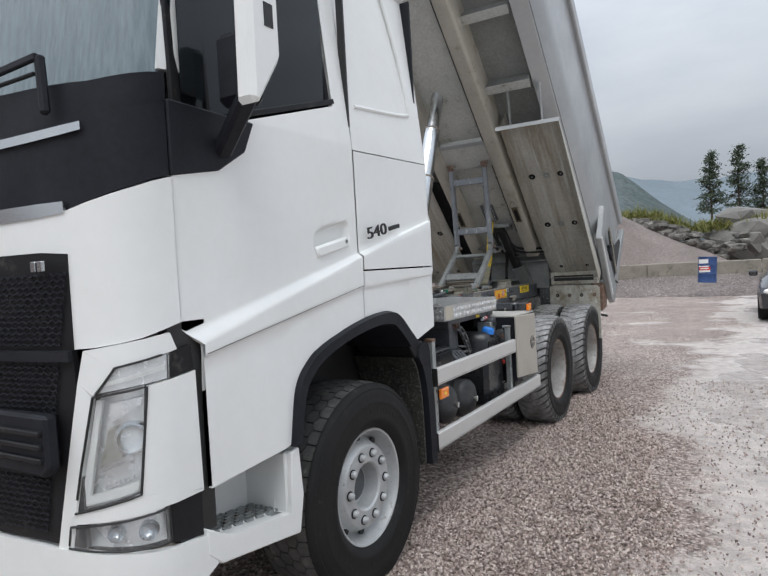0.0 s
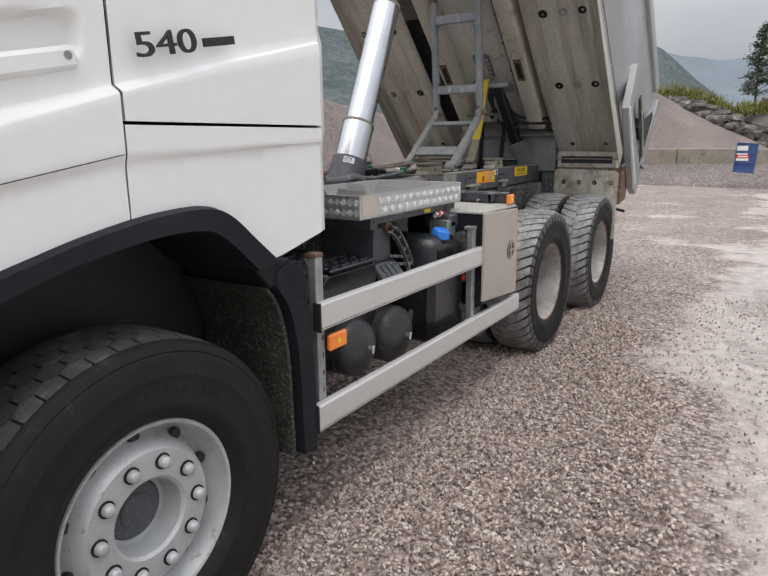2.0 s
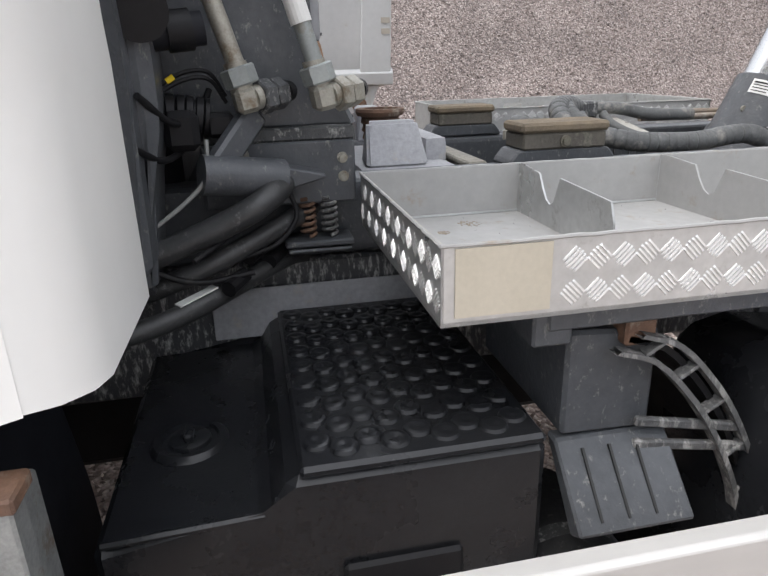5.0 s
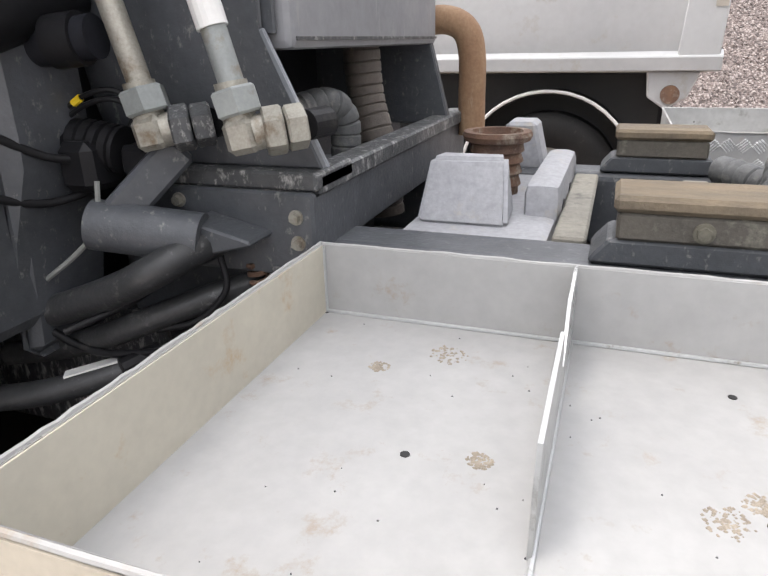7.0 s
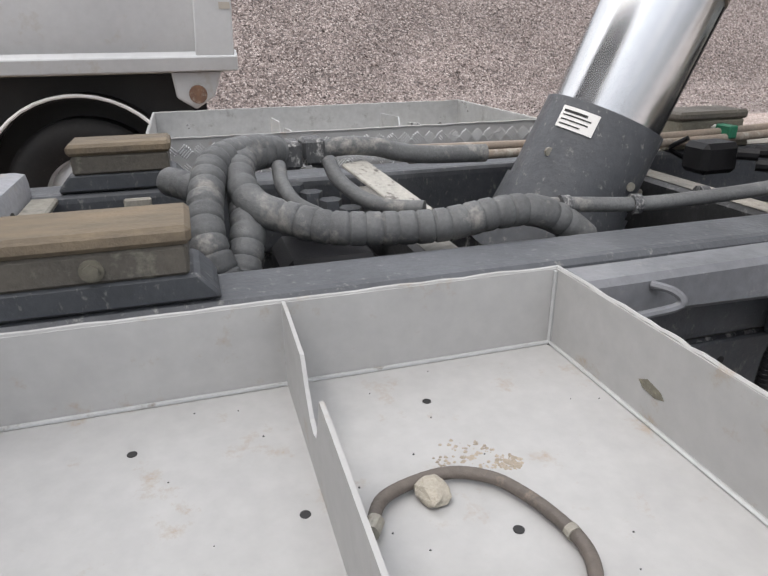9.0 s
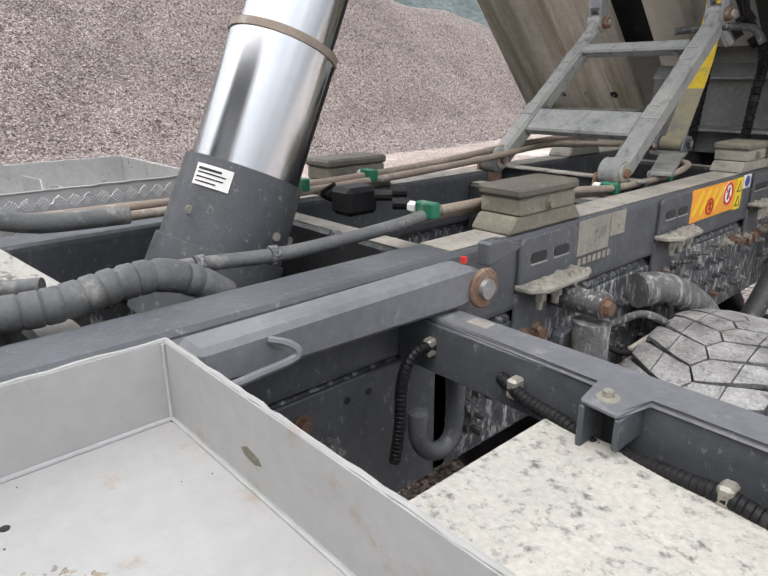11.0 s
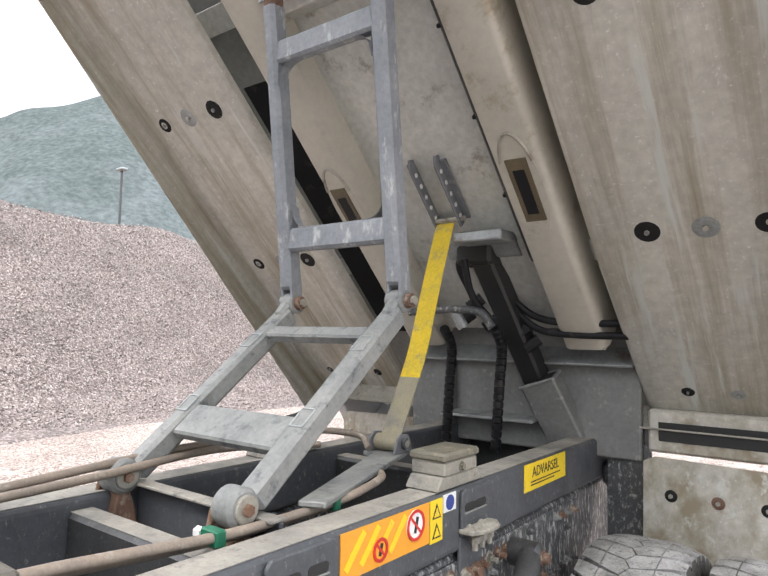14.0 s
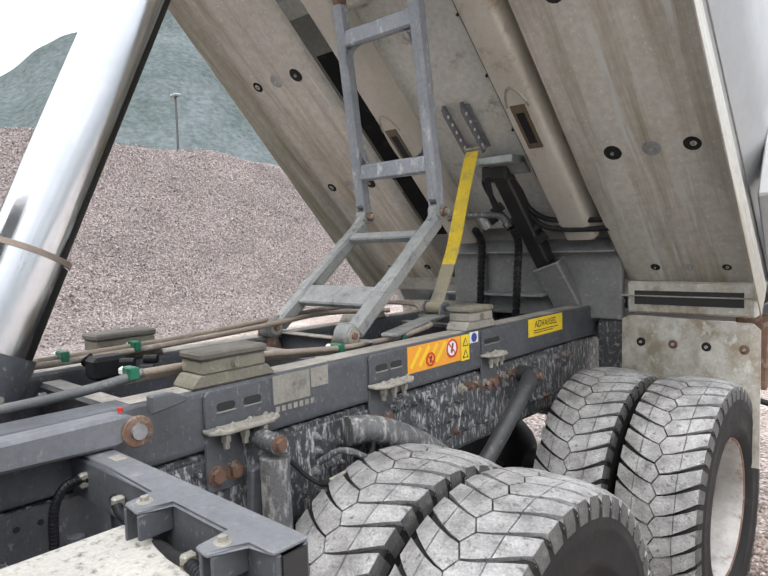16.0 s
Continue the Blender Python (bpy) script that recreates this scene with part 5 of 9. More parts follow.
# pipes along the inner side of the tipper frame, with green clamps
for pts in ([(0.235, 2.93, 1.355), (0.235, 3.10, 1.353), (0.235, 3.33, 1.344), (0.235, 3.47, 1.333), (0.236, 3.66, 1.317), (0.236, 3.81, 1.314), (0.236, 3.99, 1.316), (0.236, 4.09, 1.325), (0.20, 4.22, 1.33), (0.12, 4.30, 1.325)],
            [(0.21, 2.90, 1.338), (0.212, 3.10, 1.336), (0.212, 3.33, 1.330), (0.212, 3.66, 1.304), (0.212, 3.99, 1.302), (0.19, 4.12, 1.312), (0.11, 4.25, 1.31)],
            [(-0.24, 2.3, 1.36), (-0.235, 2.9, 1.352), (-0.235, 3.4, 1.365), (-0.25, 3.9, 1.39), (-0.20, 4.3, 1.40), (-0.08, 4.45, 1.385), (-0.02, 4.44, 1.35)],
            [(-0.21, 2.3, 1.345), (-0.21, 3.0, 1.342), (-0.21, 3.6, 1.36), (-0.215, 4.0, 1.38), (-0.10, 4.3, 1.37)]):
    part("hydraulic_pipe", tube(pts, 0.0105, 12), PIPE, chassis, smooth=True)
for x, y, z in ((0.226, 3.66, 1.322), (0.226, 3.99, 1.322), (0.228, 2.92, 1.365), (-0.222, 2.92, 1.365), (-0.222, 3.15, 1.365)):
    bm = box(x - 0.026, x + 0.026, y - 0.012, y + 0.012, z - 0.022, z + 0.010, 0.003)
    part("pipe_clamp", bm, GREEN, chassis)
    part("clamp_nut", rod((x - 0.05, y, z - 0.006), (x - 0.03, y, z - 0.006), 0.012, 6), PAPER, chassis)
valve = part("air_valve", box(-0.145, -0.065, 2.95, 3.05, 1.29, 1.36, 0.012, m=None), BLACK, chassis, "black air valve")
for c in ((-0.05, 3.02, 1.34), (-0.10, 3.12, 1.33), (-0.05, 3.08, 1.31)):
    part("valve_port", rod(c, (c[0] + 0.03, c[1] + 0.03, c[2]), 0.014, 10), BLACK, valve)
part("valve_wire", tube([(-0.16, 2.98, 1.36), (-0.20, 2.97, 1.33), (-0.19, 3.02, 1.30)], 0.006, 8), BLACK, valve)

# -- lifting ram --
ram = part("lifting_ram", bmesh.new(), CHROME, truck, "polished telescopic lifting ram in a dark socket")
A, B = Vector((-0.068, 2.558, 1.17)), Vector((-0.07, 3.661, 3.593))
ax = (B - A).normalized()


def on_ram(z):
    return A + ax * ((z - A.z) / ax.z)


part("socket", rod(on_ram(1.20), on_ram(1.43), 0.131, 48, 0.1235), FRAME, ram, smooth=True)
part("socket_base", rod(on_ram(1.13), on_ram(1.275), 0.146, 48, 0.135), FRAME, ram, smooth=True)
part("cradle", box(-0.22, 0.10, 2.47, 2.71, 1.08, 1.20, 0.02), FRAME_DUST, ram)
side = (Vector((0, 1, 0)) - ax * ax.y).normalized()
stages = ((1.42, 1.676, 0.112, "stage"), (1.676, 2.52, 0.098, "stage"), (2.52, 3.06, 0.082, "stage"), (3.06, 3.56, 0.067, "stage"))
for z0, z1, r, nm in stages:
    st = part(nm, rod(on_ram(z0 - 0.01), on_ram(z1), r, 48), CHROME, ram, smooth=True)
    part("stage_ring", lathe([(r - 0.001, -0.006), (r + 0.0035, -0.006), (r + 0.0035, 0.010), (r - 0.001, 0.010)], 48, m=Matrix.Translation(on_ram(z1)) @ ax.to_track_quat("X", "Z").to_matrix().to_4x4()), PIPE, st, "rust-stained stage ring", smooth=True)
    # mirrored dark underside, put on the chrome as a black band
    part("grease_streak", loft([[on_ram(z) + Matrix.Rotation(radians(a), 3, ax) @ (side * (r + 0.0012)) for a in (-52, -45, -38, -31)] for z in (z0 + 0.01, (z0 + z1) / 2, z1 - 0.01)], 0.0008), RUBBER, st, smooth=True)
part("ram_eye", rod(on_ram(3.57) + Vector((-0.09, 0, 0)), on_ram(3.57) + Vector((0.09, 0, 0)), 0.06, 20), BLACK, ram)
lz = ax
out = Vector((0.52, -0.854, 0))
lx = (out - ax * out.dot(ax)).normalized()
ly = lz.cross(lx)
lp = on_ram(1.402) + lx * 0.1165
st = Matrix(((lx.x, ly.x, lz.x, lp.x), (lx.y, ly.y, lz.y, lp.y), (lx.z, ly.z, lz.z, lp.z), (0, 0, 0, 1))) @ Matrix.Translation((0, 0, -0.02))


def on_socket(turn, up, r):
    return on_ram(1.402 + up) + (Matrix.Rotation(turn, 3, ax) @ lx) * r


lab = part("sticker", loft([[on_socket(a, u, 0.1265 - u * 0.02) for a in np.linspace(-0.31, 0.31, 9)] for u in (-0.026, 0.012)], 0.001), PAPER, ram)
for k in range(4):
    a1 = (0.14, 0.22, 0.20, 0.10)[k]
    part("print_bar", loft([[on_socket(a, u, 0.1278 - u * 0.02) for a in np.linspace(-0.26, a1, 7)] for u in (0.006 - 0.008 * k, 0.0035 - 0.008 * k - (0 if k else 0.002))], 0.0005), INK, lab)
for a in (0.3, 1.0, -1.2):
    q = on_ram(1.33) + Matrix.Rotation(a, 3, ax) @ Vector((0.126, 0, 0))
    part("socket_bolt", rod(q, q + Vector((0.006, 0, 0)), 0.009, 10), FITTING, ram)

# hoses with wrapping round the ram's foot
for pts, r in (([(0.20, 1.885, 1.255), (0.17, 1.864, 1.324), (0.09, 1.872, 1.378), (0.02, 1.893, 1.405), (-0.05, 1.952, 1.410), (-0.10, 2.007, 1.398)], 0.0245),
               ([(0.17, 1.908, 1.262), (0.12, 1.925, 1.315), (0.06, 1.929, 1.348), (0.0, 1.929, 1.372)], 0.0245),
               ([(-0.08, 1.985, 1.398), (-0.02, 1.938, 1.400), (0.05, 1.925, 1.378), (0.10, 1.942, 1.350), (0.13, 1.985, 1.335), (0.17, 2.05, 1.324), (0.19, 2.15, 1.320), (0.20, 2.22, 1.322), (0.20, 2.30, 1.332), (0.20, 2.365, 1.332), (0.20, 2.42, 1.311), (0.20, 2.47, 1.275)], 0.0235),
               ([(-0.10, 1.809, 1.357), (-0.06, 1.842, 1.353), (-0.01, 1.885, 1.342)], 0.023),
               ([(-0.17, 2.101, 1.350), (-0.18, 2.107, 1.378), (-0.18, 2.154, 1.386), (-0.18, 2.218, 1.380), (-0.17, 2.303, 1.362), (-0.17, 2.46, 1.355)], 0.019),
               ([(-0.10, 2.102, 1.374), (-0.06, 2.109, 1.348), (0.0, 2.137, 1.324), (0.04, 2.174, 1.314), (0.08, 2.229, 1.316)], 0.014),
               ([(-0.05, 2.001, 1.380), (0.0, 1.999, 1.357), (0.05, 2.013, 1.335), (0.08, 2.045, 1.320)], 0.013)):
    part("hydraulic_hose", tube(pts, r, 16, 10, ribs=0.0028 if r > 0.02 else 0.0, pitch=0.026), HOSE, chassis, "spiral-wrapped hydraulic hose", True)
part("long_hose", tube([(0.17, 2.30, 1.330), (0.17, 2.435, 1.327), (0.18, 2.585, 1.318), (0.19, 2.72, 1.322), (0.21, 2.85, 1.335), (0.235, 2.95, 1.355)], 0.013, 12), HOSE, chassis, smooth=True)
for y, z in ((2.44, 1.327), (2.58, 1.318), (2.72, 1.322)):
    part("hose_clip", rod((0.178, y - 0.008, z), (0.180, y + 0.008, z), 0.018, 14), FRAME_DUST, chassis)
for c in ((-0.12, 2.03, 1.392), (-0.16, 2.082, 1.390)):
    part("hose_block", box(c[0] - 0.03, c[0] + 0.03, c[1] - 0.022, c[1] + 0.022, c[2] - 0.03, c[2] + 0.02, 0.006), FRAME_DUST, chassis)
for k in range(5):
    part("hose_union", rod((-0.10 + 0.03 * k, 2.03 + 0.03 * k, 1.26), (-0.10 + 0.03 * k, 2.03 + 0.03 * k, 1.335 - 0.01 * k), 0.022, 6), FRAME, chassis)
part("valve_block", box(-0.10, 0.08, 1.98, 2.16, 1.10, 1.24, 0.02), BLACK, chassis)
part("slant_plate", bar((-0.17, 2.168, 1.352), (0.02, 2.245, 1.290), 0.062, 0.008, 0.002, (0, 0, 1)), SLAB, chassis)
part("perforated_tab", box(-0.01, 0.0, 1.742, 1.785, 1.325, 1.352, 0.003), DUST, chassis)

# -- tipping body: built flat in its own axes (x across, u forward along the floor, v up from it), then raised --
E_U, E_V, ORG = Vector((0, -0.712, 0.702)), Vector((0, 0.702, 0.712)), Vector((0, 5.41, 1.52))
TIP = Matrix(((1, 0, 0, 0), (0, E_U.y, E_V.y, ORG.y), (0, E_U.z, E_V.z, ORG.z), (0, 0, 0, 1)))
LEN0, LEN1 = -0.55, 4.25


def tipped(name, bm, material, parent, label="", smooth=False):
    bmesh.ops.transform(bm, matrix=TIP, verts=bm.verts[:])
    return part(name, bm, material, parent, label, smooth)


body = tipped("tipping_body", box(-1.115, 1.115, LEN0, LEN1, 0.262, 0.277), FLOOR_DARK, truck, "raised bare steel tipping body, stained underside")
tipped("centre_floor", box(-0.29, 0.30, 0.22, LEN1, 0.098, 0.104), FLOOR_STEEL, body)
tipped("link_mount", prism([(1.66, 0.097), (1.70, 0.030), (2.02, 0.020), (2.06, 0.097)], "x", -0.262, 0.292, 0.006), FLOOR_STEEL, body)
tipped("mount_flange", box(-0.262, 0.292, 2.01, 2.06, 0.012, 0.020, 0.002), BODY_SIDE, body)
tipped("prop_mount", prism([(0.60, 0.097), (0.62, 0.080), (0.70, 0.076), (0.72, 0.097)], "x", -0.09, 0.22, 0.004), GALV, body)
for sg in (1, -1):
    # lower chamfer, side wall and rim
    sec = [(0.96, 0.17), (1.10, 0.24), (1.17, 0.42), (1.185, 0.60), (1.19, 1.30)]
    tipped("side_wall", loft([[(sg * x, u, v) for x, v in sec] for u in (LEN0, 0.8, 2.0, 3.2, LEN1)], 0.012), BODY_SIDE, body, "light grey painted side wall", True)
    tipped("side_rim", box(*sorted((sg * 1.15, sg * 1.235)), LEN0, LEN1, 1.28, 1.42, 0.012), BODY_SIDE, body)
    # longitudinal sill with oval welded patch
    s0, s1 = (0.292, 0.462) if sg > 0 else (0.262, 0.446)
    tipped("sill", loft([[(sg * x, u, v) for x, v in ((s0, 0.262), (s0, 0.030), (s0 + 0.006, 0.012), (s0 + 0.022, 0.002), (s1 - 0.030, 0.002), (s1 - 0.012, 0.012), (s1, 0.034), (s1 + 0.012, 0.262))] for u in (LEN0 + 0.75, 1.2, 2.4, LEN1)]), SILL_STEEL, body, smooth=True)
    tipped("sill_end", prism([(LEN0 + 0.75, 0.004), (LEN0 + 0.756, 0.004), (LEN0 + 0.756, 0.26), (LEN0 + 0.75, 0.26)], "x", *sorted((sg * (s0 + 0.02), sg * (s1 - 0.01)))), SILL_STEEL, body)
    patch = bmesh.new()
    bmesh.ops.create_circle(patch, cap_ends=True, segments=28, radius=1.0, matrix=Matrix.Translation((sg * 0.372, 0.95, 0.006)) @ Matrix.Diagonal((0.062, 0.20, 1, 1)))
    bmesh.ops.solidify(patch, geom=patch.faces[:], thickness=0.006)
    patch = tipped("sill_patch", patch, SILL_STEEL, body)
    tipped("weld_bead", tube([(sg * 0.372 + 0.062 * math.cos(a), 0.95 + 0.20 * math.sin(a), 0.0) for a in np.linspace(0.5, 2.6, 14)], 0.006, 6, 0), FITTING, body)
    tipped("oval_hole", box(sg * 0.372 - 0.036, sg * 0.372 + 0.036, 0.82, 1.06, -0.0045, 0.002, 0.0), HOLE_BROWN, body)
    tipped("oval_hole_depth", box(sg * 0.372 - 0.020, sg * 0.372 + 0.020, 0.85, 1.02, -0.0060, -0.002, 0.0), BLACK, body)
    # wheel guard plate below the body with bolted discs
    rows = []
    g0 = 0.527 if sg > 0 else 0.600
    for x, v in (((g0 + 0.012, 0.26),) if sg > 0 else ()) + ((g0, 0.030), (g0 + 0.004, 0.008), (g0 + 0.020, -0.003), (0.70, 0.0), (0.95, 0.0), (1.15, -0.004), (1.178, -0.02), (1.185, -1.0)):
        rows.append([(sg * x + (0.02 if u < 0.5 and x < 0.55 else 0.0), u, max(v, -0.20 + 0.055 * (u + 0.11))) for u in (-0.11, 0.6, 1.4, 2.2)])
    # black sheet added for the deep shade between guard plate and sill
    if sg < 0:
        tipped("gap_liner", box(-0.66, -0.454, 0.18, 1.50, 0.110, 0.116), BLACK, body)
    plate = tipped("guard_plate", loft(rows, 0.006), BODY, body, "stained steel wheel guard plate with bolted discs", True)
    tipped("front_lip", loft([[(sg * x, 2.2, 0.0), (sg * x, 2.235, -0.035), (sg * x, 2.215, -0.075)] for x in (0.50, 1.19)], 0.005), BODY_SIDE, body)
    tipped("rear_lip", loft([[(sg * x, -0.11, 0.0), (sg * x, -0.125, -0.10), (sg * x, -0.10, -0.115)] for x in (0.50, 1.18)], 0.006), DUST, body)
    for u, xs in ((1.49, (0.707, 0.87, 1.032)), (0.74, (0.707, 0.87, 1.032)), (0.0, (0.707, 0.87, 1.032))):
        for k, x in enumerate(xs):
            x += 0.0 if sg > 0 else 0.034
            bm = lathe([(0.0, 0.0), (0.010, 0.001), (0.022, 0.004), (0.038, 0.001), (0.042, -0.006)], 28, m=Matrix.Translation((sg * x, u, -0.006)) @ Matrix.Rotation(radians(90), 4, "Y") @ Matrix.Diagonal((1, 1, 1, 1)))
            big = 1.0 if u > 0.3 else 0.6
            bmesh.ops.transform(bm, matrix=Matrix.Translation((sg * x, u, 0)) @ Matrix.Diagonal((big, big, 1, 1)) @ Matrix.Translation((-sg * x, -u, 0)), verts=bm.verts[:])
            tipped("bolt_disc", bm, RUBBER if k != 1 else GALV, plate, smooth=True)
            tipped("bolt_head", rod((sg * x, u, -0.008), (sg * x, u, -0.016), 0.008 * big, 8), NUT if k != 1 else BODY, plate)
    for u, x in ((2.0, 0.66), (2.0, 1.0)):
        tipped("plate_stay", bar((sg * x, 2.2, -0.01), (sg * (x + 0.03), 2.55, 0.15), 0.012, 0.06, 0.002), BODY_SIDE, body)
    if sg > 0:
        for dx, dv in ((0.0, 0.0), (0.012, 0.018)):
            tipped("pipe", tube([(0.272 + dx, 0.62, 0.062 - dv), (0.270 + dx, 2.0, 0.066 - dv), (0.268 + dx, 4.1, 0.070 - dv)], 0.0105, 10, 2), TANK_SHADE_PAINT, body, smooth=True)
        for u in (0.9, 1.2, 1.5, 1.8):
            tipped("pipe_clip", box(0.262, 0.294, u, u + 0.012, 0.038, 0.076, 0.002), BLACK, body)
for u in (0.55, 1.72, 2.55, 3.35, 4.1):
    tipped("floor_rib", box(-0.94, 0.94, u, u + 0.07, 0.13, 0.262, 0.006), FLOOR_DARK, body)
    tipped("rib_flange", box(-0.94, 0.94, u - 0.012, u + 0.082, 0.124, 0.130, 0.002), FLOOR_STEEL, body)
tipped("headboard", box(-1.19, 1.19, LEN1, LEN1 + 0.02, 0.17, 1.55), BODY_SIDE, body)
tipped("tailgate", box(-1.17, 1.17, LEN0 - 0.08, LEN0 - 0.03, 0.15, 1.38, 0.01), BODY_SIDE, body)
for sg in (1, -1):
    tipped("corner_post", prism([(LEN0 - 0.06, -0.05), (0.30, 0.15), (0.42, 0.62), (0.30, 0.66), (0.16, 0.26), (LEN0 - 0.02, 0.25), (LEN0 - 0.1, 1.3), (LEN0 - 0.2, 1.3), (LEN0 - 0.2, 0.0)], "x", *sorted((sg * 1.17, sg * 1.24)), 0.008), BODY_SIDE, body, "light grey rear corner post")
    tipped("post_recess", prism([(-0.42, 0.30), (-0.02, 0.42), (0.10, 0.50), (0.0, 0.58), (-0.30, 0.62), (-0.50, 0.95), (-0.58, 0.95), (-0.58, 0.32)], "x", *sorted((sg * 1.2402, sg * 1.2425))), INK, body)
    tipped("post_edge", bar((sg * 1.243, -0.60, 0.02), (sg * 1.243, 0.30, 0.17), 0.012, 0.03, 0.003, (0, 0, 1)), PAPER, body)
    tipped("latch", box(*sorted((sg * 1.20, sg * 1.26)), -0.30, -0.12, 0.32, 0.46, 0.01), BLACK, body)
    tipped("latch_rod", rod((sg * 1.255, -0.55, 0.35), (sg * 1.255, 0.10, 0.55), 0.014, 10), FITTING, body)
    tipped("rear_lamp_rubber", rod((sg * 1.22, -0.62, 0.30), (sg * 1.27, -0.66, 0.27), 0.012, 8), INK, body)
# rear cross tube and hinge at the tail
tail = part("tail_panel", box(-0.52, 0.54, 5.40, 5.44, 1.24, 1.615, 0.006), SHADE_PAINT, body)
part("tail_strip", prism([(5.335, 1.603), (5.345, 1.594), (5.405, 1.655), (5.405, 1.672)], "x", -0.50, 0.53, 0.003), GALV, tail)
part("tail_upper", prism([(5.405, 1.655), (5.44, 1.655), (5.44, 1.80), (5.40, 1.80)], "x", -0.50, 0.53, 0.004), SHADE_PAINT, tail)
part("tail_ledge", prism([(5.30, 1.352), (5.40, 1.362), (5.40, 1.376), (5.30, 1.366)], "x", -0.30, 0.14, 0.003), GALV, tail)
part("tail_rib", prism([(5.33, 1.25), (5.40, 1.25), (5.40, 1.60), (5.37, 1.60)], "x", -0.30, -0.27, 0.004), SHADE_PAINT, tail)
part("hinge_tube", rod((-0.5, 5.66, 1.30), (0.5, 5.66, 1.30), 0.06, 20), FRAME, chassis)
for x in (-0.32, 0.32):
    part("hinge_cheek", prism([(5.52, 1.2), (5.76, 1.2), (5.74, 1.45), (5.56, 1.45)], "x", x - 0.02, x + 0.02, 0.006), FRAME, chassis)
part("rear_bumper_beam", bar((-1.0, 5.78, 0.62), (1.0, 5.78, 0.62), 0.1, 0.12, 0.01), FRAME, truck)
part("hinge_knuckle", prism([(5.55, 0.92), (5.80, 0.95), (5.84, 1.18), (5.62, 1.28)], "x", 1.02, 1.17, 0.01), RUST, truck)
# black prop with its square foot, hanging cables
prop = part("body_prop", bar((0.06, 5.02, 2.04), (0.145, 5.375, 1.50), 0.095, 0.085, 0.010, (0, 1, 1)), INK, truck, "black body prop in a square socket")
part("prop_head", box(0.02, 0.22, 4.86, 5.00, 2.05, 2.09, 0.006, m=None), GALV, prop)
part("prop_rod", rod((0.15, 5.34, 1.60), (0.157, 5.40, 1.43), 0.024, 16), CHROME, prop)
part("prop_clamp", box(-0.03, 0.12, 4.97, 5.08, 1.98, 2.06, 0.012), INK, prop)
for c in ((0.02, 5.10, 1.86), (0.06, 5.16, 1.78), (0.18, 5.22, 1.76), (0.20, 5.24, 1.70), (-0.02, 5.10, 1.80)):
    part("prop_fitting", rod(c, (c[0] - 0.05, c[1] - 0.02, c[2] - 0.04), 0.024, 8), BLACK, prop)
part("prop_line", tube([(0.0, 5.0, 2.03), (-0.04, 5.02, 1.98), (-0.02, 5.08, 1.88), (0.0, 5.1, 1.80)], 0.015, 8), BLACK, prop, smooth=True)
FOOT_A, FOOT_B = Vector((0.165, 5.325, 1.535)), Vector((0.285, 5.46, 1.20))
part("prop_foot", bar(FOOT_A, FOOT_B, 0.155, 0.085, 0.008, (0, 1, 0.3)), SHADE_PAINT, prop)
fd = (FOOT_B - FOOT_A).normalized()
fs = fd.cross(Vector((0, 1, 0.3))).normalized()
ft = fs.cross(fd)
part("prop_mouth", bar(FOOT_A - fd * 0.001, FOOT_A - fd * 0.003, 0.135, 0.068, 0, (0, 1, 0.3)), INK, prop)
for da, db in (((-1, -1), (1, -1)), ((1, -1), (1, 1)), ((1, 1), (-1, 1)), ((-1, 1), (-1, -1))):
    part("socket_rim", bar(FOOT_A + fs * 0.078 * da[0] + ft * 0.043 * da[1], FOOT_A + fs * 0.078 * db[0] + ft * 0.043 * db[1], 0.012, 0.012, 0.003, fd), GALV, prop)
for pts in ([(0.02, 4.95, 2.0), (0.03, 5.0, 1.86), (0.06, 5.08, 1.78)], [(0.12, 5.15, 1.86), (0.20, 5.19, 1.79), (0.32, 5.20, 1.765), (0.60, 5.21, 1.76)], [(0.12, 5.18, 1.82), (0.20, 5.20, 1.745), (0.32, 5.21, 1.72), (0.60, 5.22, 1.715)]):
    part("cable", tube(pts, 0.014, 10), BLACK, prop, smooth=True)
for x, y in ((-0.19, 5.2), (0.045, 5.2)):
    part("spiral_hose", tube([(x + 0.03, 5.10, 1.74), (x + 0.02, 5.18, 1.66), (x, 5.20, 1.50), (x - 0.015, 5.20, 1.25)], 0.0165, 12, 8, ribs=0.005, pitch=0.03), BLACK, chassis, "black spiral-bound hose hanging to the frame", True)
part("cable_loom", tube([(-0.25, 4.98, 1.80), (-0.10, 5.0, 1.81), (0.05, 5.02, 1.80), (0.10, 5.03, 1.74)], 0.016, 10), FRAME_DUST, chassis, smooth=True)
part("cable_socket", rod((-0.06, 5.02, 1.80), (-0.03, 5.04, 1.74), 0.022, 12), GALV, chassis)

# safety strap
strap = part("safety_strap", bmesh.new(), STRAP_Y, truck, "yellow webbing safety strap between body and frame")
P = [Vector((-0.022, 4.884, 2.128)), Vector((0.001, 4.759, 1.888)), Vector((0.027, 4.644, 1.670)), Vector((0.029, 4.590, 1.566)), Vector((0.027, 4.530, 1.452)), Vector((0.024, 4.485, 1.368))]
for i, (a, b) in enumerate(((0, 3), (3, 5))):
    line = smooth_line(P[a:b + 1], 5)
    part("webbing", loft([[p + Vector((dx, 0, 0)) for dx in (-0.038, -0.013, 0.013, 0.038)] for k, p in enumerate(line)], 0.004), STRAP_Y if i == 0 else STRAP_DUSTY, strap, smooth=True)
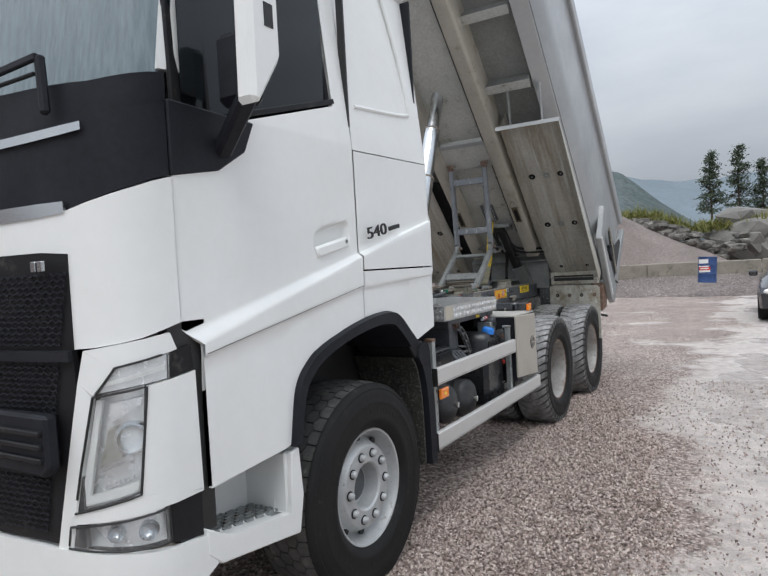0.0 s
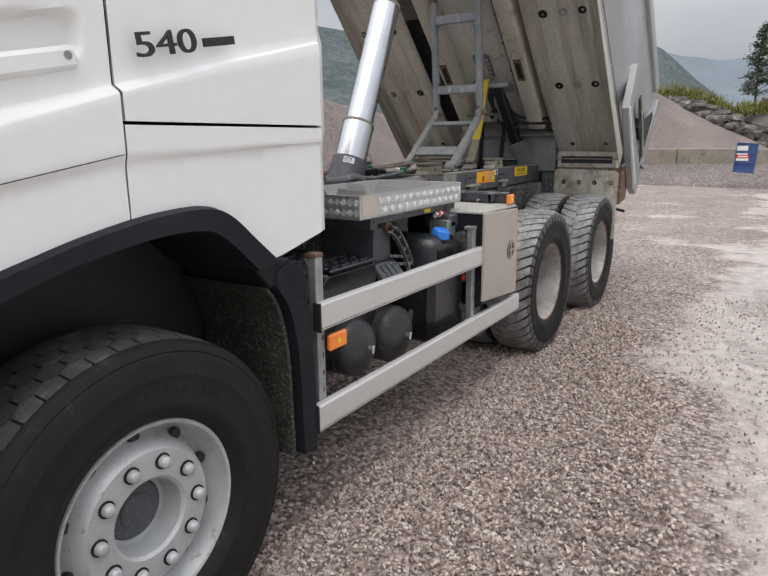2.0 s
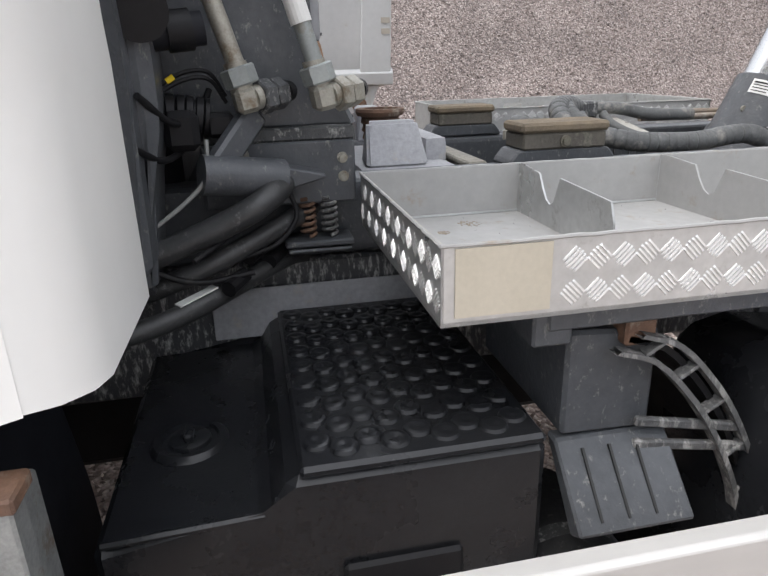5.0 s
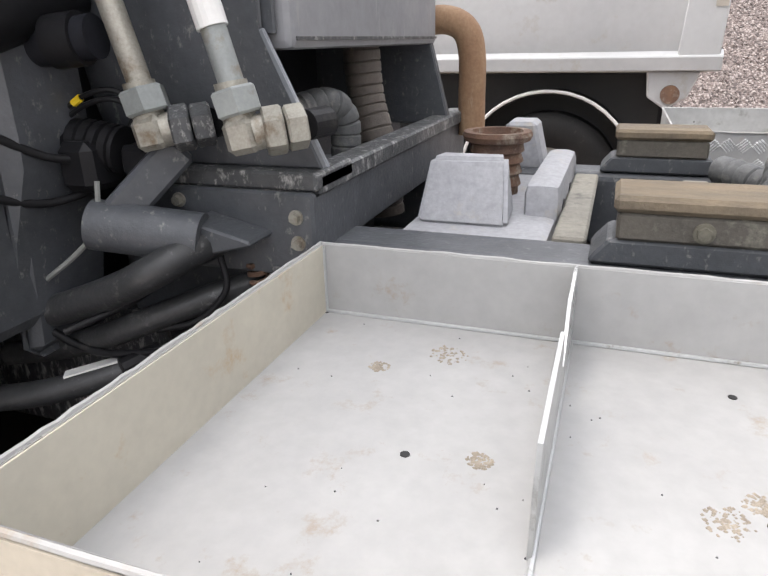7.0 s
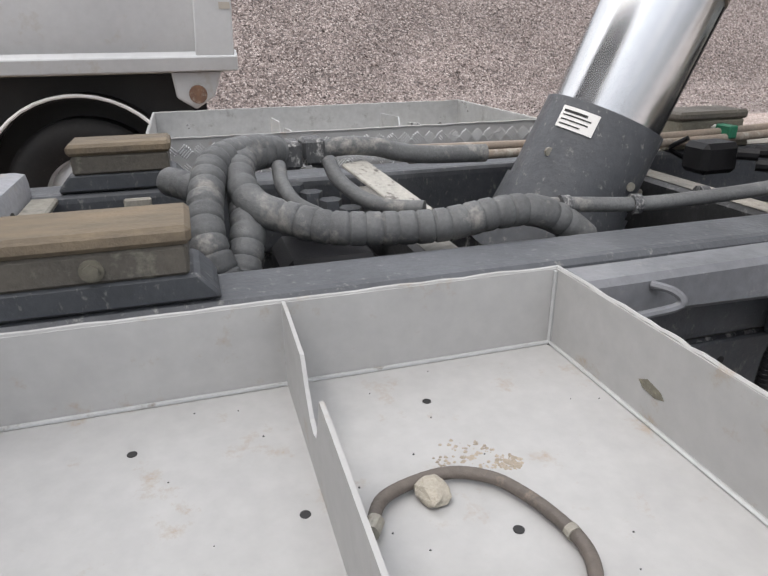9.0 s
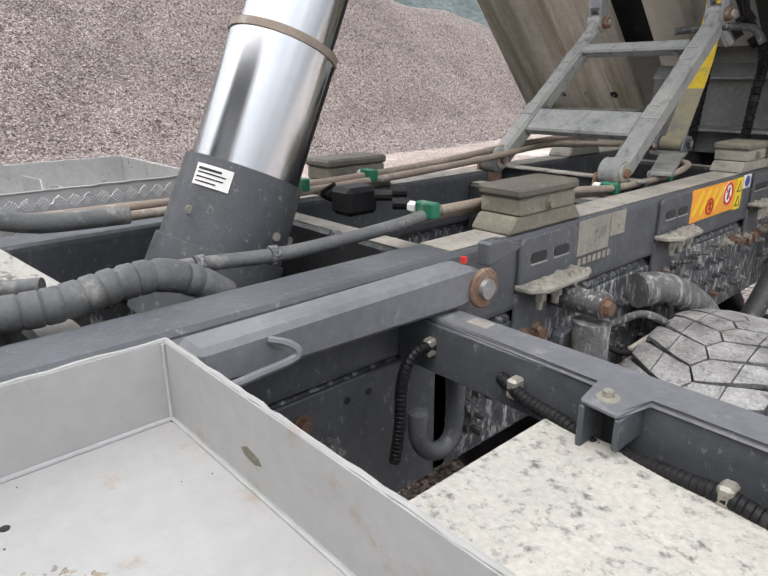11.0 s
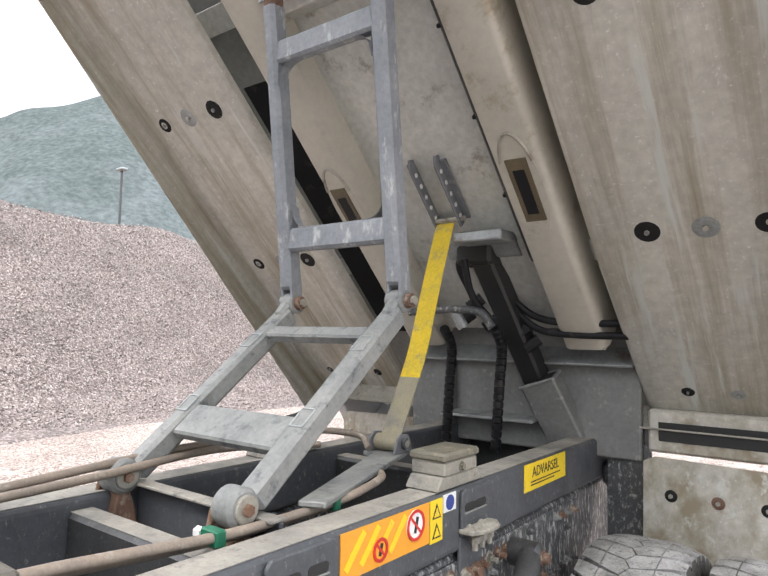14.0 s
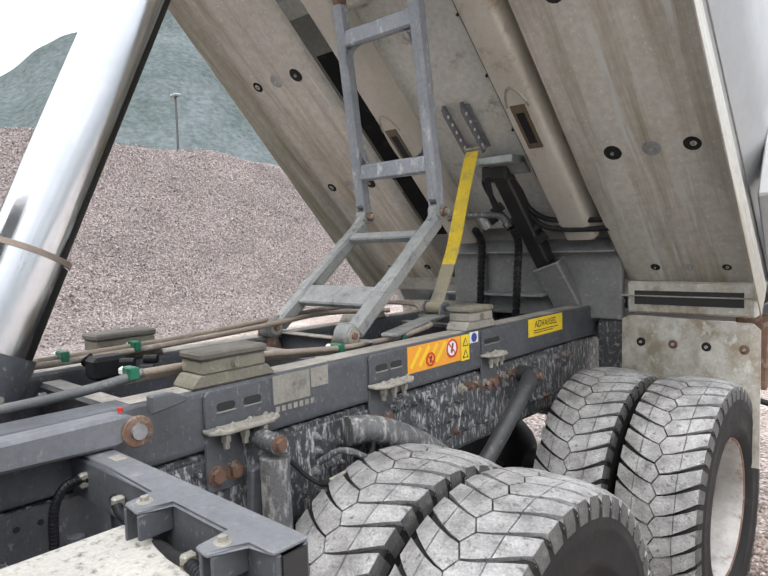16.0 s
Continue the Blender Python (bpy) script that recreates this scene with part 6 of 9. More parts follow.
for x in (-0.062, 0.046):
    bracket = tipped("strap_bracket", prism([(0.79, 0.098), (0.79, 0.052), (1.05, 0.052), (1.085, 0.075), (1.075, 0.098)], "x", x - 0.005, x + 0.005, 0.002), LOCK_GREY, strap)
    for k in range(5):
        tipped("bracket_hole", rod((x - 0.006, 0.83 + 0.048 * k, 0.072), (x + 0.0065, 0.83 + 0.048 * k, 0.072), 0.0085, 12), PAPER, bracket)
    tipped("bracket_foot", box(x - 0.03 if x < 0 else x, x if x < 0 else x + 0.03, 0.80, 1.06, 0.088, 0.0975, 0.002), LOCK_GREY, bracket)
tipped("strap_bolt", rod((-0.075, 0.815, 0.070), (0.065, 0.815, 0.070), 0.011, 10), FITTING, strap)
part("strap_eye", rod((-0.020, 4.488, 1.368), (0.066, 4.488, 1.368), 0.026, 20), STRAP_DUSTY, strap, smooth=True)
for x in (-0.032, 0.072):
    part("clevis_cheek", prism([(4.44, 1.340), (4.54, 1.340), (4.515, 1.395), (4.475, 1.400), (4.455, 1.385)], "x", x, x + 0.008, 0.002), LOCK_GREY, strap)
part("clevis_pin", rod((-0.036, 4.488, 1.370), (0.094, 4.488, 1.370), 0.011, 12), FITTING, strap)
part("clevis_nut", rod((0.081, 4.488, 1.370), (0.093, 4.488, 1.370), 0.018, 6), FRAME_DUST, strap)
part("strap_arm", prism([(0.225, 3.885), (0.285, 3.91), (0.055, 4.56), (-0.045, 4.56), (-0.045, 4.44), (0.01, 4.43)], "z", 1.326, 1.340, 0.003), LINK_DUST, strap)

# -- stabiliser linkage: lower and upper ladder --
PIN_Z, PIN_Y, KN_Y, KN_Z = 1.347, 3.745, 4.300, 1.802
link = part("stabiliser_link", bmesh.new(), LINK, truck, "grey folding stabiliser linkage under the body")
low = part("lower_arm", bmesh.new(), LINK_DUST, link)
LOW_DIR = Vector((0, KN_Y - PIN_Y, KN_Z - PIN_Z)).normalized()
LOW_UP = Vector((0, -LOW_DIR.z, LOW_DIR.y))
LOW_X = ((0.187, 0.190), (-0.255, -0.236))
UP_X = ((0.190, 0.214), (-0.236, -0.202))
for x0, x1 in LOW_X:
    a, b = Vector((x0, PIN_Y, PIN_Z)), Vector((x1, KN_Y, KN_Z))
    part("beam", bar(a.lerp(b, 0.04) - LOW_UP * 0.020, a.lerp(b, 0.955) - LOW_UP * 0.020, 0.058, 0.060, 0.010), LINK_DUST, low)
    part("pin_boss", rod(a - Vector((0.034, 0, 0)), a + Vector((0.030, 0, 0)), 0.043, 28, bevel=0.008), LINK_DUST, low, smooth=True)
    part("pin", rod(a + Vector((0.030, 0, 0)), a + Vector((0.046, 0, 0)), 0.014, 6, 0.013), RUST, low)
    part("pin_washer", lathe([(0.010, 0.0), (0.030, 0.0), (0.030, 0.006), (0.027, 0.008), (0.010, 0.008)], 24, m=Matrix.Translation(a + Vector((0.029, 0, 0)))), FITTING, low)
    k = b
    part("knee_tongue", bar(k - LOW_DIR * 0.075 - LOW_UP * 0.010, k - LOW_DIR * 0.01, 0.040, 0.052, 0.010), LINK_DUST, low)
    part("knee_boss", rod(k - Vector((0.030, 0, 0)), k + Vector((0.028, 0, 0)), 0.034, 28, bevel=0.005), LINK_DUST, low, smooth=True)
    part("knee_pin", rod(k + Vector((0.022, 0, 0)), k + Vector((0.046, 0, 0)), 0.022, 18, 0.020), RUST, low)
    part("knee_nut", rod(k + Vector((0.046, 0, 0)), k + Vector((0.056, 0, 0)), 0.013, 6), FITTING, low)
    for f in (0.345, 0.72):
        q = a.lerp(b, f) + LOW_UP * 0.0105
        for sx in (-0.020, 0.020):
            part("weld_tab", bar(q + LOW_DIR * -0.028 + Vector((sx, 0, 0)), q + LOW_DIR * 0.028 + Vector((sx, 0, 0)), 0.005, 0.004, 0.001, LOW_UP), GALV, low)
        for sy in (-0.028, 0.028):
            part("weld_tab", bar(q + LOW_DIR * sy - Vector((0.02, 0, 0)), q + LOW_DIR * sy + Vector((0.02, 0, 0)), 0.005, 0.004, 0.001, LOW_UP), GALV, low)
    part("lug", prism([(PIN_Y - 0.030, 1.12), (PIN_Y + 0.065, 1.12), (PIN_Y + 0.045, 1.30), (PIN_Y + 0.030, 1.345), (PIN_Y - 0.030, 1.345), (PIN_Y - 0.040, 1.30)], "x", x0 - 0.050, x0 - 0.036, 0.004), RUST, low)
    part("lug", prism([(PIN_Y - 0.020, 1.12), (PIN_Y + 0.055, 1.12), (PIN_Y + 0.035, 1.26), (PIN_Y + 0.015, 1.312), (PIN_Y - 0.015, 1.312), (PIN_Y - 0.025, 1.26)], "x", x0 - 0.020, x0 + 0.022, 0.004), RUST, low)
for f, h, th in ((0.285, 0.105, 0.030), (0.80, 0.046, 0.034)):
    q = Vector((0, PIN_Y, PIN_Z)).lerp(Vector((0, KN_Y, KN_Z)), f) - LOW_UP * 0.012
    part("crosspiece", bar(q + Vector((-0.22, 0, 0)), q + Vector((0.16, 0, 0)), h, th, 0.006, LOW_UP), LINK_DUST, low)
    for sg, xe in ((1, 0.160), (-1, -0.222)):
        d = LOW_DIR * (1 if f < 0.5 else -1)
        e0 = q + Vector((xe, 0, 0)) + d * (h / 2 - 0.004)
        part("corner_gusset", loft([[e0 - d * 0.01 + LOW_UP * s0, e0 + d * 0.055 + LOW_UP * s0, e0 + d * 0.020 - Vector((sg * 0.018, 0, 0)) + LOW_UP * s0, e0 - Vector((sg * 0.055, 0, 0)) + LOW_UP * s0, e0 - d * 0.012 - Vector((sg * 0.05, 0, 0)) + LOW_UP * s0] for s0 in (-0.008, 0.008)]), LINK_DUST, low)
# frame member that carries the lower pins
carry = part("pin_member", box(-0.262, 0.262, 3.80, 3.812, 1.10, 1.318, 0.003), FRAME, chassis)
part("member_flange", box(-0.262, 0.262, 3.775, 3.815, 1.318, 1.326, 0.002), DUST_TOP, carry)
up = part("upper_arm", bmesh.new(), LINK, link)
TOP = ORG + E_U * 1.775 + E_V * 0.0
for x0, x1 in UP_X:
    k, t = Vector((x0, KN_Y, KN_Z)), Vector((x1, TOP.y, TOP.z))
    d = (t - k).normalized()
    part("beam", bar(k + d * 0.045, t - d * 0.04, 0.052, 0.064, 0.012, (0, 1, 0)), LINK, up)
    for sx in (-0.021, 0.021):
        part("fork_cheek", bar(k + d * 0.008 + Vector((sx, 0, 0)), k + d * 0.075 + Vector((sx, 0, 0)), 0.010, 0.052, 0.004, (0, 1, 0)), LINK, up)
    part("top_socket", bar(t - d * 0.10, t + d * 0.01, 0.050, 0.058, 0.012, (0, 1, 0)), RUST, up)
    part("top_pin", rod(t - Vector((0.045, 0, 0)), t + Vector((0.052, 0, 0)), 0.020, 14), RUST, up)
    part("pin_nut", rod(t + Vector((0.052, 0, 0)), t + Vector((0.062, 0, 0)), 0.013, 6), FITTING, up)
    for dx in (-0.034, 0.034):
        q = t + Vector((dx, 0, 0))
        part("lug", bar(q - E_V * 0.022 - E_U * 0.01, q + E_V * 0.12 + E_U * 0.02, 0.009, 0.056, 0.004, (1, 0, 0)), BODY_SIDE, up)
for f in (0.205, 0.80):
    q = [Vector((UP_X[i][0], KN_Y, KN_Z)).lerp(Vector((UP_X[i][1], TOP.y, TOP.z)), f) for i in (0, 1)]
    part("crosspiece", bar(q[1], q[0], 0.042, 0.074, 0.009), LINK, up)
    dd = 1 if f < 0.5 else -1
    for sg, c in ((1, q[0]), (-1, q[1])):
        e0 = c + Vector((-sg * 0.026, 0, dd * 0.034))
        rows = [[e0 + Vector((0, yy, 0)), e0 + Vector((0, yy, dd * 0.075)), e0 + Vector((-sg * 0.008, yy, dd * 0.040)), e0 + Vector((-sg * 0.022, yy, dd * 0.018)), e0 + Vector((-sg * 0.042, yy, dd * 0.006)), e0 + Vector((-sg * 0.075, yy, 0))] for yy in (-0.016, 0.016)]
        part("corner_gusset", loft(rows), LINK, up)

# -- equipment tray, near and far side --


def checker_bars(own, u0, u1, v0, v1, place, step=0.0335):
    """Raised five-bar lozenges of checker plate; place(u, v, w) gives the point."""
    nu, nv = int((u1 - u0) / step), max(1, int((v1 - v0) / step))
    for i in range(nu):
        for j in range(nv):
            cu, cv = u0 + (i + 0.5) * (u1 - u0) / nu, v0 + (j + 0.5) * (v1 - v0) / nv
            d = 1 if (i + j) % 2 else -1
            for k in range(5):
                o = (k - 2) * 0.0056
                c, s, ln = 0.707, 0.707 * d, 0.0150 - abs(k - 2) * 0.0012
                pts = []
                for a, b in ((-ln, -0.0016), (ln, -0.0016), (ln, 0.0016), (-ln, 0.0016)):
                    b += o
                    pts.append((cu + a * c - b * s, cv + a * s + b * c))
                lo = [own.verts.new(place(p, q, 0.0)) for p, q in pts]
                m2 = (sum(p for p, q in pts) / 4, sum(q for p, q in pts) / 4)
                hi = [own.verts.new(place(m2[0] + (p - m2[0]) * 0.8, m2[1] + (q - m2[1]) * 0.8, 0.0016)) for p, q in pts]
                own.faces.new(hi)
                for e in range(4):
                    own.faces.new((lo[e], lo[(e + 1) % 4], hi[(e + 1) % 4], hi[e]))


TX0, TX1, TY0, TY1, TZ0, TZ1 = 0.440, 0.997, 1.256, 2.268, 1.224, 1.330


def divider(y, dx):
    """A partition with a slot for a hose and a top that steps down towards the rail."""
    pts = [(0.0, 0.0), (0.0, 0.104), (0.025, 0.105), (0.115, 0.098), (0.132, 0.072), (0.150, 0.052), (0.165, 0.046), (0.180, 0.052), (0.192, 0.078), (0.202, 0.102), (0.25, 0.100), (0.375, 0.094), (0.388, 0.060), (0.392, 0.0)]
    return prism([(TX0 + 0.004 + a + (dx if a > 0.1 else 0), TZ0 + 0.004 + b) for a, b in pts], "y", y - 0.002, y + 0.002)


def make_tray(sg):
    tray = part("equipment_tray", box(TX0, TX1, TY0, TY1, TZ0, TZ0 + 0.006), TRAY, truck, "open aluminium equipment tray with dividers")
    part("tray_wall", box(TX0, TX0 + 0.004, TY0, TY1, TZ0, TZ1), TRAY, tray)
    part("tray_wall", box(TX1 - 0.004, TX1, TY0, TY1, TZ0, TZ1), CHECKER, tray)
    part("tray_wall", box(TX0, TX1, TY0, TY0 + 0.004, TZ0, TZ1), CHECKER, tray)
    part("tray_wall", box(TX0, TX1, TY1 - 0.004, TY1, TZ0, TZ1), TRAY, tray)
    bm = bmesh.new()
    checker_bars(bm, TY0 + 0.16, TY1, TZ0 + 0.008, TZ1 - 0.008, lambda u, v, w: (TX1 + w, u, v))
    tagged(part("checker_relief", bm, CHECKER_BAR, tray), kind="stuff")
    bm = bmesh.new()
    checker_bars(bm, TX0, TX1, TZ0 + 0.008, TZ1 - 0.008, lambda u, v, w: (u, TY0 - w, v))
    tagged(part("checker_relief", bm, CHECKER_BAR, tray), kind="stuff")
    bm = bmesh.new()
    checker_bars(bm, TY0, TY1, TZ0 + 0.008, TZ1 - 0.008, lambda u, v, w: (TX0 - w, u, v))
    tagged(part("checker_relief", bm, CHECKER_BAR, tray), kind="stuff")
    part("blank_plate", box(TX1 + 0.0005, TX1 + 0.0025, TY0 + 0.018, TY0 + 0.145, TZ0 + 0.012, TZ1 - 0.004), PLATE_BEIGE, tray, "bare beige plate")
    part("divider", divider(1.597, -0.015), CHECKER, tray)
    part("divider", divider(1.932, 0.0), TRAY, tray)
    rr = random.Random(8)
    for (x0, y0, z0), (x1, y1, z1) in (((TX0, TY0, TZ1), (TX0, TY1, TZ1)), ((TX1, TY0, TZ1), (TX1, TY1, TZ1)), ((TX0, TY0, TZ1), (TX1, TY0, TZ1)), ((TX0, TY1, TZ1), (TX1, TY1, TZ1))):
        n = 40
        pts = [(x0 + (x1 - x0) * k / n + rr.uniform(-0.0006, 0.0006), y0 + (y1 - y0) * k / n + rr.uniform(-0.0006, 0.0006), TZ1 + rr.uniform(-0.0008, 0.0012)) for k in range(n + 1)]
        part("raw_edge", tube(pts, 0.0028, 6, 0), TRAY, tray)
    seams = [((TX0 + 0.006, TY0 + 0.005, TZ0 + 0.008), (TX0 + 0.006, TY1 - 0.005, TZ0 + 0.008)), ((TX0 + 0.006, TY1 - 0.006, TZ0 + 0.008), (TX1 - 0.006, TY1 - 0.006, TZ0 + 0.008)),
             ((TX0 + 0.006, TY1 - 0.006, TZ0 + 0.01), (TX0 + 0.006, TY1 - 0.006, TZ1 - 0.002)), ((TX0 + 0.006, TY0 + 0.006, TZ0 + 0.01), (TX0 + 0.006, TY0 + 0.006, TZ1 - 0.002)),
             ((TX0 + 0.006, 1.932, TZ0 + 0.01), (TX0 + 0.006, 1.932, TZ1 - 0.006)), ((TX0 + 0.006, 1.597, TZ0 + 0.01), (TX0 + 0.006, 1.597, TZ1 - 0.006)),
             ((TX0 + 0.006, 1.934, TZ0 + 0.007), (TX1 - 0.15, 1.934, TZ0 + 0.007)), ((TX0 + 0.006, 1.599, TZ0 + 0.007), (TX1 - 0.15, 1.599, TZ0 + 0.007))]
    for a, b in seams:
        part("weld_seam", tube([a, b], 0.0028, 6, 0), SILVER, tray)
    for x, y in ((0.447, 1.262), (0.449, 2.263), (0.728, 1.471), (0.527, 1.77), (0.655, 1.912), (0.727, 1.772), (0.723, 2.071), (0.526, 2.067), (0.94, 1.40), (0.94, 1.80)):
        part("drain_hole", rod((x, y, TZ0 + 0.0062), (x, y, TZ0 + 0.0068), 0.0048, 12), INK, tray)
    return tray


GRIT_TAN = mat("dried_mud_grit", (0.40, 0.35, 0.28), (0.25, 0.215, 0.17), 60, 0.85, fine=0.2)
tray = make_tray(1)
for (x, y, r) in ((0.524, 1.461, 0.024), (0.626, 2.068, 0.030), (0.644, 2.104, 0.012), (0.577, 1.39, 0.012), (0.716, 1.539, 0.012), (0.732, 1.739, 0.02), (0.702, 1.766, 0.014)):
    bm = bmesh.new()
    rr = random.Random(int(x * 1e4))
    for k in range(90):
        a, d = rr.uniform(0, math.tau), r * rr.random() ** 0.7
        s = rr.uniform(0.0005, 0.0021)
        cx, cy = x + d * math.cos(a), y + d * math.sin(a)
        rod((cx, cy, TZ0 + 0.0058), (cx + s * 0.3, cy, TZ0 + 0.0064 + s * 0.15), s * 1.3, 5, s * 0.6, bm)
    tagged(part("grit_stain", bm, GRIT_TAN, tray), kind="stuff")
bm = bmesh.new()
rr = random.Random(3)
for k in range(60):
    x, y, s = rr.uniform(0.46, 0.96), rr.uniform(1.27, 2.25), rr.uniform(0.0005, 0.0012)
    rod((x, y, TZ0 + 0.0058), (x, y, TZ0 + 0.007), s * 1.2, 5, s * 0.6, bm)
tagged(part("grit", bm, FRAME_DUST, tray), kind="stuff")
copy_thing(tray, pose(-0.035, 4.025, 0.045, 0, 0, 180))
part("wall_lining", box(TX0 + 0.006, TX1 - 0.006, TY0 + 0.0042, TY0 + 0.0062, TZ0 + 0.006, TZ1 - 0.001), TRAY_CREAM, tray, "cream-stained inner face")
part("rub_mark", prism([(0.610, 1.270), (0.622, 1.276), (0.642, 1.272), (0.648, 1.266), (0.636, 1.262), (0.618, 1.264)], "y", TY1 - 0.0048, TY1 - 0.0042), PAD_OLIVE, tray)
# carrying frame under the tray
carrier = part("tray_carrier", box(0.42, 0.96, 1.40, 1.46, 1.16, 1.222, 0.004), FRAME, truck)
part("carrier_arm", box(0.37, 0.97, 2.14, 2.20, 1.16, 1.222, 0.004), FRAME, carrier)
part("carrier_strip", box(0.88, 0.965, 1.42, 2.26, 1.185, 1.222, 0.003), FRAME, carrier)
part("label_strip", box(0.965, 0.967, 1.90, 1.965, 1.192, 1.212), YELLOW, carrier)
part("carrier_end", box(0.86, 0.95, 1.55, 1.60, 1.14, 1.20, 0.004), RUST, carrier)
part("rear_bracket", box(0.85, 1.02, 2.10, 2.30, 1.09, 1.165, 0.01), FRAME, carrier)
for k in range(4):
    part("valve_knob", rod((0.96, 2.02 + 0.025 * k, 1.16), (0.98, 2.02 + 0.025 * k, 1.18), 0.012, 8), RED if k % 2 else PAPER, carrier)

# loose things lying in the tray
rock_bm = bmesh.new()
bmesh.ops.create_icosphere(rock_bm, subdivisions=2, radius=0.0145)
rr = random.Random(5)
for v in rock_bm.verts:
    v.co *= 1 + rr.uniform(-0.18, 0.14)
    v.co.x *= 1.25
    v.co.z *= 0.62
bmesh.ops.transform(rock_bm, matrix=Matrix.Translation((0.668, 2.018, TZ0 + 0.014)), verts=rock_bm.verts[:])
ROCKY = mat("pale_stone", (0.42, 0.385, 0.32), (0.32, 0.30, 0.25), 30, 0.85, bump=0.4, bscale=200, spots=(0.22, 0.21, 0.19), spot_scale=60, spot_amt=0.25)
tagged(link_mesh("stone", rock_bm, ROCKY), "small pale broken stone lying in the tray", "stone")
hz = TZ0 + 0.015
bm = tube([(0.70, 1.955, hz), (0.664, 1.978, hz), (0.651, 2.034, hz), (0.668, 2.072, hz), (0.70, 2.092, hz), (0.736, 2.103, hz), (0.763, 2.105, hz), (0.79, 2.095, hz), (0.82, 2.07, hz)], 0.0058, 10)
curl = tagged(link_mesh("hose_end", bm, HOSE_BROWN, None, True), "dusty brown rubber hose end curled in the tray", "hose")
part("ferrule", rod((0.688, 1.963, hz), (0.70, 1.955, hz), 0.0075, 12), FITTING, curl)
for p0, p1 in (((0.80, 2.089, hz), (0.806, 2.084, hz)), ((0.742, 2.104, hz), (0.749, 2.1045, hz))):
    part("tape_ring", rod(p0, p1, 0.0066, 12), DUST, curl)

# -- side guard rails, posts, lamps --
for z0, z1, y0, y1 in ((0.882, 0.988, 0.735, 2.212), (0.488, 0.596, 0.705, 2.78)):
    rail = part("side_guard_rail", prism([(1.150, z0), (1.176, z0), (1.183, z0 + 0.007), (1.183, z1 - 0.006), (1.176, z1), (1.150, z1)], "y", y0, y1, 0.0015), ALU, truck, "pale anodised aluminium side guard rail")
    part("rail_groove", box(1.1831, 1.1836, y0, y1, z0 + 0.012, z0 + 0.0145), FRAME_DUST, rail)
    part("end_cap", box(1.148, 1.185, y0 - 0.008, y0, z0 - 0.003, z1 + 0.003, 0.002), INK, rail)
for y0, z1 in ((0.752, 1.165), (2.12, 1.10)):
    post = part("guard_post", prism([(1.112, y0), (1.148, y0), (1.148, y0 + 0.044), (1.112, y0 + 0.044)], "z", 0.49, z1, 0.003), GALV, truck, "galvanised guard post")
    for k in range(4):
        part("post_hole", box(1.1481, 1.1487, y0 + 0.025, y0 + 0.033, 0.625 + 0.069 * k, 0.645 + 0.069 * k), INK, post)
    part("post_bracket", prism([(1.02, z1 - 0.36), (1.112, z1 - 0.30), (1.112, z1 - 0.06), (1.085, z1 - 0.02), (1.03, z1 - 0.04)], "y", y0 + 0.016, y0 + 0.026, 0.003), GALV if y0 < 1 else FRAME_DUST, post)
    part("post_cap", box(1.095, 1.15, y0 - 0.004, y0 + 0.048, z1 - 0.014, z1 + 0.004, 0.003), RUST if y0 < 1 else GALV, post)
    for k in range(3):
        part("post_bolt", hex_bolt((1.085, y0 + 0.016, z1 - 0.08 - 0.105 * k), (0.2, -1, 0), 0.012, 0.012), RED if k == 2 else RUST, post)


def marker(x, y0, y1, z0, z1, sk=0.0):
    lamp = part("marker_lamp", prism([(y0, z0 + sk), (y1, z0), (y1, z1 - sk), (y0, z1)], "x", x - 0.022, x, 0.006), ORANGE, truck, "amber side marker lamp")
    part("lamp_core", rod((x, (y0 + y1) / 2, (z0 + z1) / 2), (x + 0.002, (y0 + y1) / 2, (z0 + z1) / 2), 0.011, 12), YELLOW, lamp)
    part("lamp_base", box(x - 0.03, x - 0.021, y0 + 0.004, y1 - 0.004, z0 + 0.008, z1 - 0.004), INK, lamp)


marker(1.175, 0.795, 0.905, 0.785, 0.85)
marker(1.175, 2.565, 2.65, 1.185, 1.245)
marker(1.17, 2.66, 2.69, 0.655, 0.70)
# beige tool box door
tool = part("tool_box", box(0.69, 1.175, 2.19, 2.69, 0.64, 1.165, 0.008), PLASTIC, truck, "beige tool box with a round badge")
part("tool_box_lid", box(0.694, 1.178, 2.185, 2.678, 1.165, 1.178, 0.003), SLAB, tool, "pale dusty lid speckled with grit")
part("tool_box_door", prism([(2.175, 0.675), (2.685, 0.632), (2.665, 1.158), (2.172, 1.172)], "x", 1.178, 1.194, 0.004), BEIGE, tool)
part("badge_disc", rod((1.194, 2.57, 0.916), (1.197, 2.57, 0.916), 0.056, 32), INK, tool)
part("badge_ring", lathe([(0.052, 0.0), (0.052, 0.003), (0.046, 0.003), (0.046, 0.0)], 32, m=Matrix.Translation((1.197, 2.57, 0.916))), BEIGE, tool)
part("badge_bar", box(1.197, 1.2, 2.562, 2.574, 0.875, 0.955), BEIGE, tool)
part("badge_bar", box(1.197, 1.2, 2.545, 2.605, 0.91, 0.922), BEIGE, tool)

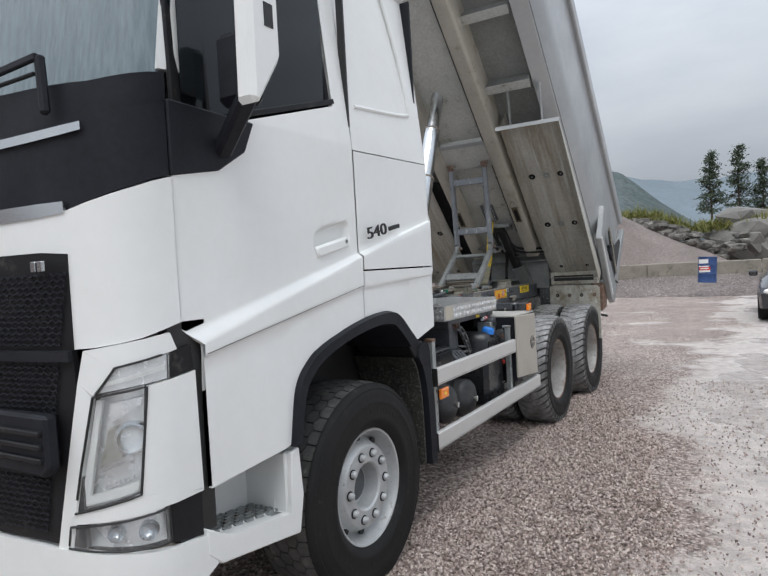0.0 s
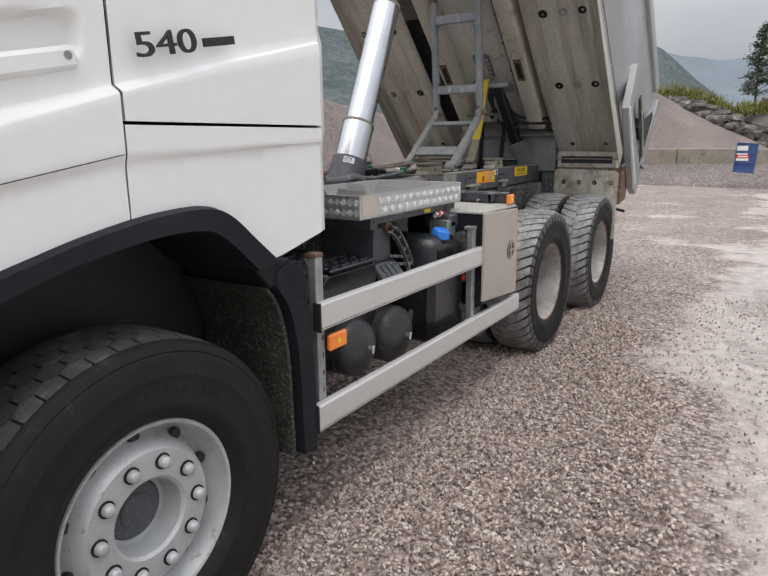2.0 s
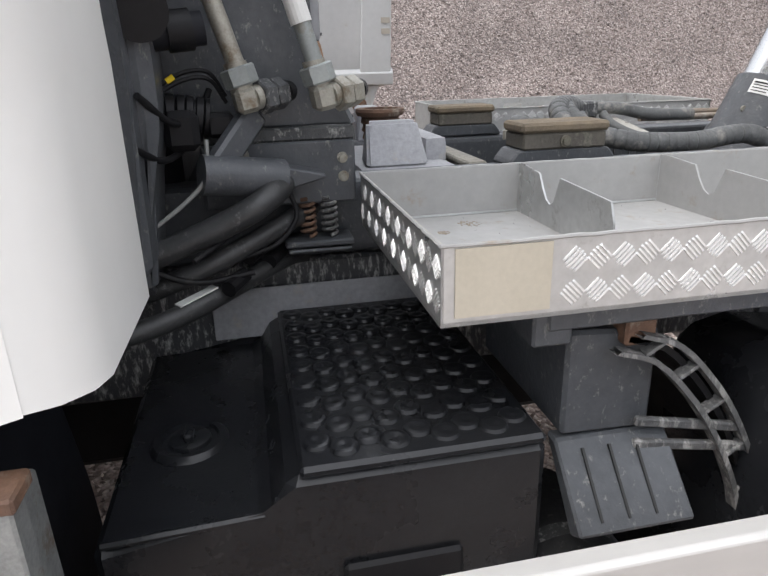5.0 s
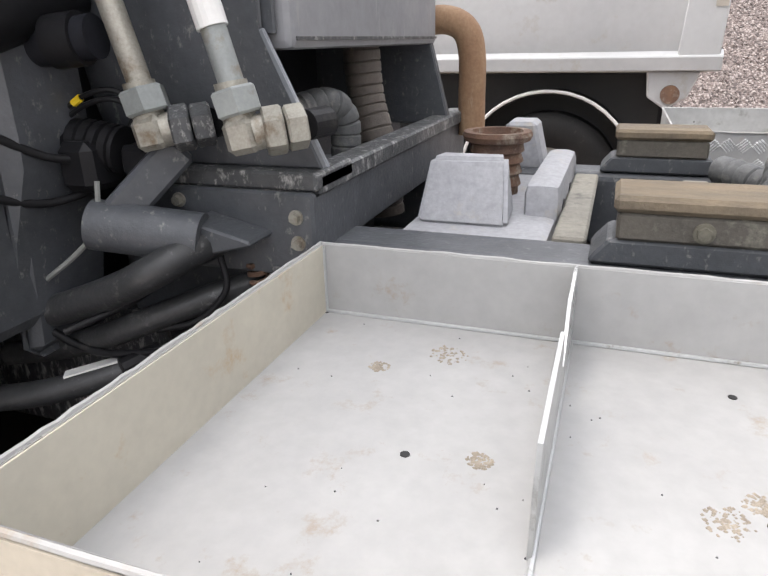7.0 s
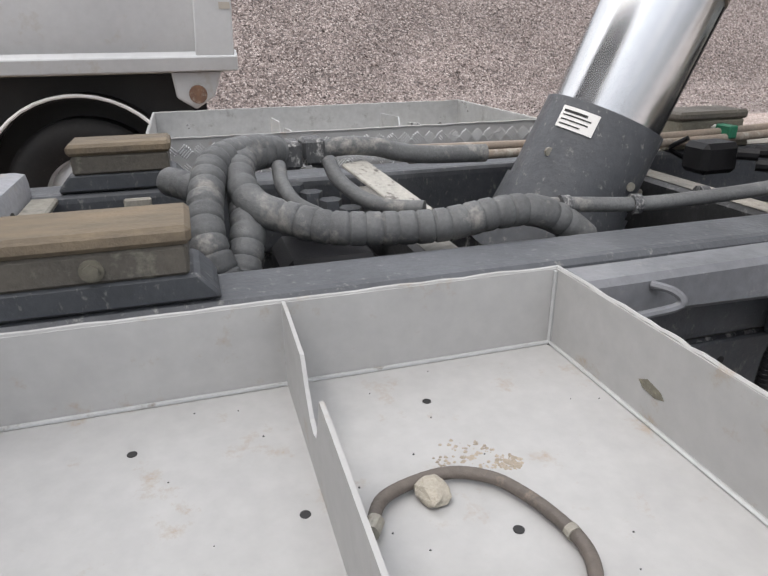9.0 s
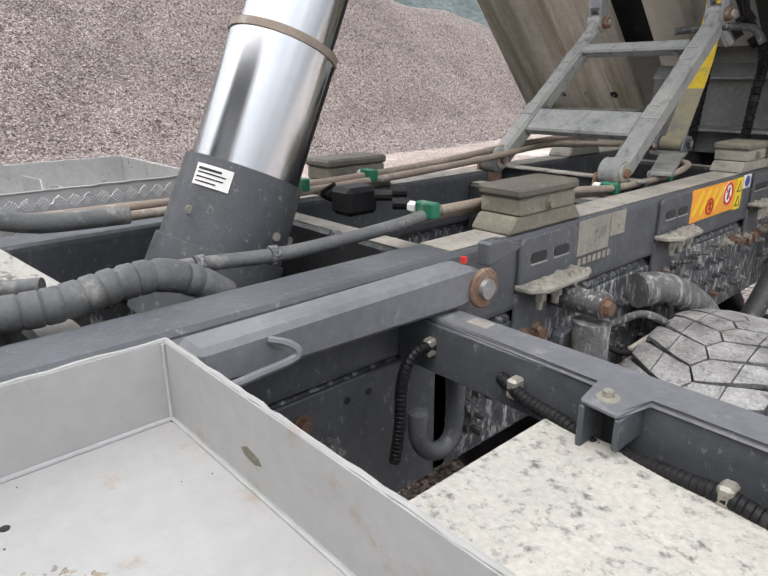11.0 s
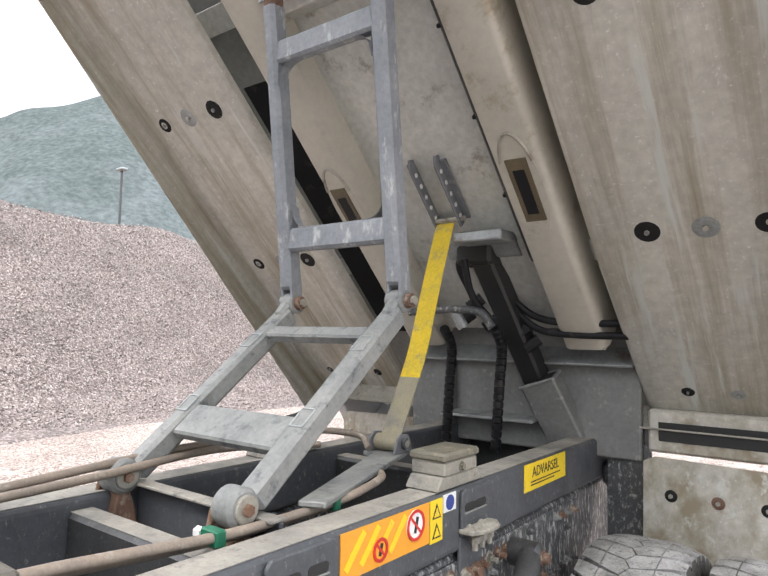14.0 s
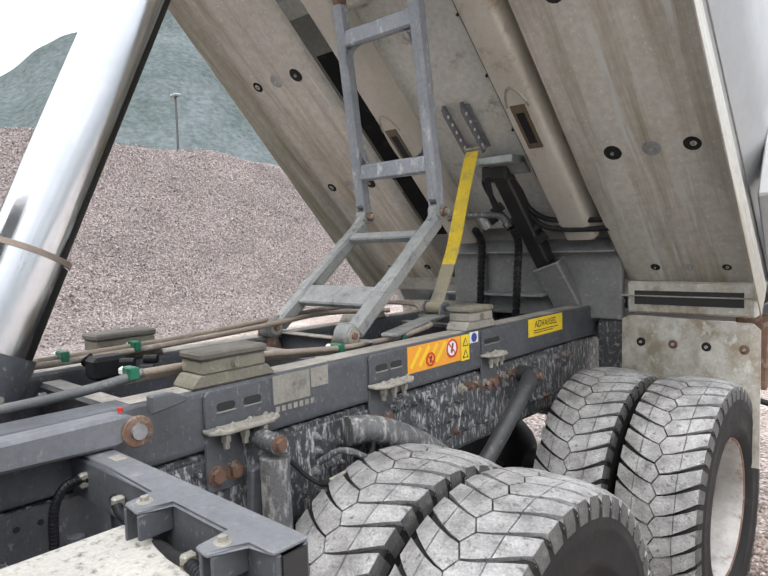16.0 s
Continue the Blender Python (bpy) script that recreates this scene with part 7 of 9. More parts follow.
# -- battery box with studded step lid, tanks --
batt = part("battery_box", prism([(0.80, 0.55), (1.43, 0.62), (1.43, 1.012), (1.055, 1.012), (1.02, 0.955), (0.79, 0.945)], "x", 0.36, 0.97, 0.012), WET_BLACK, truck, "black plastic battery box with a studded step lid")
part("step_lid", box(0.38, 0.975, 1.068, 1.425, 1.012, 1.030, 0.006), WET_BLACK, batt)
for i in range(9):
    for j in range(9):
        x, y = 0.42 + i * 0.062 + (0.02 if j % 2 else 0.0), 1.098 + j * 0.037
        bm = lathe([(0.0, 0.0045), (0.009, 0.006), (0.015, 0.0065), (0.0195, 0.005), (0.022, 0.0)], 14, m=Matrix.Translation((x, y, 1.03)) @ Matrix.Rotation(radians(-90), 4, "Y"))
        part("stud", bm, WET_BLACK, batt, smooth=True)
fill = Matrix.Translation((0.74, 0.90, 0.950)) @ Matrix.Rotation(radians(-90), 4, "Y")
filler = part("filler_cap", lathe([(0.0, 0.012), (0.026, 0.012), (0.034, 0.009), (0.036, 0.003), (0.046, 0.003), (0.048, 0.010), (0.058, 0.010), (0.062, 0.006), (0.066, 0.0)], 32, m=fill), WET_BLACK, batt, smooth=True)
part("cap_grip", box(0.718, 0.762, 0.892, 0.908, 0.960, 0.975, 0.004), WET_BLACK, filler)
part("rim_edge", bar((0.966, 0.80, 0.951), (0.966, 1.02, 0.960), 0.012, 0.012, 0.004), WET_BLACK, batt)
part("lid_catch", box(0.97, 0.982, 1.12, 1.30, 0.80, 0.86, 0.006), BLACK, batt)
ab = part("air_intake_box", prism([(1.47, 0.99), (1.62, 0.985), (1.62, 1.155), (1.47, 1.165)], "x", 0.60, 0.93, 0.006), FRAME, truck, "dark grey box under the tray")
part("ribbed_apron", prism([(0.90, 0.985), (0.93, 0.985), (1.03, 0.88), (1.0, 0.86)], "y", 1.46, 1.65, 0.004), FRAME, ab)
for k in range(3):
    part("apron_groove", bar((0.945, 1.50 + 0.045 * k, 0.974), (1.018, 1.50 + 0.045 * k, 0.892), 0.004, 0.004, 0), INK, ab)
# mudguard hoop and AdBlue-type tank with blue cap, air tanks
hoop = [(p.y, p.z) for p in smooth_line([(0, 1.57, 1.165), (0, 1.634, 1.142), (0, 1.693, 1.085), (0, 1.746, 1.015), (0, 1.795, 0.925), (0, 1.820, 0.86), (0, 1.832, 0.785), (0, 1.813, 0.685), (0, 1.79, 0.60)], 3)]
bm = loft([[(x, y - 0.012, z - 0.008) for y, z in hoop] for x in (0.50, 0.62, 0.70, 0.90, 0.95)], 0.010)
shield = part("hoop_guard", bm, BLACK, truck, "muddy black hoop guard beside the tank", smooth=True)
inner_hoop = [(y - 0.036, z - 0.022) for y, z in hoop]
for run in (hoop, inner_hoop):
    part("hoop_rib", loft([[(x, y + dy, z + dz) for y, z in run] for x, dy, dz in ((0.945, 0, 0), (0.968, 0, 0), (0.968, -0.007, -0.005), (0.945, -0.007, -0.005), (0.945, 0, 0))]), MUDDY, shield)
for k in range(2, len(hoop) - 2, 3):
    (y0, z0), (y1, z1) = hoop[k], inner_hoop[k]
    part("hoop_rung", bar((0.956, y0, z0), (0.956, y1, z1), 0.006, 0.020, 0.001, (1, 0, 0)), MUDDY, shield)
for z in (1.005, 0.965):
    part("hoop_stay", bar((0.945, 1.585, z + 0.004), (0.957, 1.765 + (1.005 - z) * 0.5, z - 0.026), 0.012, 0.016, 0.003), MUDDY, shield)
part("frame_shield", box(0.374, 0.378, 0.93, 1.45, 0.97, 1.085, 0.002), GREY_BOX, truck)
tank = part("liquid_tank", prism([(1.80, 0.50), (2.13, 0.50), (2.165, 0.55), (2.150, 0.99), (2.10, 1.055), (1.85, 1.090), (1.785, 1.045), (1.775, 0.56)], "x", 0.72, 1.085, 0.035), WET_BLACK, truck, "black plastic liquid tank with a blue cap", True)
cap = part("blue_cap", lathe([(0.0, 0.046), (0.038, 0.046), (0.046, 0.038), (0.052, 0.0)], 12, m=Matrix.Translation((1.045, 1.925, 1.066)) @ Matrix.Rotation(radians(-78), 4, "Y")), BLUE_CAP, tank, "bright blue screw cap")
part("cap_collar", lathe([(0.05, -0.012), (0.067, -0.012), (0.067, 0.004), (0.05, 0.004)], 24, m=Matrix.Translation((1.045, 1.925, 1.064)) @ Matrix.Rotation(radians(-78), 4, "Y")), BLACK, tank)
part("grey_bracket", prism([(2.07, 0.80), (2.15, 0.80), (2.17, 1.12), (2.07, 1.14)], "x", 0.90, 1.02, 0.006), GALV, truck)
for y, z, r, ln in ((1.178, 0.665, 0.132, 0.34), (1.505, 0.640, 0.140, 0.30)):
    at = part("air_tank", rod((0.72, y, z), (1.015, y, z), r, 36), TANK_SHADE_PAINT, truck, "worn black air tank", True)
    part("tank_end", lathe([(r, 0.0), (r * 0.985, 0.010), (r * 0.94, 0.024), (r * 0.85, 0.038), (r * 0.65, 0.052), (r * 0.35, 0.060), (0.0, 0.063)], 36, m=Matrix.Translation((1.015, y, z))), TANK_SHADE_PAINT, at, smooth=True)
    part("drain_tap", rod((1.075, y + 0.02, z), (1.10, y + 0.02, z), 0.011, 8), FITTING, at)
    part("tap_ring", rod((1.098, y + 0.02, z - 0.02), (1.102, y + 0.02, z + 0.015), 0.005, 6), PAPER, at)
    part("tank_strap", lathe([(r + 0.003, -0.015), (r + 0.003, 0.015)], 36, m=Matrix.Translation((0.90, y, z))), FRAME_DUST, at)
part("lower_tray", box(0.50, 0.74, 0.78, 2.10, 0.52, 0.56), BLACK, truck)
part("fuel_tank_far", box(-1.1, -0.45, 0.8, 2.6, 0.5, 1.1, 0.06), ALU, truck)

# -- bracket beam and speckled cover behind the tray --
edge = [(0.372, 2.712), (0.752, 2.703), (0.757, 2.645), (0.809, 2.640), (0.818, 2.704), (0.991, 2.701), (0.994, 2.638), (1.028, 2.634), (1.045, 2.696), (1.10, 2.698), (1.10, 2.764), (0.372, 2.767)]
beam = part("mudguard_beam", prism(edge, "z", 1.234, 1.243, 0.003), LOCK_GREY, truck, "slate grey mudguard carrier beam")
part("beam_web", box(0.372, 1.10, 2.704, 2.714, 1.145, 1.234, 0.003), FRAME, beam)
part("beam_web", box(0.372, 1.10, 2.754, 2.764, 1.145, 1.234, 0.003), FRAME, beam)
part("beam_floor", box(0.372, 1.098, 2.714, 2.754, 1.146, 1.155), FRAME, beam)
for x0, x1 in ((0.757, 0.812), (0.994, 1.032)):
    part("tab_web", box(x0, x0 + 0.008, 2.642, 2.704, 1.16, 1.234, 0.002), FRAME, beam)
    part("tab_web", box(x1 - 0.008, x1, 2.642, 2.704, 1.19, 1.234, 0.002), FRAME, beam)
part("beam_end", box(1.098, 1.104, 2.712, 2.756, 1.16, 1.23), INK, beam)
for x, y in ((0.781, 2.669), (1.017, 2.669)):
    bm = lathe([(0.0, 0.012), (0.009, 0.012), (0.010, 0.003), (0.019, 0.002), (0.02, 0.0)], 14, m=Matrix.Translation((x, y, 1.243)) @ Matrix.Rotation(radians(-90), 4, "Y") @ Matrix.Diagonal((0.8, 0.75, 0.75, 1)))
    part("beam_bolt", bm, FITTING, beam)
part("beam_dust", box(0.50, 0.54, 2.73, 2.755, 1.243, 1.2445), DUST_TOP, beam)
for pts, r in (([(0.60, 2.695, 1.195), (0.66, 2.68, 1.185), (0.72, 2.675, 1.18), (0.79, 2.665, 1.165)], 0.009), ([(0.80, 2.675, 1.17), (0.88, 2.665, 1.18), (0.94, 2.66, 1.185), (1.05, 2.655, 1.165)], 0.010),
               ([(0.47, 2.76, 1.15), (0.455, 2.721, 1.187), (0.45, 2.668, 1.194), (0.45, 2.638, 1.152), (0.45, 2.632, 1.072), (0.44, 2.63, 1.0)], 0.009)):
    part("cable_conduit", tube(pts, r, 10, 8, ribs=0.0012, pitch=0.008), BLACK, beam, smooth=True)
part("bent_pipe", tube([(0.45, 2.675, 1.080), (0.45, 2.677, 1.03), (0.45, 2.705, 0.992), (0.45, 2.745, 0.985), (0.45, 2.768, 1.02), (0.45, 2.765, 1.14)], 0.017, 12), FRAME, beam, smooth=True)
for c in ((0.63, 2.69, 1.195), (0.93, 2.662, 1.19), (0.452, 2.70, 1.198)):
    part("cable_tie", box(c[0] - 0.009, c[0] + 0.009, c[1] - 0.012, c[1] + 0.012, c[2] - 0.02, c[2] + 0.012, 0.004), FITTING, beam)
for (y, z) in ((2.397, 1.092), (2.448, 1.092), (2.497, 1.092)):
    part("rusty_bolt", hex_bolt((0.366, y, z), (1, 0, 0), 0.012, 0.012), RUST, chassis)
for (y, z) in ((2.545, 1.033), (2.547, 0.972), (2.447, 1.032), (2.446, 0.973), (2.90, 0.93), (2.86, 1.0), (2.93, 1.0), (2.91, 0.96), (2.98, 0.985)):
    bm = hex_bolt((0.366, y, z), (1, 0, 0), 0.017, 0.016)
    rod((0.38, y, z), (0.412, y, z), 0.009, 8, bm=bm)
    part("frame_bolt", bm, FRAME_DUST, chassis)
for y in (2.59, 2.637):
    part("frame_hole", rod((0.366, y, 1.10), (0.3665, y, 1.10), 0.007, 12), INK, chassis)
part("dark_fishplate", box(0.355, 0.366, 2.34, 2.84, 0.86, 1.135, 0.003), FRAME, chassis)

# -- mudguard plates over the second axle --
for sg in (1, -1):
    fl = part("mud_flap", prism([(0.55, 0.60), (0.56, 1.255), (0.60, 1.275), (1.15, 1.262), (1.18, 1.235), (1.18, 0.60)], "y", 5.355, 5.365) if sg > 0 else prism([(-0.55, 0.60), (-0.56, 1.255), (-0.60, 1.275), (-1.15, 1.262), (-1.18, 1.235), (-1.18, 0.60)], "y", 5.66, 5.67), BODY, truck, "steel mud flap plate with four bolts")
    for k, x in enumerate((0.654, 0.807, 0.957, 1.116)):
        y = 5.355 if sg > 0 else 5.66
        bm = lathe([(0.0, 0.004), (0.012, 0.004), (0.022, 0.0)], 18, m=Matrix.Translation((sg * x, y - 0.0005, 1.141)) @ Matrix.Rotation(radians(-90), 4, "Z"))
        part("flap_washer", bm, RUBBER if k % 2 == 0 else RUST, fl)
        part("flap_bolt", rod((sg * x, y - 0.003, 1.141), (sg * x, y - 0.012, 1.141), 0.008, 6), FITTING, fl)
part("flap_rod", rod((1.15, 5.50, 0.88), (1.23, 5.52, 0.86), 0.014, 10), BLACK, truck)
part("body_box_rail", box(0.56, 1.15, 5.42, 5.52, 1.28, 1.44, 0.01), BODY, truck)
part("rail_slot", box(0.60, 1.10, 5.414, 5.4195, 1.325, 1.395), INK, truck)
stub = part("grease_pot", rod((0.445, 5.49, 1.34), (0.446, 5.494, 1.435), 0.038, 24), GALV, truck, "plated grease pot on a bracket", True)
part("pot_ring", lathe([(0.04, -0.004), (0.045, -0.004), (0.045, 0.008), (0.04, 0.008)], 24, m=Matrix.Translation((0.446, 5.494, 1.425)) @ Matrix.Rotation(radians(-90), 4, "Y")), NUT, stub)
part("pot_clamp", box(0.395, 0.505, 5.45, 5.54, 1.315, 1.34, 0.004), GALV, stub)
for x in (0.435, 0.515):
    part("pot_nut", rod((x - 0.028, 5.455, 1.305), (x - 0.028, 5.455, 1.32), 0.012, 6), NUT, stub)
part("pot_bracket", rod((0.445, 5.50, 1.23), (0.445, 5.50, 1.315), 0.055, 24), FRAME, stub, smooth=True)
part("pot_plate", box(0.40, 0.57, 5.43, 5.44, 0.88, 1.30, 0.004), FRAME_DUST, stub)
part("pot_stem", box(0.372, 0.52, 5.44, 5.56, 1.10, 1.23, 0.03), FRAME_DUST, stub)

# -- behind the cab: pillar, suspension, tank, hoses --
PILLAR = [(0.90, 1.425), (1.249, 1.425), (1.163, 1.606), (1.161, 2.6), (0.853, 2.6), (0.853, 1.60), (0.875, 1.50)]
pil = part("cab_rear_pillar", prism(PILLAR, "x", 0.395, 0.405, 0.003), FRAME, truck, "dark grey plate pillar behind the cab")
part("pillar_flange", bar((0.398, 1.250, 1.425), (0.398, 1.164, 1.606), 0.014, 0.008, 0.002, (1, 0, 0)), LINK, pil)
part("pillar_flange", bar((0.385, 1.161, 1.60), (0.385, 1.159, 2.6), 0.040, 0.008, 0.002, (1, 0, 0)), FRAME, pil)
part("pillar_foot", box(0.30, 0.432, 0.93, 1.25, 1.398, 1.424, 0.004), FRAME_DUST, pil)
part("mount_plate", box(0.425, 0.440, 0.95, 1.247, 1.275, 1.398, 0.004), FRAME, pil)
for y, z in ((1.221, 1.364), (1.222, 1.327), (1.03, 1.378)):
    part("mount_bolt", hex_bolt((0.440, y, z), (1, 0, 0), 0.0075, 0.008), FITTING, pil)
part("torsion_tube", rod((0.535, 0.955, 1.36), (0.49, 1.10, 1.338), 0.036, 24), FRAME, pil, smooth=True)
part("tube_gusset", prism([(1.08, 1.31), (1.18, 1.335), (1.18, 1.342), (1.08, 1.365)], "x", 0.437, 0.50, 0.003), FRAME, pil)
part("stay", bar((0.52, 0.985, 1.37), (0.46, 1.06, 1.46), 0.03, 0.05, 0.006), FRAME, pil)
part("cross_angle", bar((0.415, 1.225, 1.405), (-0.50, 1.225, 1.405), 0.05, 0.03, 0.004), FRAME_DUST, pil)
part("cross_angle_web", bar((0.42, 1.235, 1.345), (-0.50, 1.235, 1.345), 0.012, 0.09, 0.002), FRAME, pil)
part("far_pillar", prism([(0.90, 1.40), (1.245, 1.40), (1.10, 1.95), (0.98, 2.6), (0.86, 2.6), (0.86, 1.9)], "x", -0.345, -0.32, 0.004), FRAME, pil)
oil = part("oil_tank", box(-0.36, 0.375, 0.91, 1.20, 1.580, 2.5, 0.012, seg=2), TANK_GREY, truck, "grey sheet-metal oil tank behind the cab")
part("tank_seam", box(-0.35, 0.365, 1.2005, 1.203, 1.592, 1.597), FRAME_DUST, oil)
for k, (pts, r, mt, nm) in enumerate((([(-0.03, 1.135, 1.62), (-0.03, 1.145, 1.49), (-0.02, 1.17, 1.40), (-0.02, 1.19, 1.25)], 0.034, HOSE_BROWN, "suction_hose"), ([(0.27, 1.085, 1.462), (0.215, 1.125, 1.485), (0.165, 1.155, 1.490), (0.14, 1.170, 1.460), (0.14, 1.170, 1.39), (0.14, 1.17, 1.28)], 0.024, HOSE, "wrapped_hose"),
                                      ([(-0.45, 1.12, 1.63), (-0.45, 1.20, 1.635), (-0.45, 1.25, 1.61), (-0.45, 1.268, 1.55), (-0.45, 1.27, 1.45), (-0.45, 1.272, 1.36)], 0.034, OCHRE, "exhaust_hose"))):
    part(nm, tube(pts, r, 18, 8, ribs=0.003 if mt is not OCHRE else 0.0, pitch=0.022), mt, truck, smooth=True)
for y, taped in ((1.039, False), (1.178, True)):
    x, z = 0.49, 1.522
    pipe = part("riser_pipe", rod((x, y, z), (x - 0.01, y - 0.29 * 0.62, z + 0.62), 0.0162, 18), PIPE_GREY if taped else FITTING, truck, "dusty plated riser pipe with union nuts", True)
    part("pipe_neck", rod((x, y + 0.002, z - 0.03), (x, y - 0.008, z + 0.024), 0.021, 18), FITTING, pipe, smooth=True)
    part("union_nut", rod((x, y + 0.003, z - 0.016), (x, y - 0.006, z + 0.016), 0.031, 6, bevel=0.003), PIPE_GREY, pipe)
    part("elbow", bar((x + 0.004, y + 0.002, z - 0.018), (x + 0.002, y + 0.010, z - 0.062), 0.042, 0.042, 0.008), FITTING, pipe)
    part("elbow_neck", rod((x, y + 0.018, z - 0.038), (x - 0.012, y + 0.036, z - 0.034), 0.022, 18), FITTING, pipe, smooth=True)
    part("elbow_nut", rod((x - 0.006, y + 0.030, z - 0.037), (x - 0.020, y + 0.052, z - 0.034), 0.031, 6, bevel=0.003), FITTING if taped else FRAME_DUST, pipe)
    part("swivel_nut", rod((x - 0.020, y + 0.053, z - 0.034), (x - 0.036, y + 0.074, z - 0.031), 0.029, 6, bevel=0.003), FITTING if taped else FRAME_DUST, pipe)
    part("hose_tail", rod((x - 0.036, y + 0.074, z - 0.031), (x - 0.075, y + 0.085, z - 0.030), 0.020, 14), BLACK, pipe)
    if taped:
        part("tape_band", rod((x - 0.001, y - 0.025, z + 0.086), (x - 0.002, y - 0.042, z + 0.145), 0.0195, 18), PAPER, pipe)
bm = bmesh.new()
lo = [bm.verts.new(p) for p in ((0.192, 1.316, 1.296), (0.192, 1.473, 1.296), (0.07, 1.466, 1.296), (0.07, 1.322, 1.296))]
hi = [bm.verts.new(p) for p in ((0.138, 1.326, 1.402), (0.126, 1.460, 1.402), (0.085, 1.452, 1.402), (0.085, 1.336, 1.402))]
bm.faces.new(lo[::-1])
bm.faces.new(hi)
for k in range(4):
    bm.faces.new((lo[k], lo[(k + 1) % 4], hi[(k + 1) % 4], hi[k]))
bmesh.ops.bevel(bm, geom=bm.edges[:], offset=0.008, segments=2, affect="EDGES")
cast = part("mount_cover", bm, GREY_BOX, truck, "grey cast mount cover", True)
bed = part("mount_bed", box(-0.30, 0.25, 1.30, 1.545, 1.20, 1.298, 0.02, seg=2), GREY_BOX, cast, smooth=True)
part("bed_rib", box(-0.30, 0.10, 1.485, 1.548, 1.25, 1.355, 0.02, seg=2), GREY_BOX, bed, smooth=True)
for x, z, r in ((0.03, 1.30, 0.016), (0.13, 1.262, 0.02), (-0.12, 1.30, 0.016)):
    part("oval_hole", rod((x, 1.5445, z), (x, 1.5495, z), r, 16), INK, bed)
part("bed_dust", box(-0.25, 0.25, 1.550, 1.60, 1.295, 1.309, 0.004), DUST, bed)
part("far_cover", prism([(1.37, 1.30), (1.385, 1.41), (1.452, 1.41), (1.48, 1.30)], "x", -0.40, -0.30, 0.008), GREY_BOX, cast)
part("rubber_spring", lathe([(0.0, 0.085), (0.05, 0.085), (0.055, 0.10), (0.072, 0.10), (0.075, 0.092), (0.07, 0.082), (0.056, 0.078), (0.059, 0.062), (0.052, 0.057), (0.058, 0.042), (0.050, 0.036), (0.056, 0.020), (0.049, 0.014), (0.055, -0.004), (0.049, -0.010), (0.05, -0.03), (0.068, -0.032), (0.068, -0.045), (0.0, -0.045)], 30, m=Matrix.Translation((-0.075, 1.405, 1.320)) @ Matrix.Diagonal((0.92, 0.92, 1, 1)) @ Matrix.Rotation(radians(-90), 4, "Y")), RUST, truck, "rusty stacked spring seat", True)
for k in range(2):
    pts = []
    for a in np.linspace(0, math.tau * 6, 90):
        pts.append((0.43 + 0.014 * math.cos(a), 1.146 + 0.044 * k + 0.014 * math.sin(a), 1.208 + 0.078 * a / (math.tau * 6)))
    part("coil_spring", tube(pts, 0.0042, 6, 0), MUDDY if k else RUST, truck, smooth=True)
part("spring_plate", box(0.39, 0.47, 1.095, 1.235, 1.192, 1.204, 0.003), FRAME, truck)
part("spring_plate", box(0.39, 0.47, 1.10, 1.23, 1.180, 1.188, 0.003), FRAME, truck)
# dark housings, lines and the cab's rear apron
part("rear_apron", prism([(0.83, 1.20), (0.87, 1.22), (0.875, 1.5), (0.87, 1.9), (0.86, 2.6), (0.83, 2.6)], "x", 0.46, 0.66, 0.012), FRAME, truck)
part("rear_apron", prism([(0.83, 1.28), (0.90, 1.28), (0.90, 2.6), (0.83, 2.6)], "x", -1.0, 0.30, 0.02), PLASTIC, truck)
part("duct_panel", prism([(0.835, 1.16), (0.86, 1.16), (0.88, 1.34), (0.905, 1.46), (0.905, 2.2), (0.835, 2.2)], "x", 0.44, 0.60, 0.02), FRAME, truck)
part("cab_damper", rod((0.62, 0.90, 1.62), (0.42, 0.86, 1.66), 0.045, 20), BLACK, truck, smooth=True)
part("reservoir", lathe([(0.0, 0.16), (0.05, 0.155), (0.062, 0.13), (0.05, -0.05), (0.03, -0.07), (0.0, -0.07)], 30, m=Matrix.Translation((0.70, 0.80, 1.30)) @ Matrix.Rotation(radians(-90), 4, "Y")), TANK_SHADE_PAINT, truck, smooth=True)
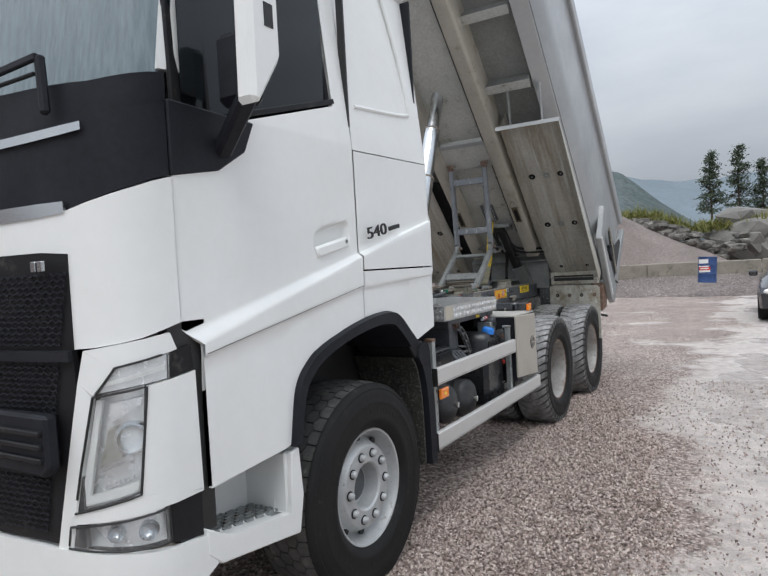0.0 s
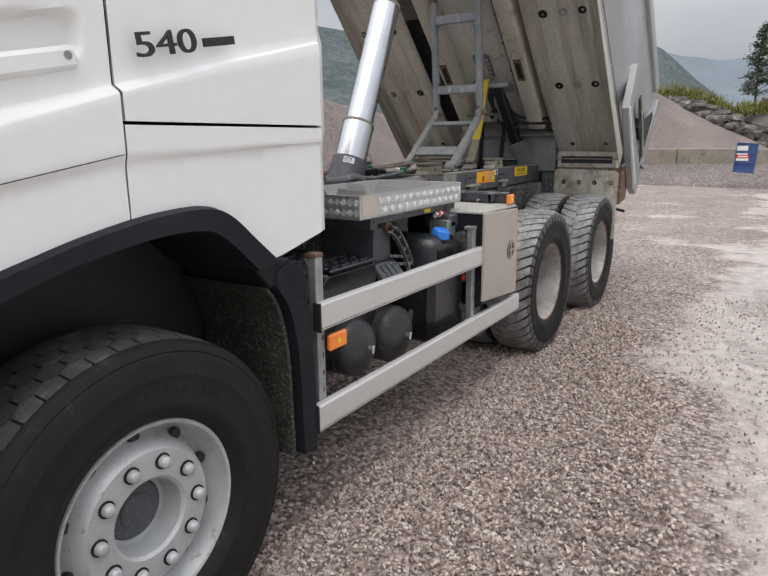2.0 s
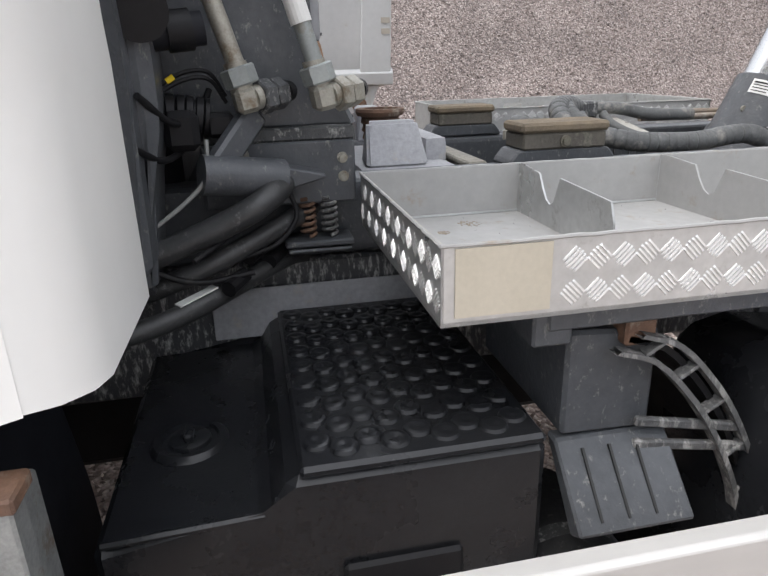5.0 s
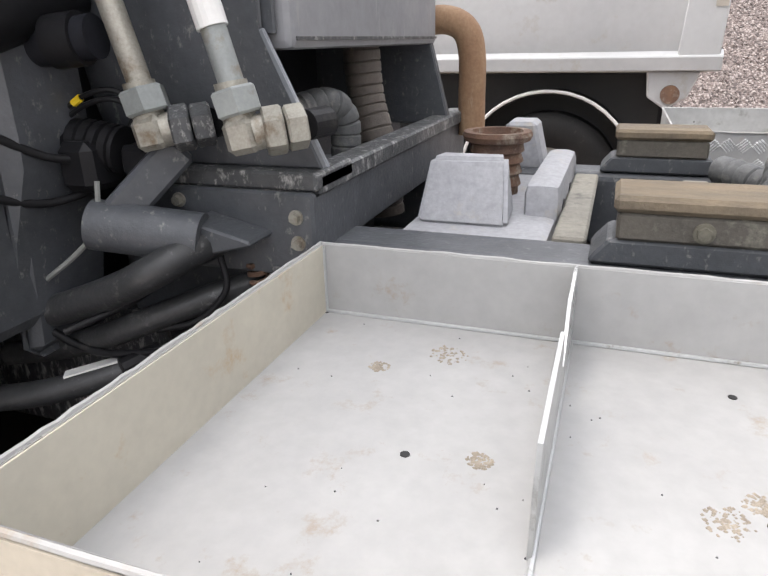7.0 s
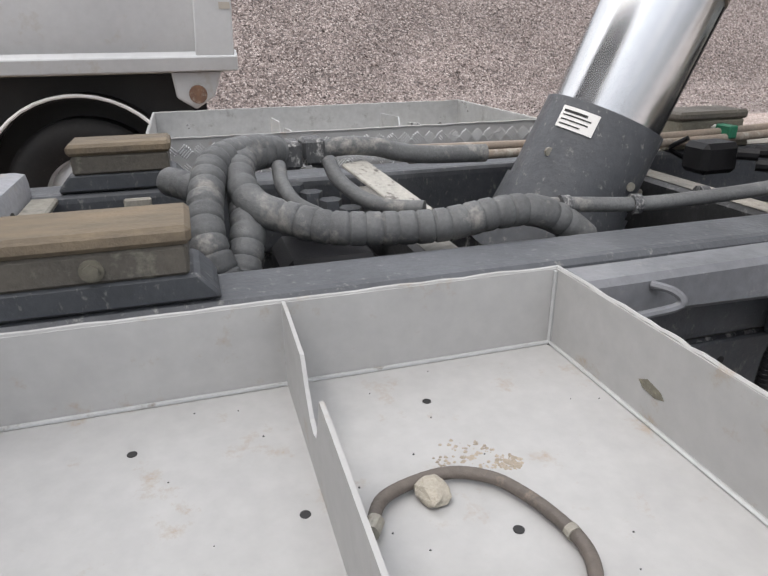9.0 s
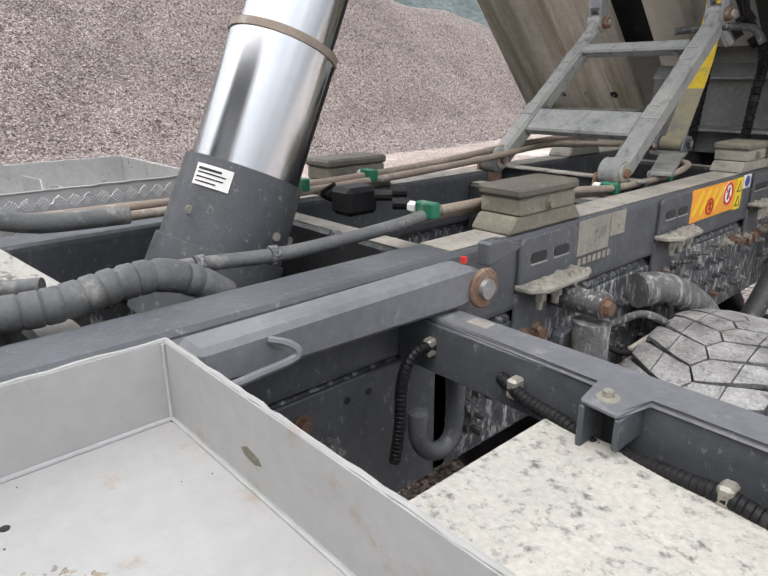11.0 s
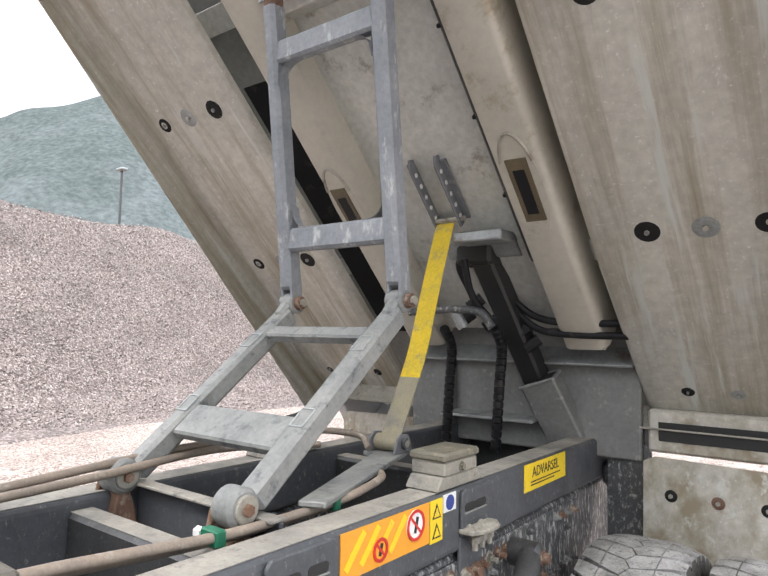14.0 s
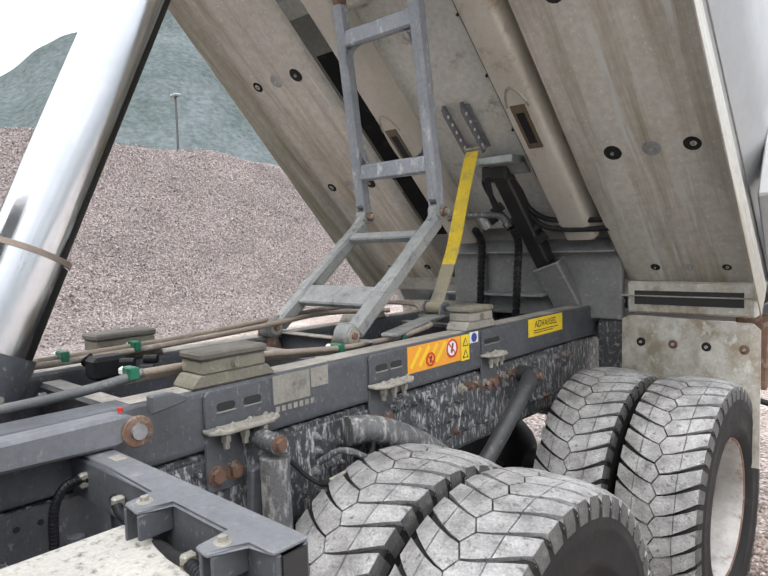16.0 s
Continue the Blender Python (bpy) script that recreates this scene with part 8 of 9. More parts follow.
for pts, r in (([(0.55, 0.70, 1.18), (0.55, 0.829, 1.214), (0.55, 0.912, 1.241), (0.55, 0.99, 1.272), (0.55, 1.047, 1.300), (0.52, 1.085, 1.322), (0.455, 1.11, 1.332)], 0.024), ([(0.53, 0.72, 1.12), (0.53, 0.84, 1.15), (0.53, 0.95, 1.19), (0.50, 1.05, 1.23), (0.44, 1.12, 1.25), (0.36, 1.16, 1.25)], 0.020), ([(0.57, 0.76, 1.28), (0.56, 0.85, 1.20), (0.55, 0.93, 1.165), (0.53, 1.03, 1.17)], 0.006), ([(0.52, 1.02, 1.20), (0.50, 1.08, 1.215), (0.48, 1.12, 1.26), (0.47, 1.11, 1.31)], 0.005), ([(0.62, 0.88, 1.50), (0.54, 0.92, 1.45), (0.47, 0.96, 1.46), (0.44, 0.98, 1.50)], 0.006), ([(0.64, 0.87, 1.42), (0.55, 0.90, 1.39), (0.46, 0.94, 1.41), (0.42, 0.97, 1.44)], 0.006),
               ([(0.60, 0.93, 1.22), (0.52, 1.0, 1.25), (0.47, 1.05, 1.30)], 0.005), ([(0.66, 0.70, 1.10), (0.60, 0.86, 1.11), (0.50, 1.00, 1.14), (0.41, 1.10, 1.16), (0.33, 1.14, 1.14)], 0.020)):
    part("air_line", tube(pts, r, 14), TANK_SHADE_PAINT if r > 0.01 else BLACK, truck, smooth=True)
part("connector", box(0.44, 0.53, 0.90, 0.96, 1.40, 1.47, 0.012), BLACK, truck)
part("light_strap", bar((0.50, 0.80, 1.456), (0.485, 0.886, 1.462), 0.006, 0.018, 0.002), DUST, truck)
part("wire_loom", tube([(0.485, 0.886, 1.464), (0.480, 0.925, 1.462), (0.474, 0.975, 1.453)], 0.028, 14, 8, ribs=0.006, pitch=0.016), BLACK, truck, smooth=True)
part("wire_plug", box(0.44, 0.485, 0.97, 1.02, 1.416, 1.461, 0.008), BLACK, truck)
for dz in (0.0, -0.012):
    part("wire", tube([(0.51, 0.80, 1.460 + dz), (0.496, 0.847, 1.476 + dz), (0.485, 0.925, 1.525 + dz), (0.474, 0.981, 1.532 + dz), (0.452, 1.009, 1.489 + dz)], 0.004, 6), BLACK, truck, smooth=True)
part("wire_mark", rod((0.487, 0.912, 1.517), (0.485, 0.925, 1.525), 0.0055, 8), YELLOW, truck)
part("cross_tube", rod((0.535, 0.78, 1.580), (0.50, 0.985, 1.602), 0.028, 20), PLASTIC, truck, smooth=True)
part("tube_collar", rod((0.512, 0.925, 1.596), (0.504, 0.965, 1.600), 0.034, 20), BLACK, truck, smooth=True)
part("thin_line", tube([(0.53, 0.97, 1.42), (0.54, 0.965, 1.36), (0.55, 0.93, 1.32), (0.56, 0.86, 1.27)], 0.004, 6), LINK_DUST, truck, smooth=True)
part("white_tag", bar((0.582, 0.890, 1.136), (0.535, 0.955, 1.150), 0.020, 0.003, 0), PAPER, truck)
for c in ((0.56, 0.98, 1.15), (0.50, 1.02, 1.19), (0.47, 1.06, 1.17)):
    part("plug", rod(c, (c[0] - 0.05, c[1] + 0.03, c[2] + 0.01), 0.016, 10), BLACK, truck)

# ---- surroundings ----
STONE_TONES = [(0.125, 0.094, 0.080), (0.28, 0.215, 0.186), (0.41, 0.322, 0.282), (0.53, 0.44, 0.392), (0.68, 0.59, 0.53)]
GROUND = gravel("gravel_ground", STONE_TONES, 0.022, 0.8, 1.0, patch=(0.60, 0.535, 0.495), patch_scale=0.6, patch_lo=0.49, patch_hi=0.56)
HEAP_TONES = [(0.10, 0.084, 0.080), (0.17, 0.138, 0.128), (0.235, 0.19, 0.175), (0.31, 0.26, 0.238), (0.44, 0.39, 0.365)]
HEAP = gravel("heap_gravel", HEAP_TONES, 0.034, 0.9, 1.0)

# ground: one sheet, fine near the truck, out to the horizon
axis_pts = [-900, -400, -180, -90, -50, -30, -20, -14] + list(np.linspace(-10, 12, 60)) + [15, 20, 30, 50, 90, 180, 400, 900]
axis_y = [-900, -400, -180, -90, -50, -30, -20, -12] + list(np.linspace(-7, 15, 60)) + [18, 22, 30, 50, 90, 180, 400, 1200]
rows = []
for y in axis_y:
    rows.append([(x, y, (0.022 * noise.noise(Vector((x * 0.5, y * 0.5, 0))) + 0.010 * noise.noise(Vector((x * 1.7, y * 1.7, 3))) - 0.012) if abs(x) < 15 and -8 < y < 20 else -0.02) for x in axis_pts])
tagged(link_mesh("ground", loft(rows), GROUND, None, True), "flat yard of wet pinkish crushed gravel with pale mud", "ground", kind="structure")


def stones(n, sampler, smin, smax, seed):
    """Many small angular stones in one mesh."""
    g = np.random.default_rng(seed)
    base = np.array([(1, 0, 0), (-1, 0, 0), (0, 1, 0), (0, -1, 0), (0, 0, 1), (0, 0, -1)], float)
    tri = np.array([(0, 2, 4), (2, 1, 4), (1, 3, 4), (3, 0, 4), (2, 0, 5), (1, 2, 5), (3, 1, 5), (0, 3, 5)])
    p = sampler(g, n)
    n = len(p)
    s = g.uniform(smin, smax, n)
    v = base[None] * g.uniform(0.6, 1.25, (n, 6, 1)) + g.normal(0, 0.22, (n, 6, 3))
    q = g.normal(size=(n, 4))
    q /= np.linalg.norm(q, axis=1, keepdims=True)
    w, x, y, z = q.T
    rot = np.stack([1 - 2 * (y * y + z * z), 2 * (x * y - w * z), 2 * (x * z + w * y), 2 * (x * y + w * z), 1 - 2 * (x * x + z * z), 2 * (y * z - w * x), 2 * (x * z - w * y), 2 * (y * z + w * x), 1 - 2 * (x * x + y * y)], 1).reshape(n, 3, 3)
    v = np.einsum("nij,nkj->nki", rot, v) * s[:, None, None] + p[:, None, :]
    me = bpy.data.meshes.new("stones")
    f = (tri[None] + 6 * np.arange(n)[:, None, None]).reshape(-1, 3)
    me.from_pydata(v.reshape(-1, 3).tolist(), [], f.tolist())
    return me


def near_yard(g, n):
    x = 1.0 + 2.6 * g.random(n) ** 1.6
    y = -2.2 + 8.2 * g.random(n)
    shore = 2.25 + np.array([0.7 * noise.noise(Vector((a * 0.9, b * 0.6, 7))) for a, b in zip(x, y)])
    shore = shore + 0.15 - 1.3 * np.clip((y - 2.9) / 0.7, 0, 1)
    keep = (x < shore) | (g.random(n) < 0.12)
    x, y = x[keep], y[keep]
    n = len(x)
    return np.stack([x, y, g.uniform(-0.008, 0.006, n)], 1)


def under_truck(g, n):
    return np.stack([g.uniform(-1.2, 1.25, n), g.uniform(-1.5, 6.5, n), g.uniform(-0.008, 0.004, n)], 1)




def stone_mat(name, tones):
    """Every stone takes one of the tones."""
    m = bpy.data.materials.new(name)
    m.use_nodes = True
    n, l = m.node_tree.nodes, m.node_tree.links
    geo, rp = n.new("ShaderNodeNewGeometry"), n.new("ShaderNodeValToRGB")
    for i, t in enumerate(tones):
        e = rp.color_ramp.elements[i] if i < 2 else rp.color_ramp.elements.new(0.5)
        e.position, e.color = 0.25 * i, (*t, 1)
    l.new(geo.outputs["Random Per Island"], rp.inputs[0])
    l.new(rp.outputs[0], n["Principled BSDF"].inputs["Base Color"])
    n["Principled BSDF"].inputs["Roughness"].default_value = 0.7
    return m


STONE_MAT = stone_mat("stone_tones", STONE_TONES)
for nm, n, fn, a, b, sd in (("loose_gravel", 78000, near_yard, 0.005, 0.012, 1), ("loose_gravel_below", 9000, under_truck, 0.007, 0.014, 2)):
    me = stones(n, fn, a, b, sd)
    me.materials.append(STONE_MAT)
    tagged(new(nm, me), "loose pinkish-grey crushed stones lying on the yard", "gravel", kind="stuff")


# gravel heap along the far side
def heap_h(x, y):
    """A long ridge that sinks and turns away towards the back."""
    crest = 5.00 + 0.06 * math.sin(y * 0.9) - max(0, y - 13.5) * 0.105
    crest = max(0.6, crest) * min(1, max(0.0, (y + 22) / 10))
    cx, foot = -16.8 - 0.10 * (y - 10), -11.6 - 0.10 * (y - 8)
    if x > cx:
        t = (foot - x) / (foot - cx)
        h = crest * max(0.0, min(1.0, t))
        top = max(0.0, min(1.0, (t - 0.86) / 0.28))
        h -= 0.35 * top * top
    else:
        h = crest - 0.35 * 0.25 - (cx - x) * 0.25
    apron = 0.22 * max(0.0, min(1.0, (foot + 2.6 - x) / 2.6))
    return max(h + (0.30 * noise.noise(Vector((x * 0.22, y * 0.22, 5))) + 0.22 * noise.noise(Vector(((x + y * 0.9) * 0.55, (y - x) * 0.10, 2)))) * min(1, h) + 0.10 * noise.noise(Vector((x * 0.6, y * 0.6, 9))), 0) * 1.0 + apron if x < foot + 2.6 else -0.05


hx, hy = np.linspace(-34, -8.4, 110), np.linspace(-26, 48, 150)
tagged(link_mesh("gravel_heap", loft([[(x, y, heap_h(x, y)) for x in hx] for y in hy]), HEAP, None, True), "long heap of pinkish-grey crushed gravel", "gravel heap", kind="stuff")


def heap_stones(g, n):
    x, y = g.uniform(-17.2, -9.5, n), g.uniform(1, 24, n)
    return np.stack([x, y, np.array([heap_h(a, b) for a, b in zip(x, y)]) + 0.01], 1)


me = stones(30000, heap_stones, 0.014, 0.032, 7)
me.materials.append(stone_mat("heap_stone_tones", HEAP_TONES))
tagged(new("heap_stones", me), "crushed stones on the slope of the heap", "gravel", kind="stuff")

# second heap, low wall, rocks, barrel behind the yard
CONCRETE = mat("old_concrete", (0.30, 0.27, 0.22), (0.21, 0.19, 0.16), 1.5, 0.9, bump=0.3, bscale=30, spots=(0.14, 0.13, 0.11), spot_scale=4, spot_amt=0.25)
wall = thing("block_wall", "weathered concrete block wall along the yard", "wall", kind="structure")
for k in range(13):
    x0 = -7.0 + 2.0 * k
    part("concrete_block", box(x0, x0 + 1.985, 24.6 + 0.02 * (k % 3), 25.2, -0.1, 1.16 + 0.01 * (k % 2), 0.03), CONCRETE, wall)


def mound(name, cx, cy, rx, ry, h, material, label, seed, n=60, rough=0.25, freq=0.35):
    rows = []
    for j in range(n + 1):
        row = []
        for i in range(n + 1):
            a, b = -1.15 + 2.3 * i / n, -1.15 + 2.3 * j / n
            d = math.sqrt(a * a + b * b)
            z = h * max(0.0, 1 - d) ** 0.9
            x, y = cx + a * rx, cy + b * ry
            z += min(1.0, z) * rough * noise.noise(Vector((x * freq, y * freq, seed))) - (0.1 if d >= 1 else 0)
            row.append((x, y, z))
        rows.append(row)
    return tagged(link_mesh(name, loft(rows), material, None, True), label, "gravel heap", kind="stuff")


mound("gravel_bank", 1.5, 25.3, 12.0, 3.4, 0.85, HEAP, "low bank of coarse grey gravel before the wall", 2, rough=0.12)
SAND = gravel("fine_gravel", [(0.20, 0.165, 0.15), (0.25, 0.205, 0.185), (0.31, 0.26, 0.235)], 0.03, 0.9, 0.6)
mound("fine_gravel_heap", -6.0, 30.6, 9.2, 5.4, 5.0, SAND, "heap of fine reddish gravel behind the wall", 4, rough=0.3)
ROCK = mat("quarry_rock", (0.15, 0.138, 0.122), (0.07, 0.065, 0.058), 1.6, 0.85, bump=0.6, bscale=14, spots=(0.32, 0.30, 0.27), spot_scale=3, spot_amt=0.3, spread=0.1)
PALE_ROCK = mat("pale_quarry_rock", (0.23, 0.218, 0.20), (0.14, 0.133, 0.122), 1.2, 0.85, bump=0.5, bscale=10, spots=(0.13, 0.12, 0.11), spot_scale=3, spot_amt=0.25)


def rock_ledge(name, pts, label, material, seed, step=1.1, h=1.1):
    rr = random.Random(seed)
    ledge = thing(name, label, "rock")
    for (x0, y0, z0), (x1, y1, z1) in zip(pts, pts[1:]):
        n = max(1, int(math.dist((x0, y0), (x1, y1)) / step))
        for k in range(n):
            for layer in range(4):
                t = (k + rr.random()) / n
                c = Vector((x0 + (x1 - x0) * t, y0 + (y1 - y0) * t - 0.25 * layer + rr.uniform(-0.3, 0.3), z0 + (z1 - z0) * t - layer * h * 0.28))
                m = Matrix.Translation(c) @ Euler((rr.uniform(-0.25, 0.25), rr.uniform(-0.2, 0.2), rr.uniform(-0.6, 0.6))).to_matrix().to_4x4()
                one = bmesh.new()
                bmesh.ops.create_icosphere(one, subdivisions=2, radius=1.0)
                for v in one.verts:
                    f = 1 + 0.45 * noise.noise(v.co * 1.7 + Vector((seed, k, layer)))
                    v.co = Vector((v.co.x * rr.uniform(0.75, 0.85) * f * 1.1, v.co.y * 0.6 * f, max(-0.35, min(0.32, v.co.z * 0.5 * f)))) * h
                bmesh.ops.transform(one, matrix=m, verts=one.verts)
                part("rock", one, material, ledge)
    return ledge


rock_ledge("rock_outcrop", [(-3.2, 31.6, 3.45), (-1.4, 31.4, 3.05), (0.0, 31.2, 2.55), (1.3, 31.0, 1.55), (2.4, 31.2, 2.3)], "dark layered rock outcrop with grass on top", ROCK, 3, 0.42, 0.48)
rock_ledge("rock_outcrop", [(2.0, 33.0, 3.0), (4.5, 33.0, 2.9), (9.0, 33.0, 2.6), (14.0, 32.0, 2.2)], "pale weathered rock face at the yard's edge", PALE_ROCK, 5, 1.2, 1.7)
GRASS = mat("rough_grass", (0.12, 0.15, 0.03), (0.21, 0.185, 0.055), 3, 0.8, fine=0.3)
g_rng = np.random.default_rng(11)
verts, faces = [], []
for k in range(11000):
    t = g_rng.random()
    x = -4.2 + 19 * t
    y = 31.6 + 0.10 * x + g_rng.uniform(-0.3, 2.0)
    clump = noise.noise(Vector((x * 0.8, y * 0.6, 3.0))) + 0.6 * noise.noise(Vector((x * 2.6, y * 2.0, 8.0)))
    if clump < -0.08:
        continue
    z = 3.55 - 0.75 * min(1.0, max(0.0, (x + 1.4) / 1.2)) + g_rng.uniform(-0.35, 0.05)
    hgt, a, w = g_rng.uniform(0.10, 0.36) * (1 + 2.2 * max(0.0, clump)), g_rng.uniform(0, 6.28), 0.035
    lean = g_rng.normal(0, 0.18, 2)
    b = len(verts)
    verts += [(x - w * math.cos(a), y - w * math.sin(a), z), (x + w * math.cos(a), y + w * math.sin(a), z), (x + lean[0], y + lean[1], z + hgt)]
    faces.append((b, b + 1, b + 2))
me = bpy.data.meshes.new("grass")
me.from_pydata(verts, [], faces)
me.materials.append(GRASS)
tagged(new("grass", me), "yellow-green rough grass on top of the rocks", "grass", kind="stuff")
BARREL = mat("blue_barrel_paint", (0.03, 0.075, 0.22), (0.02, 0.05, 0.15), 6, 0.4, 0.55, fine=0.06)
bx, by, bz = 1.35, 21.4, 0.50
barrel = tagged(link_mesh("barrel", lathe([(0.0, 0.0), (0.29, 0.0), (0.30, 0.02), (0.29, 0.04), (0.29, 0.28), (0.30, 0.30), (0.29, 0.32), (0.29, 0.58), (0.30, 0.60), (0.29, 0.62), (0.29, 0.86), (0.30, 0.88), (0.27, 0.875), (0.0, 0.87)], 32, m=Matrix.Translation((bx, by, bz)) @ Matrix.Rotation(radians(3), 4, "Y") @ Matrix.Rotation(radians(-90), 4, "Y")), BARREL, None, True), "blue steel drum with red and white print", "barrel")
for z0, z1, mt, nm in ((0.66, 0.80, PAPER, "print_band"), (0.36, 0.58, PAPER, "print_band"), (0.43, 0.54, RED, "print_bar")):
    off = 0.003 if mt is not RED else 0.006
    part(nm, loft([[(bx + (0.292 + off) * math.cos(a) - 0.0, by + (0.292 + off) * math.sin(a), bz + z) for a in np.linspace(-2.4, -1.0, 10)] for z in (z0, z1)], 0.002), mt, barrel)
part("print_bar", loft([[(bx + 0.301 * math.cos(a), by + 0.301 * math.sin(a), bz + z) for a in np.linspace(-2.2, -1.3, 8)] for z in (0.465, 0.505)], 0.001), PAPER, barrel)

# trees behind
BARK = mat("pine_bark", (0.10, 0.065, 0.045), (0.06, 0.045, 0.035), 4, 0.9, bump=0.5, bscale=20)
NEEDLE = mat("pine_needles", (0.030, 0.048, 0.026), (0.050, 0.068, 0.034), 2, 0.8, fine=0.3)


def conifer(x, y, z, h, seed, spread=1.0, low=0.3):
    rr = random.Random(seed)
    tree = tagged(new("pine_tree"), "tall dark pine tree with a thin ragged crown", "tree", "pines behind the yard")
    tree.location = (x, y, z)
    bm = bmesh.new()
    pts = [(0.12 * math.sin(k * 0.9 + seed) * k / 8, 0.1 * math.cos(k + seed) * k / 8, h * k / 8) for k in range(9)]
    line = smooth_line(pts, 2)
    rings = []
    for i, p in enumerate(line):
        r = max(0.02, 0.016 * h * (1 - i / len(line)))
        rings.append([bm.verts.new(p + Vector((math.cos(a) * r, math.sin(a) * r, 0))) for a in np.linspace(0, math.tau, 8, endpoint=False)])
    for a, b in zip(rings, rings[1:]):
        for k in range(8):
            bm.faces.new((a[k], a[(k + 1) % 8], b[(k + 1) % 8], b[k]))
    part("trunk", bm, BARK, tree)
    vs, fs = [], []
    limbs = bmesh.new()
    for b in range(64):
        t = low + (1 - low) * (b + rr.random()) / 64
        if rr.random() < 0.12:
            continue
        p = line[min(len(line) - 1, int(t * (len(line) - 1)))]
        p = Vector((p.x, p.y, h * t))
        a = rr.uniform(0, math.tau)
        ln = spread * h * 0.20 * (1.05 - t) ** 0.6 * rr.uniform(0.45, 1.1)
        tip = p + Vector((math.cos(a) * ln, math.sin(a) * ln, ln * rr.uniform(-0.35, 0.15)))
        rod(p, tip, 0.035, 5, 0.008, limbs)
        for k in range(int(26 + ln * 26)):
            f = rr.uniform(0.2, 1.05)
            c = p.lerp(tip, f) + Vector((rr.gauss(0, 0.16), rr.gauss(0, 0.16), rr.gauss(0, 0.10)))
            d = Vector((rr.gauss(0, 1), rr.gauss(0, 1), rr.gauss(-0.2, 0.5))).normalized() * rr.uniform(0.12, 0.30)
            e = d.orthogonal().normalized() * rr.uniform(0.03, 0.07)
            i0 = len(vs)
            vs += [c - e, c + e, c + d]
            fs.append((i0, i0 + 1, i0 + 2))
    tagged(part("limb", limbs, BARK, tree), kind="stuff")
    me = bpy.data.meshes.new("crown")
    me.from_pydata([tuple(v) for v in vs], [], fs)
    me.materials.append(NEEDLE)
    crown = new("crown", me)
    crown.parent = tree
    return tree


for x, y, z, h, sd, sp, lw in ((-0.1, 52.0, 3.9, 5.2, 1, 1.3, 0.12), (1.75, 54.0, 3.9, 5.7, 2, 1.3, 0.12), (3.4, 55.5, 3.9, 4.6, 3, 1.4, 0.1), (4.9, 55.0, 3.9, 5.4, 4, 1.4, 0.1), (7.4, 57.0, 3.9, 6.0, 5, 1.4, 0.1), (10.2, 54.0, 0.0, 9.0, 6, 1.2, 0.3), (13.5, 58.0, 3.8, 6.6, 7, 1.4, 0.1)):
    conifer(x, y, z, h, sd, sp, lw)
# trees on the near side of the yard, seen mirrored in the windows
for x, y, z, h, sd in ((34.0, -14.0, 0, 13.0, 11), (37.0, -10.0, 0, 15.0, 12), (40.0, -4.0, 0, 14.0, 13), (36.0, -20.0, 0, 12.0, 14)):
    conifer(x, y, z, h, sd, 1.1, 0.2)

# wooded hills, their haze painted into the base colours
HILL_N = mat("haze_toned_wood", (0.072, 0.092, 0.088), (0.130, 0.150, 0.154), 0.030, 1.0, fine=0.26, spec=0.0)
HILL_F = mat("far_haze_toned_wood", (0.17, 0.20, 0.225), (0.20, 0.235, 0.26), 0.02, 1.0, fine=0.05, spec=0.0)


def ridge(name, pts, back, material, label, seed, amp):
    """A hillside: crest points (x, y, z); the slope falls towards the yard."""
    line = [Vector(p) for p in pts]
    crest = smooth_line(line, 10)
    rows = []
    for k in range(13):
        f = k / 12
        row = []
        for p in crest:
            out = Vector((-p.x, -p.y, 0)).normalized()
            q = Vector((p.x, p.y, 0)) + out * back * (1 - f)
            z = p.z * (f ** 0.9) + amp * noise.noise(Vector((q.x * 0.03, q.y * 0.03, seed + f * 3))) * (0.4 + f) - 2 * (1 - f)
            row.append((q.x, q.y, z))
        rows.append(row)
    return tagged(link_mesh(name, loft(rows), material, None, True), label, "hill", kind="structure")


ridge("backdrop", [(-330, -220, 60), (-360, -60, 110), (-330, 60, 72), (-345, 108, 84), (-340, 128, 104), (-330, 150, 120), (-310, 190, 128), (-290, 225, 112), (-260, 260, 78), (-215, 300, 58), (-170, 330, 54), (-120, 345, 47), (-66, 349, 42), (-54, 351, 38), (-38, 353, 28), (-27, 354, 19), (-8, 356, 6)], 160, HILL_N, "wooded mountain side, grey haze in its colour", 3, 6)
ridge("backdrop", [(-180, 560, 70), (-110, 600, 72), (-55, 620, 64), (-20, 640, 66), (30, 640, 68), (80, 640, 66), (170, 600, 70)], 200, HILL_F, "distant hill, grey haze in its colour", 8, 5)

# lamp mast behind the heap
POST = mat("mast_steel", (0.10, 0.105, 0.11), None, 3, 0.6)
mast = tagged(new("lamp_mast"), "thin dark lamp mast behind the gravel heap", "street lamp")
mast.location = (-18.6, 14.0, 0)
part("mast_pole", rod((0, 0, 0), (0, 0, 7.15), 0.055, 10, 0.04), POST, mast)
part("lamp_head", box(-0.2, 0.2, -0.12, 0.12, 7.10, 7.2, 0.03), GALV, mast)

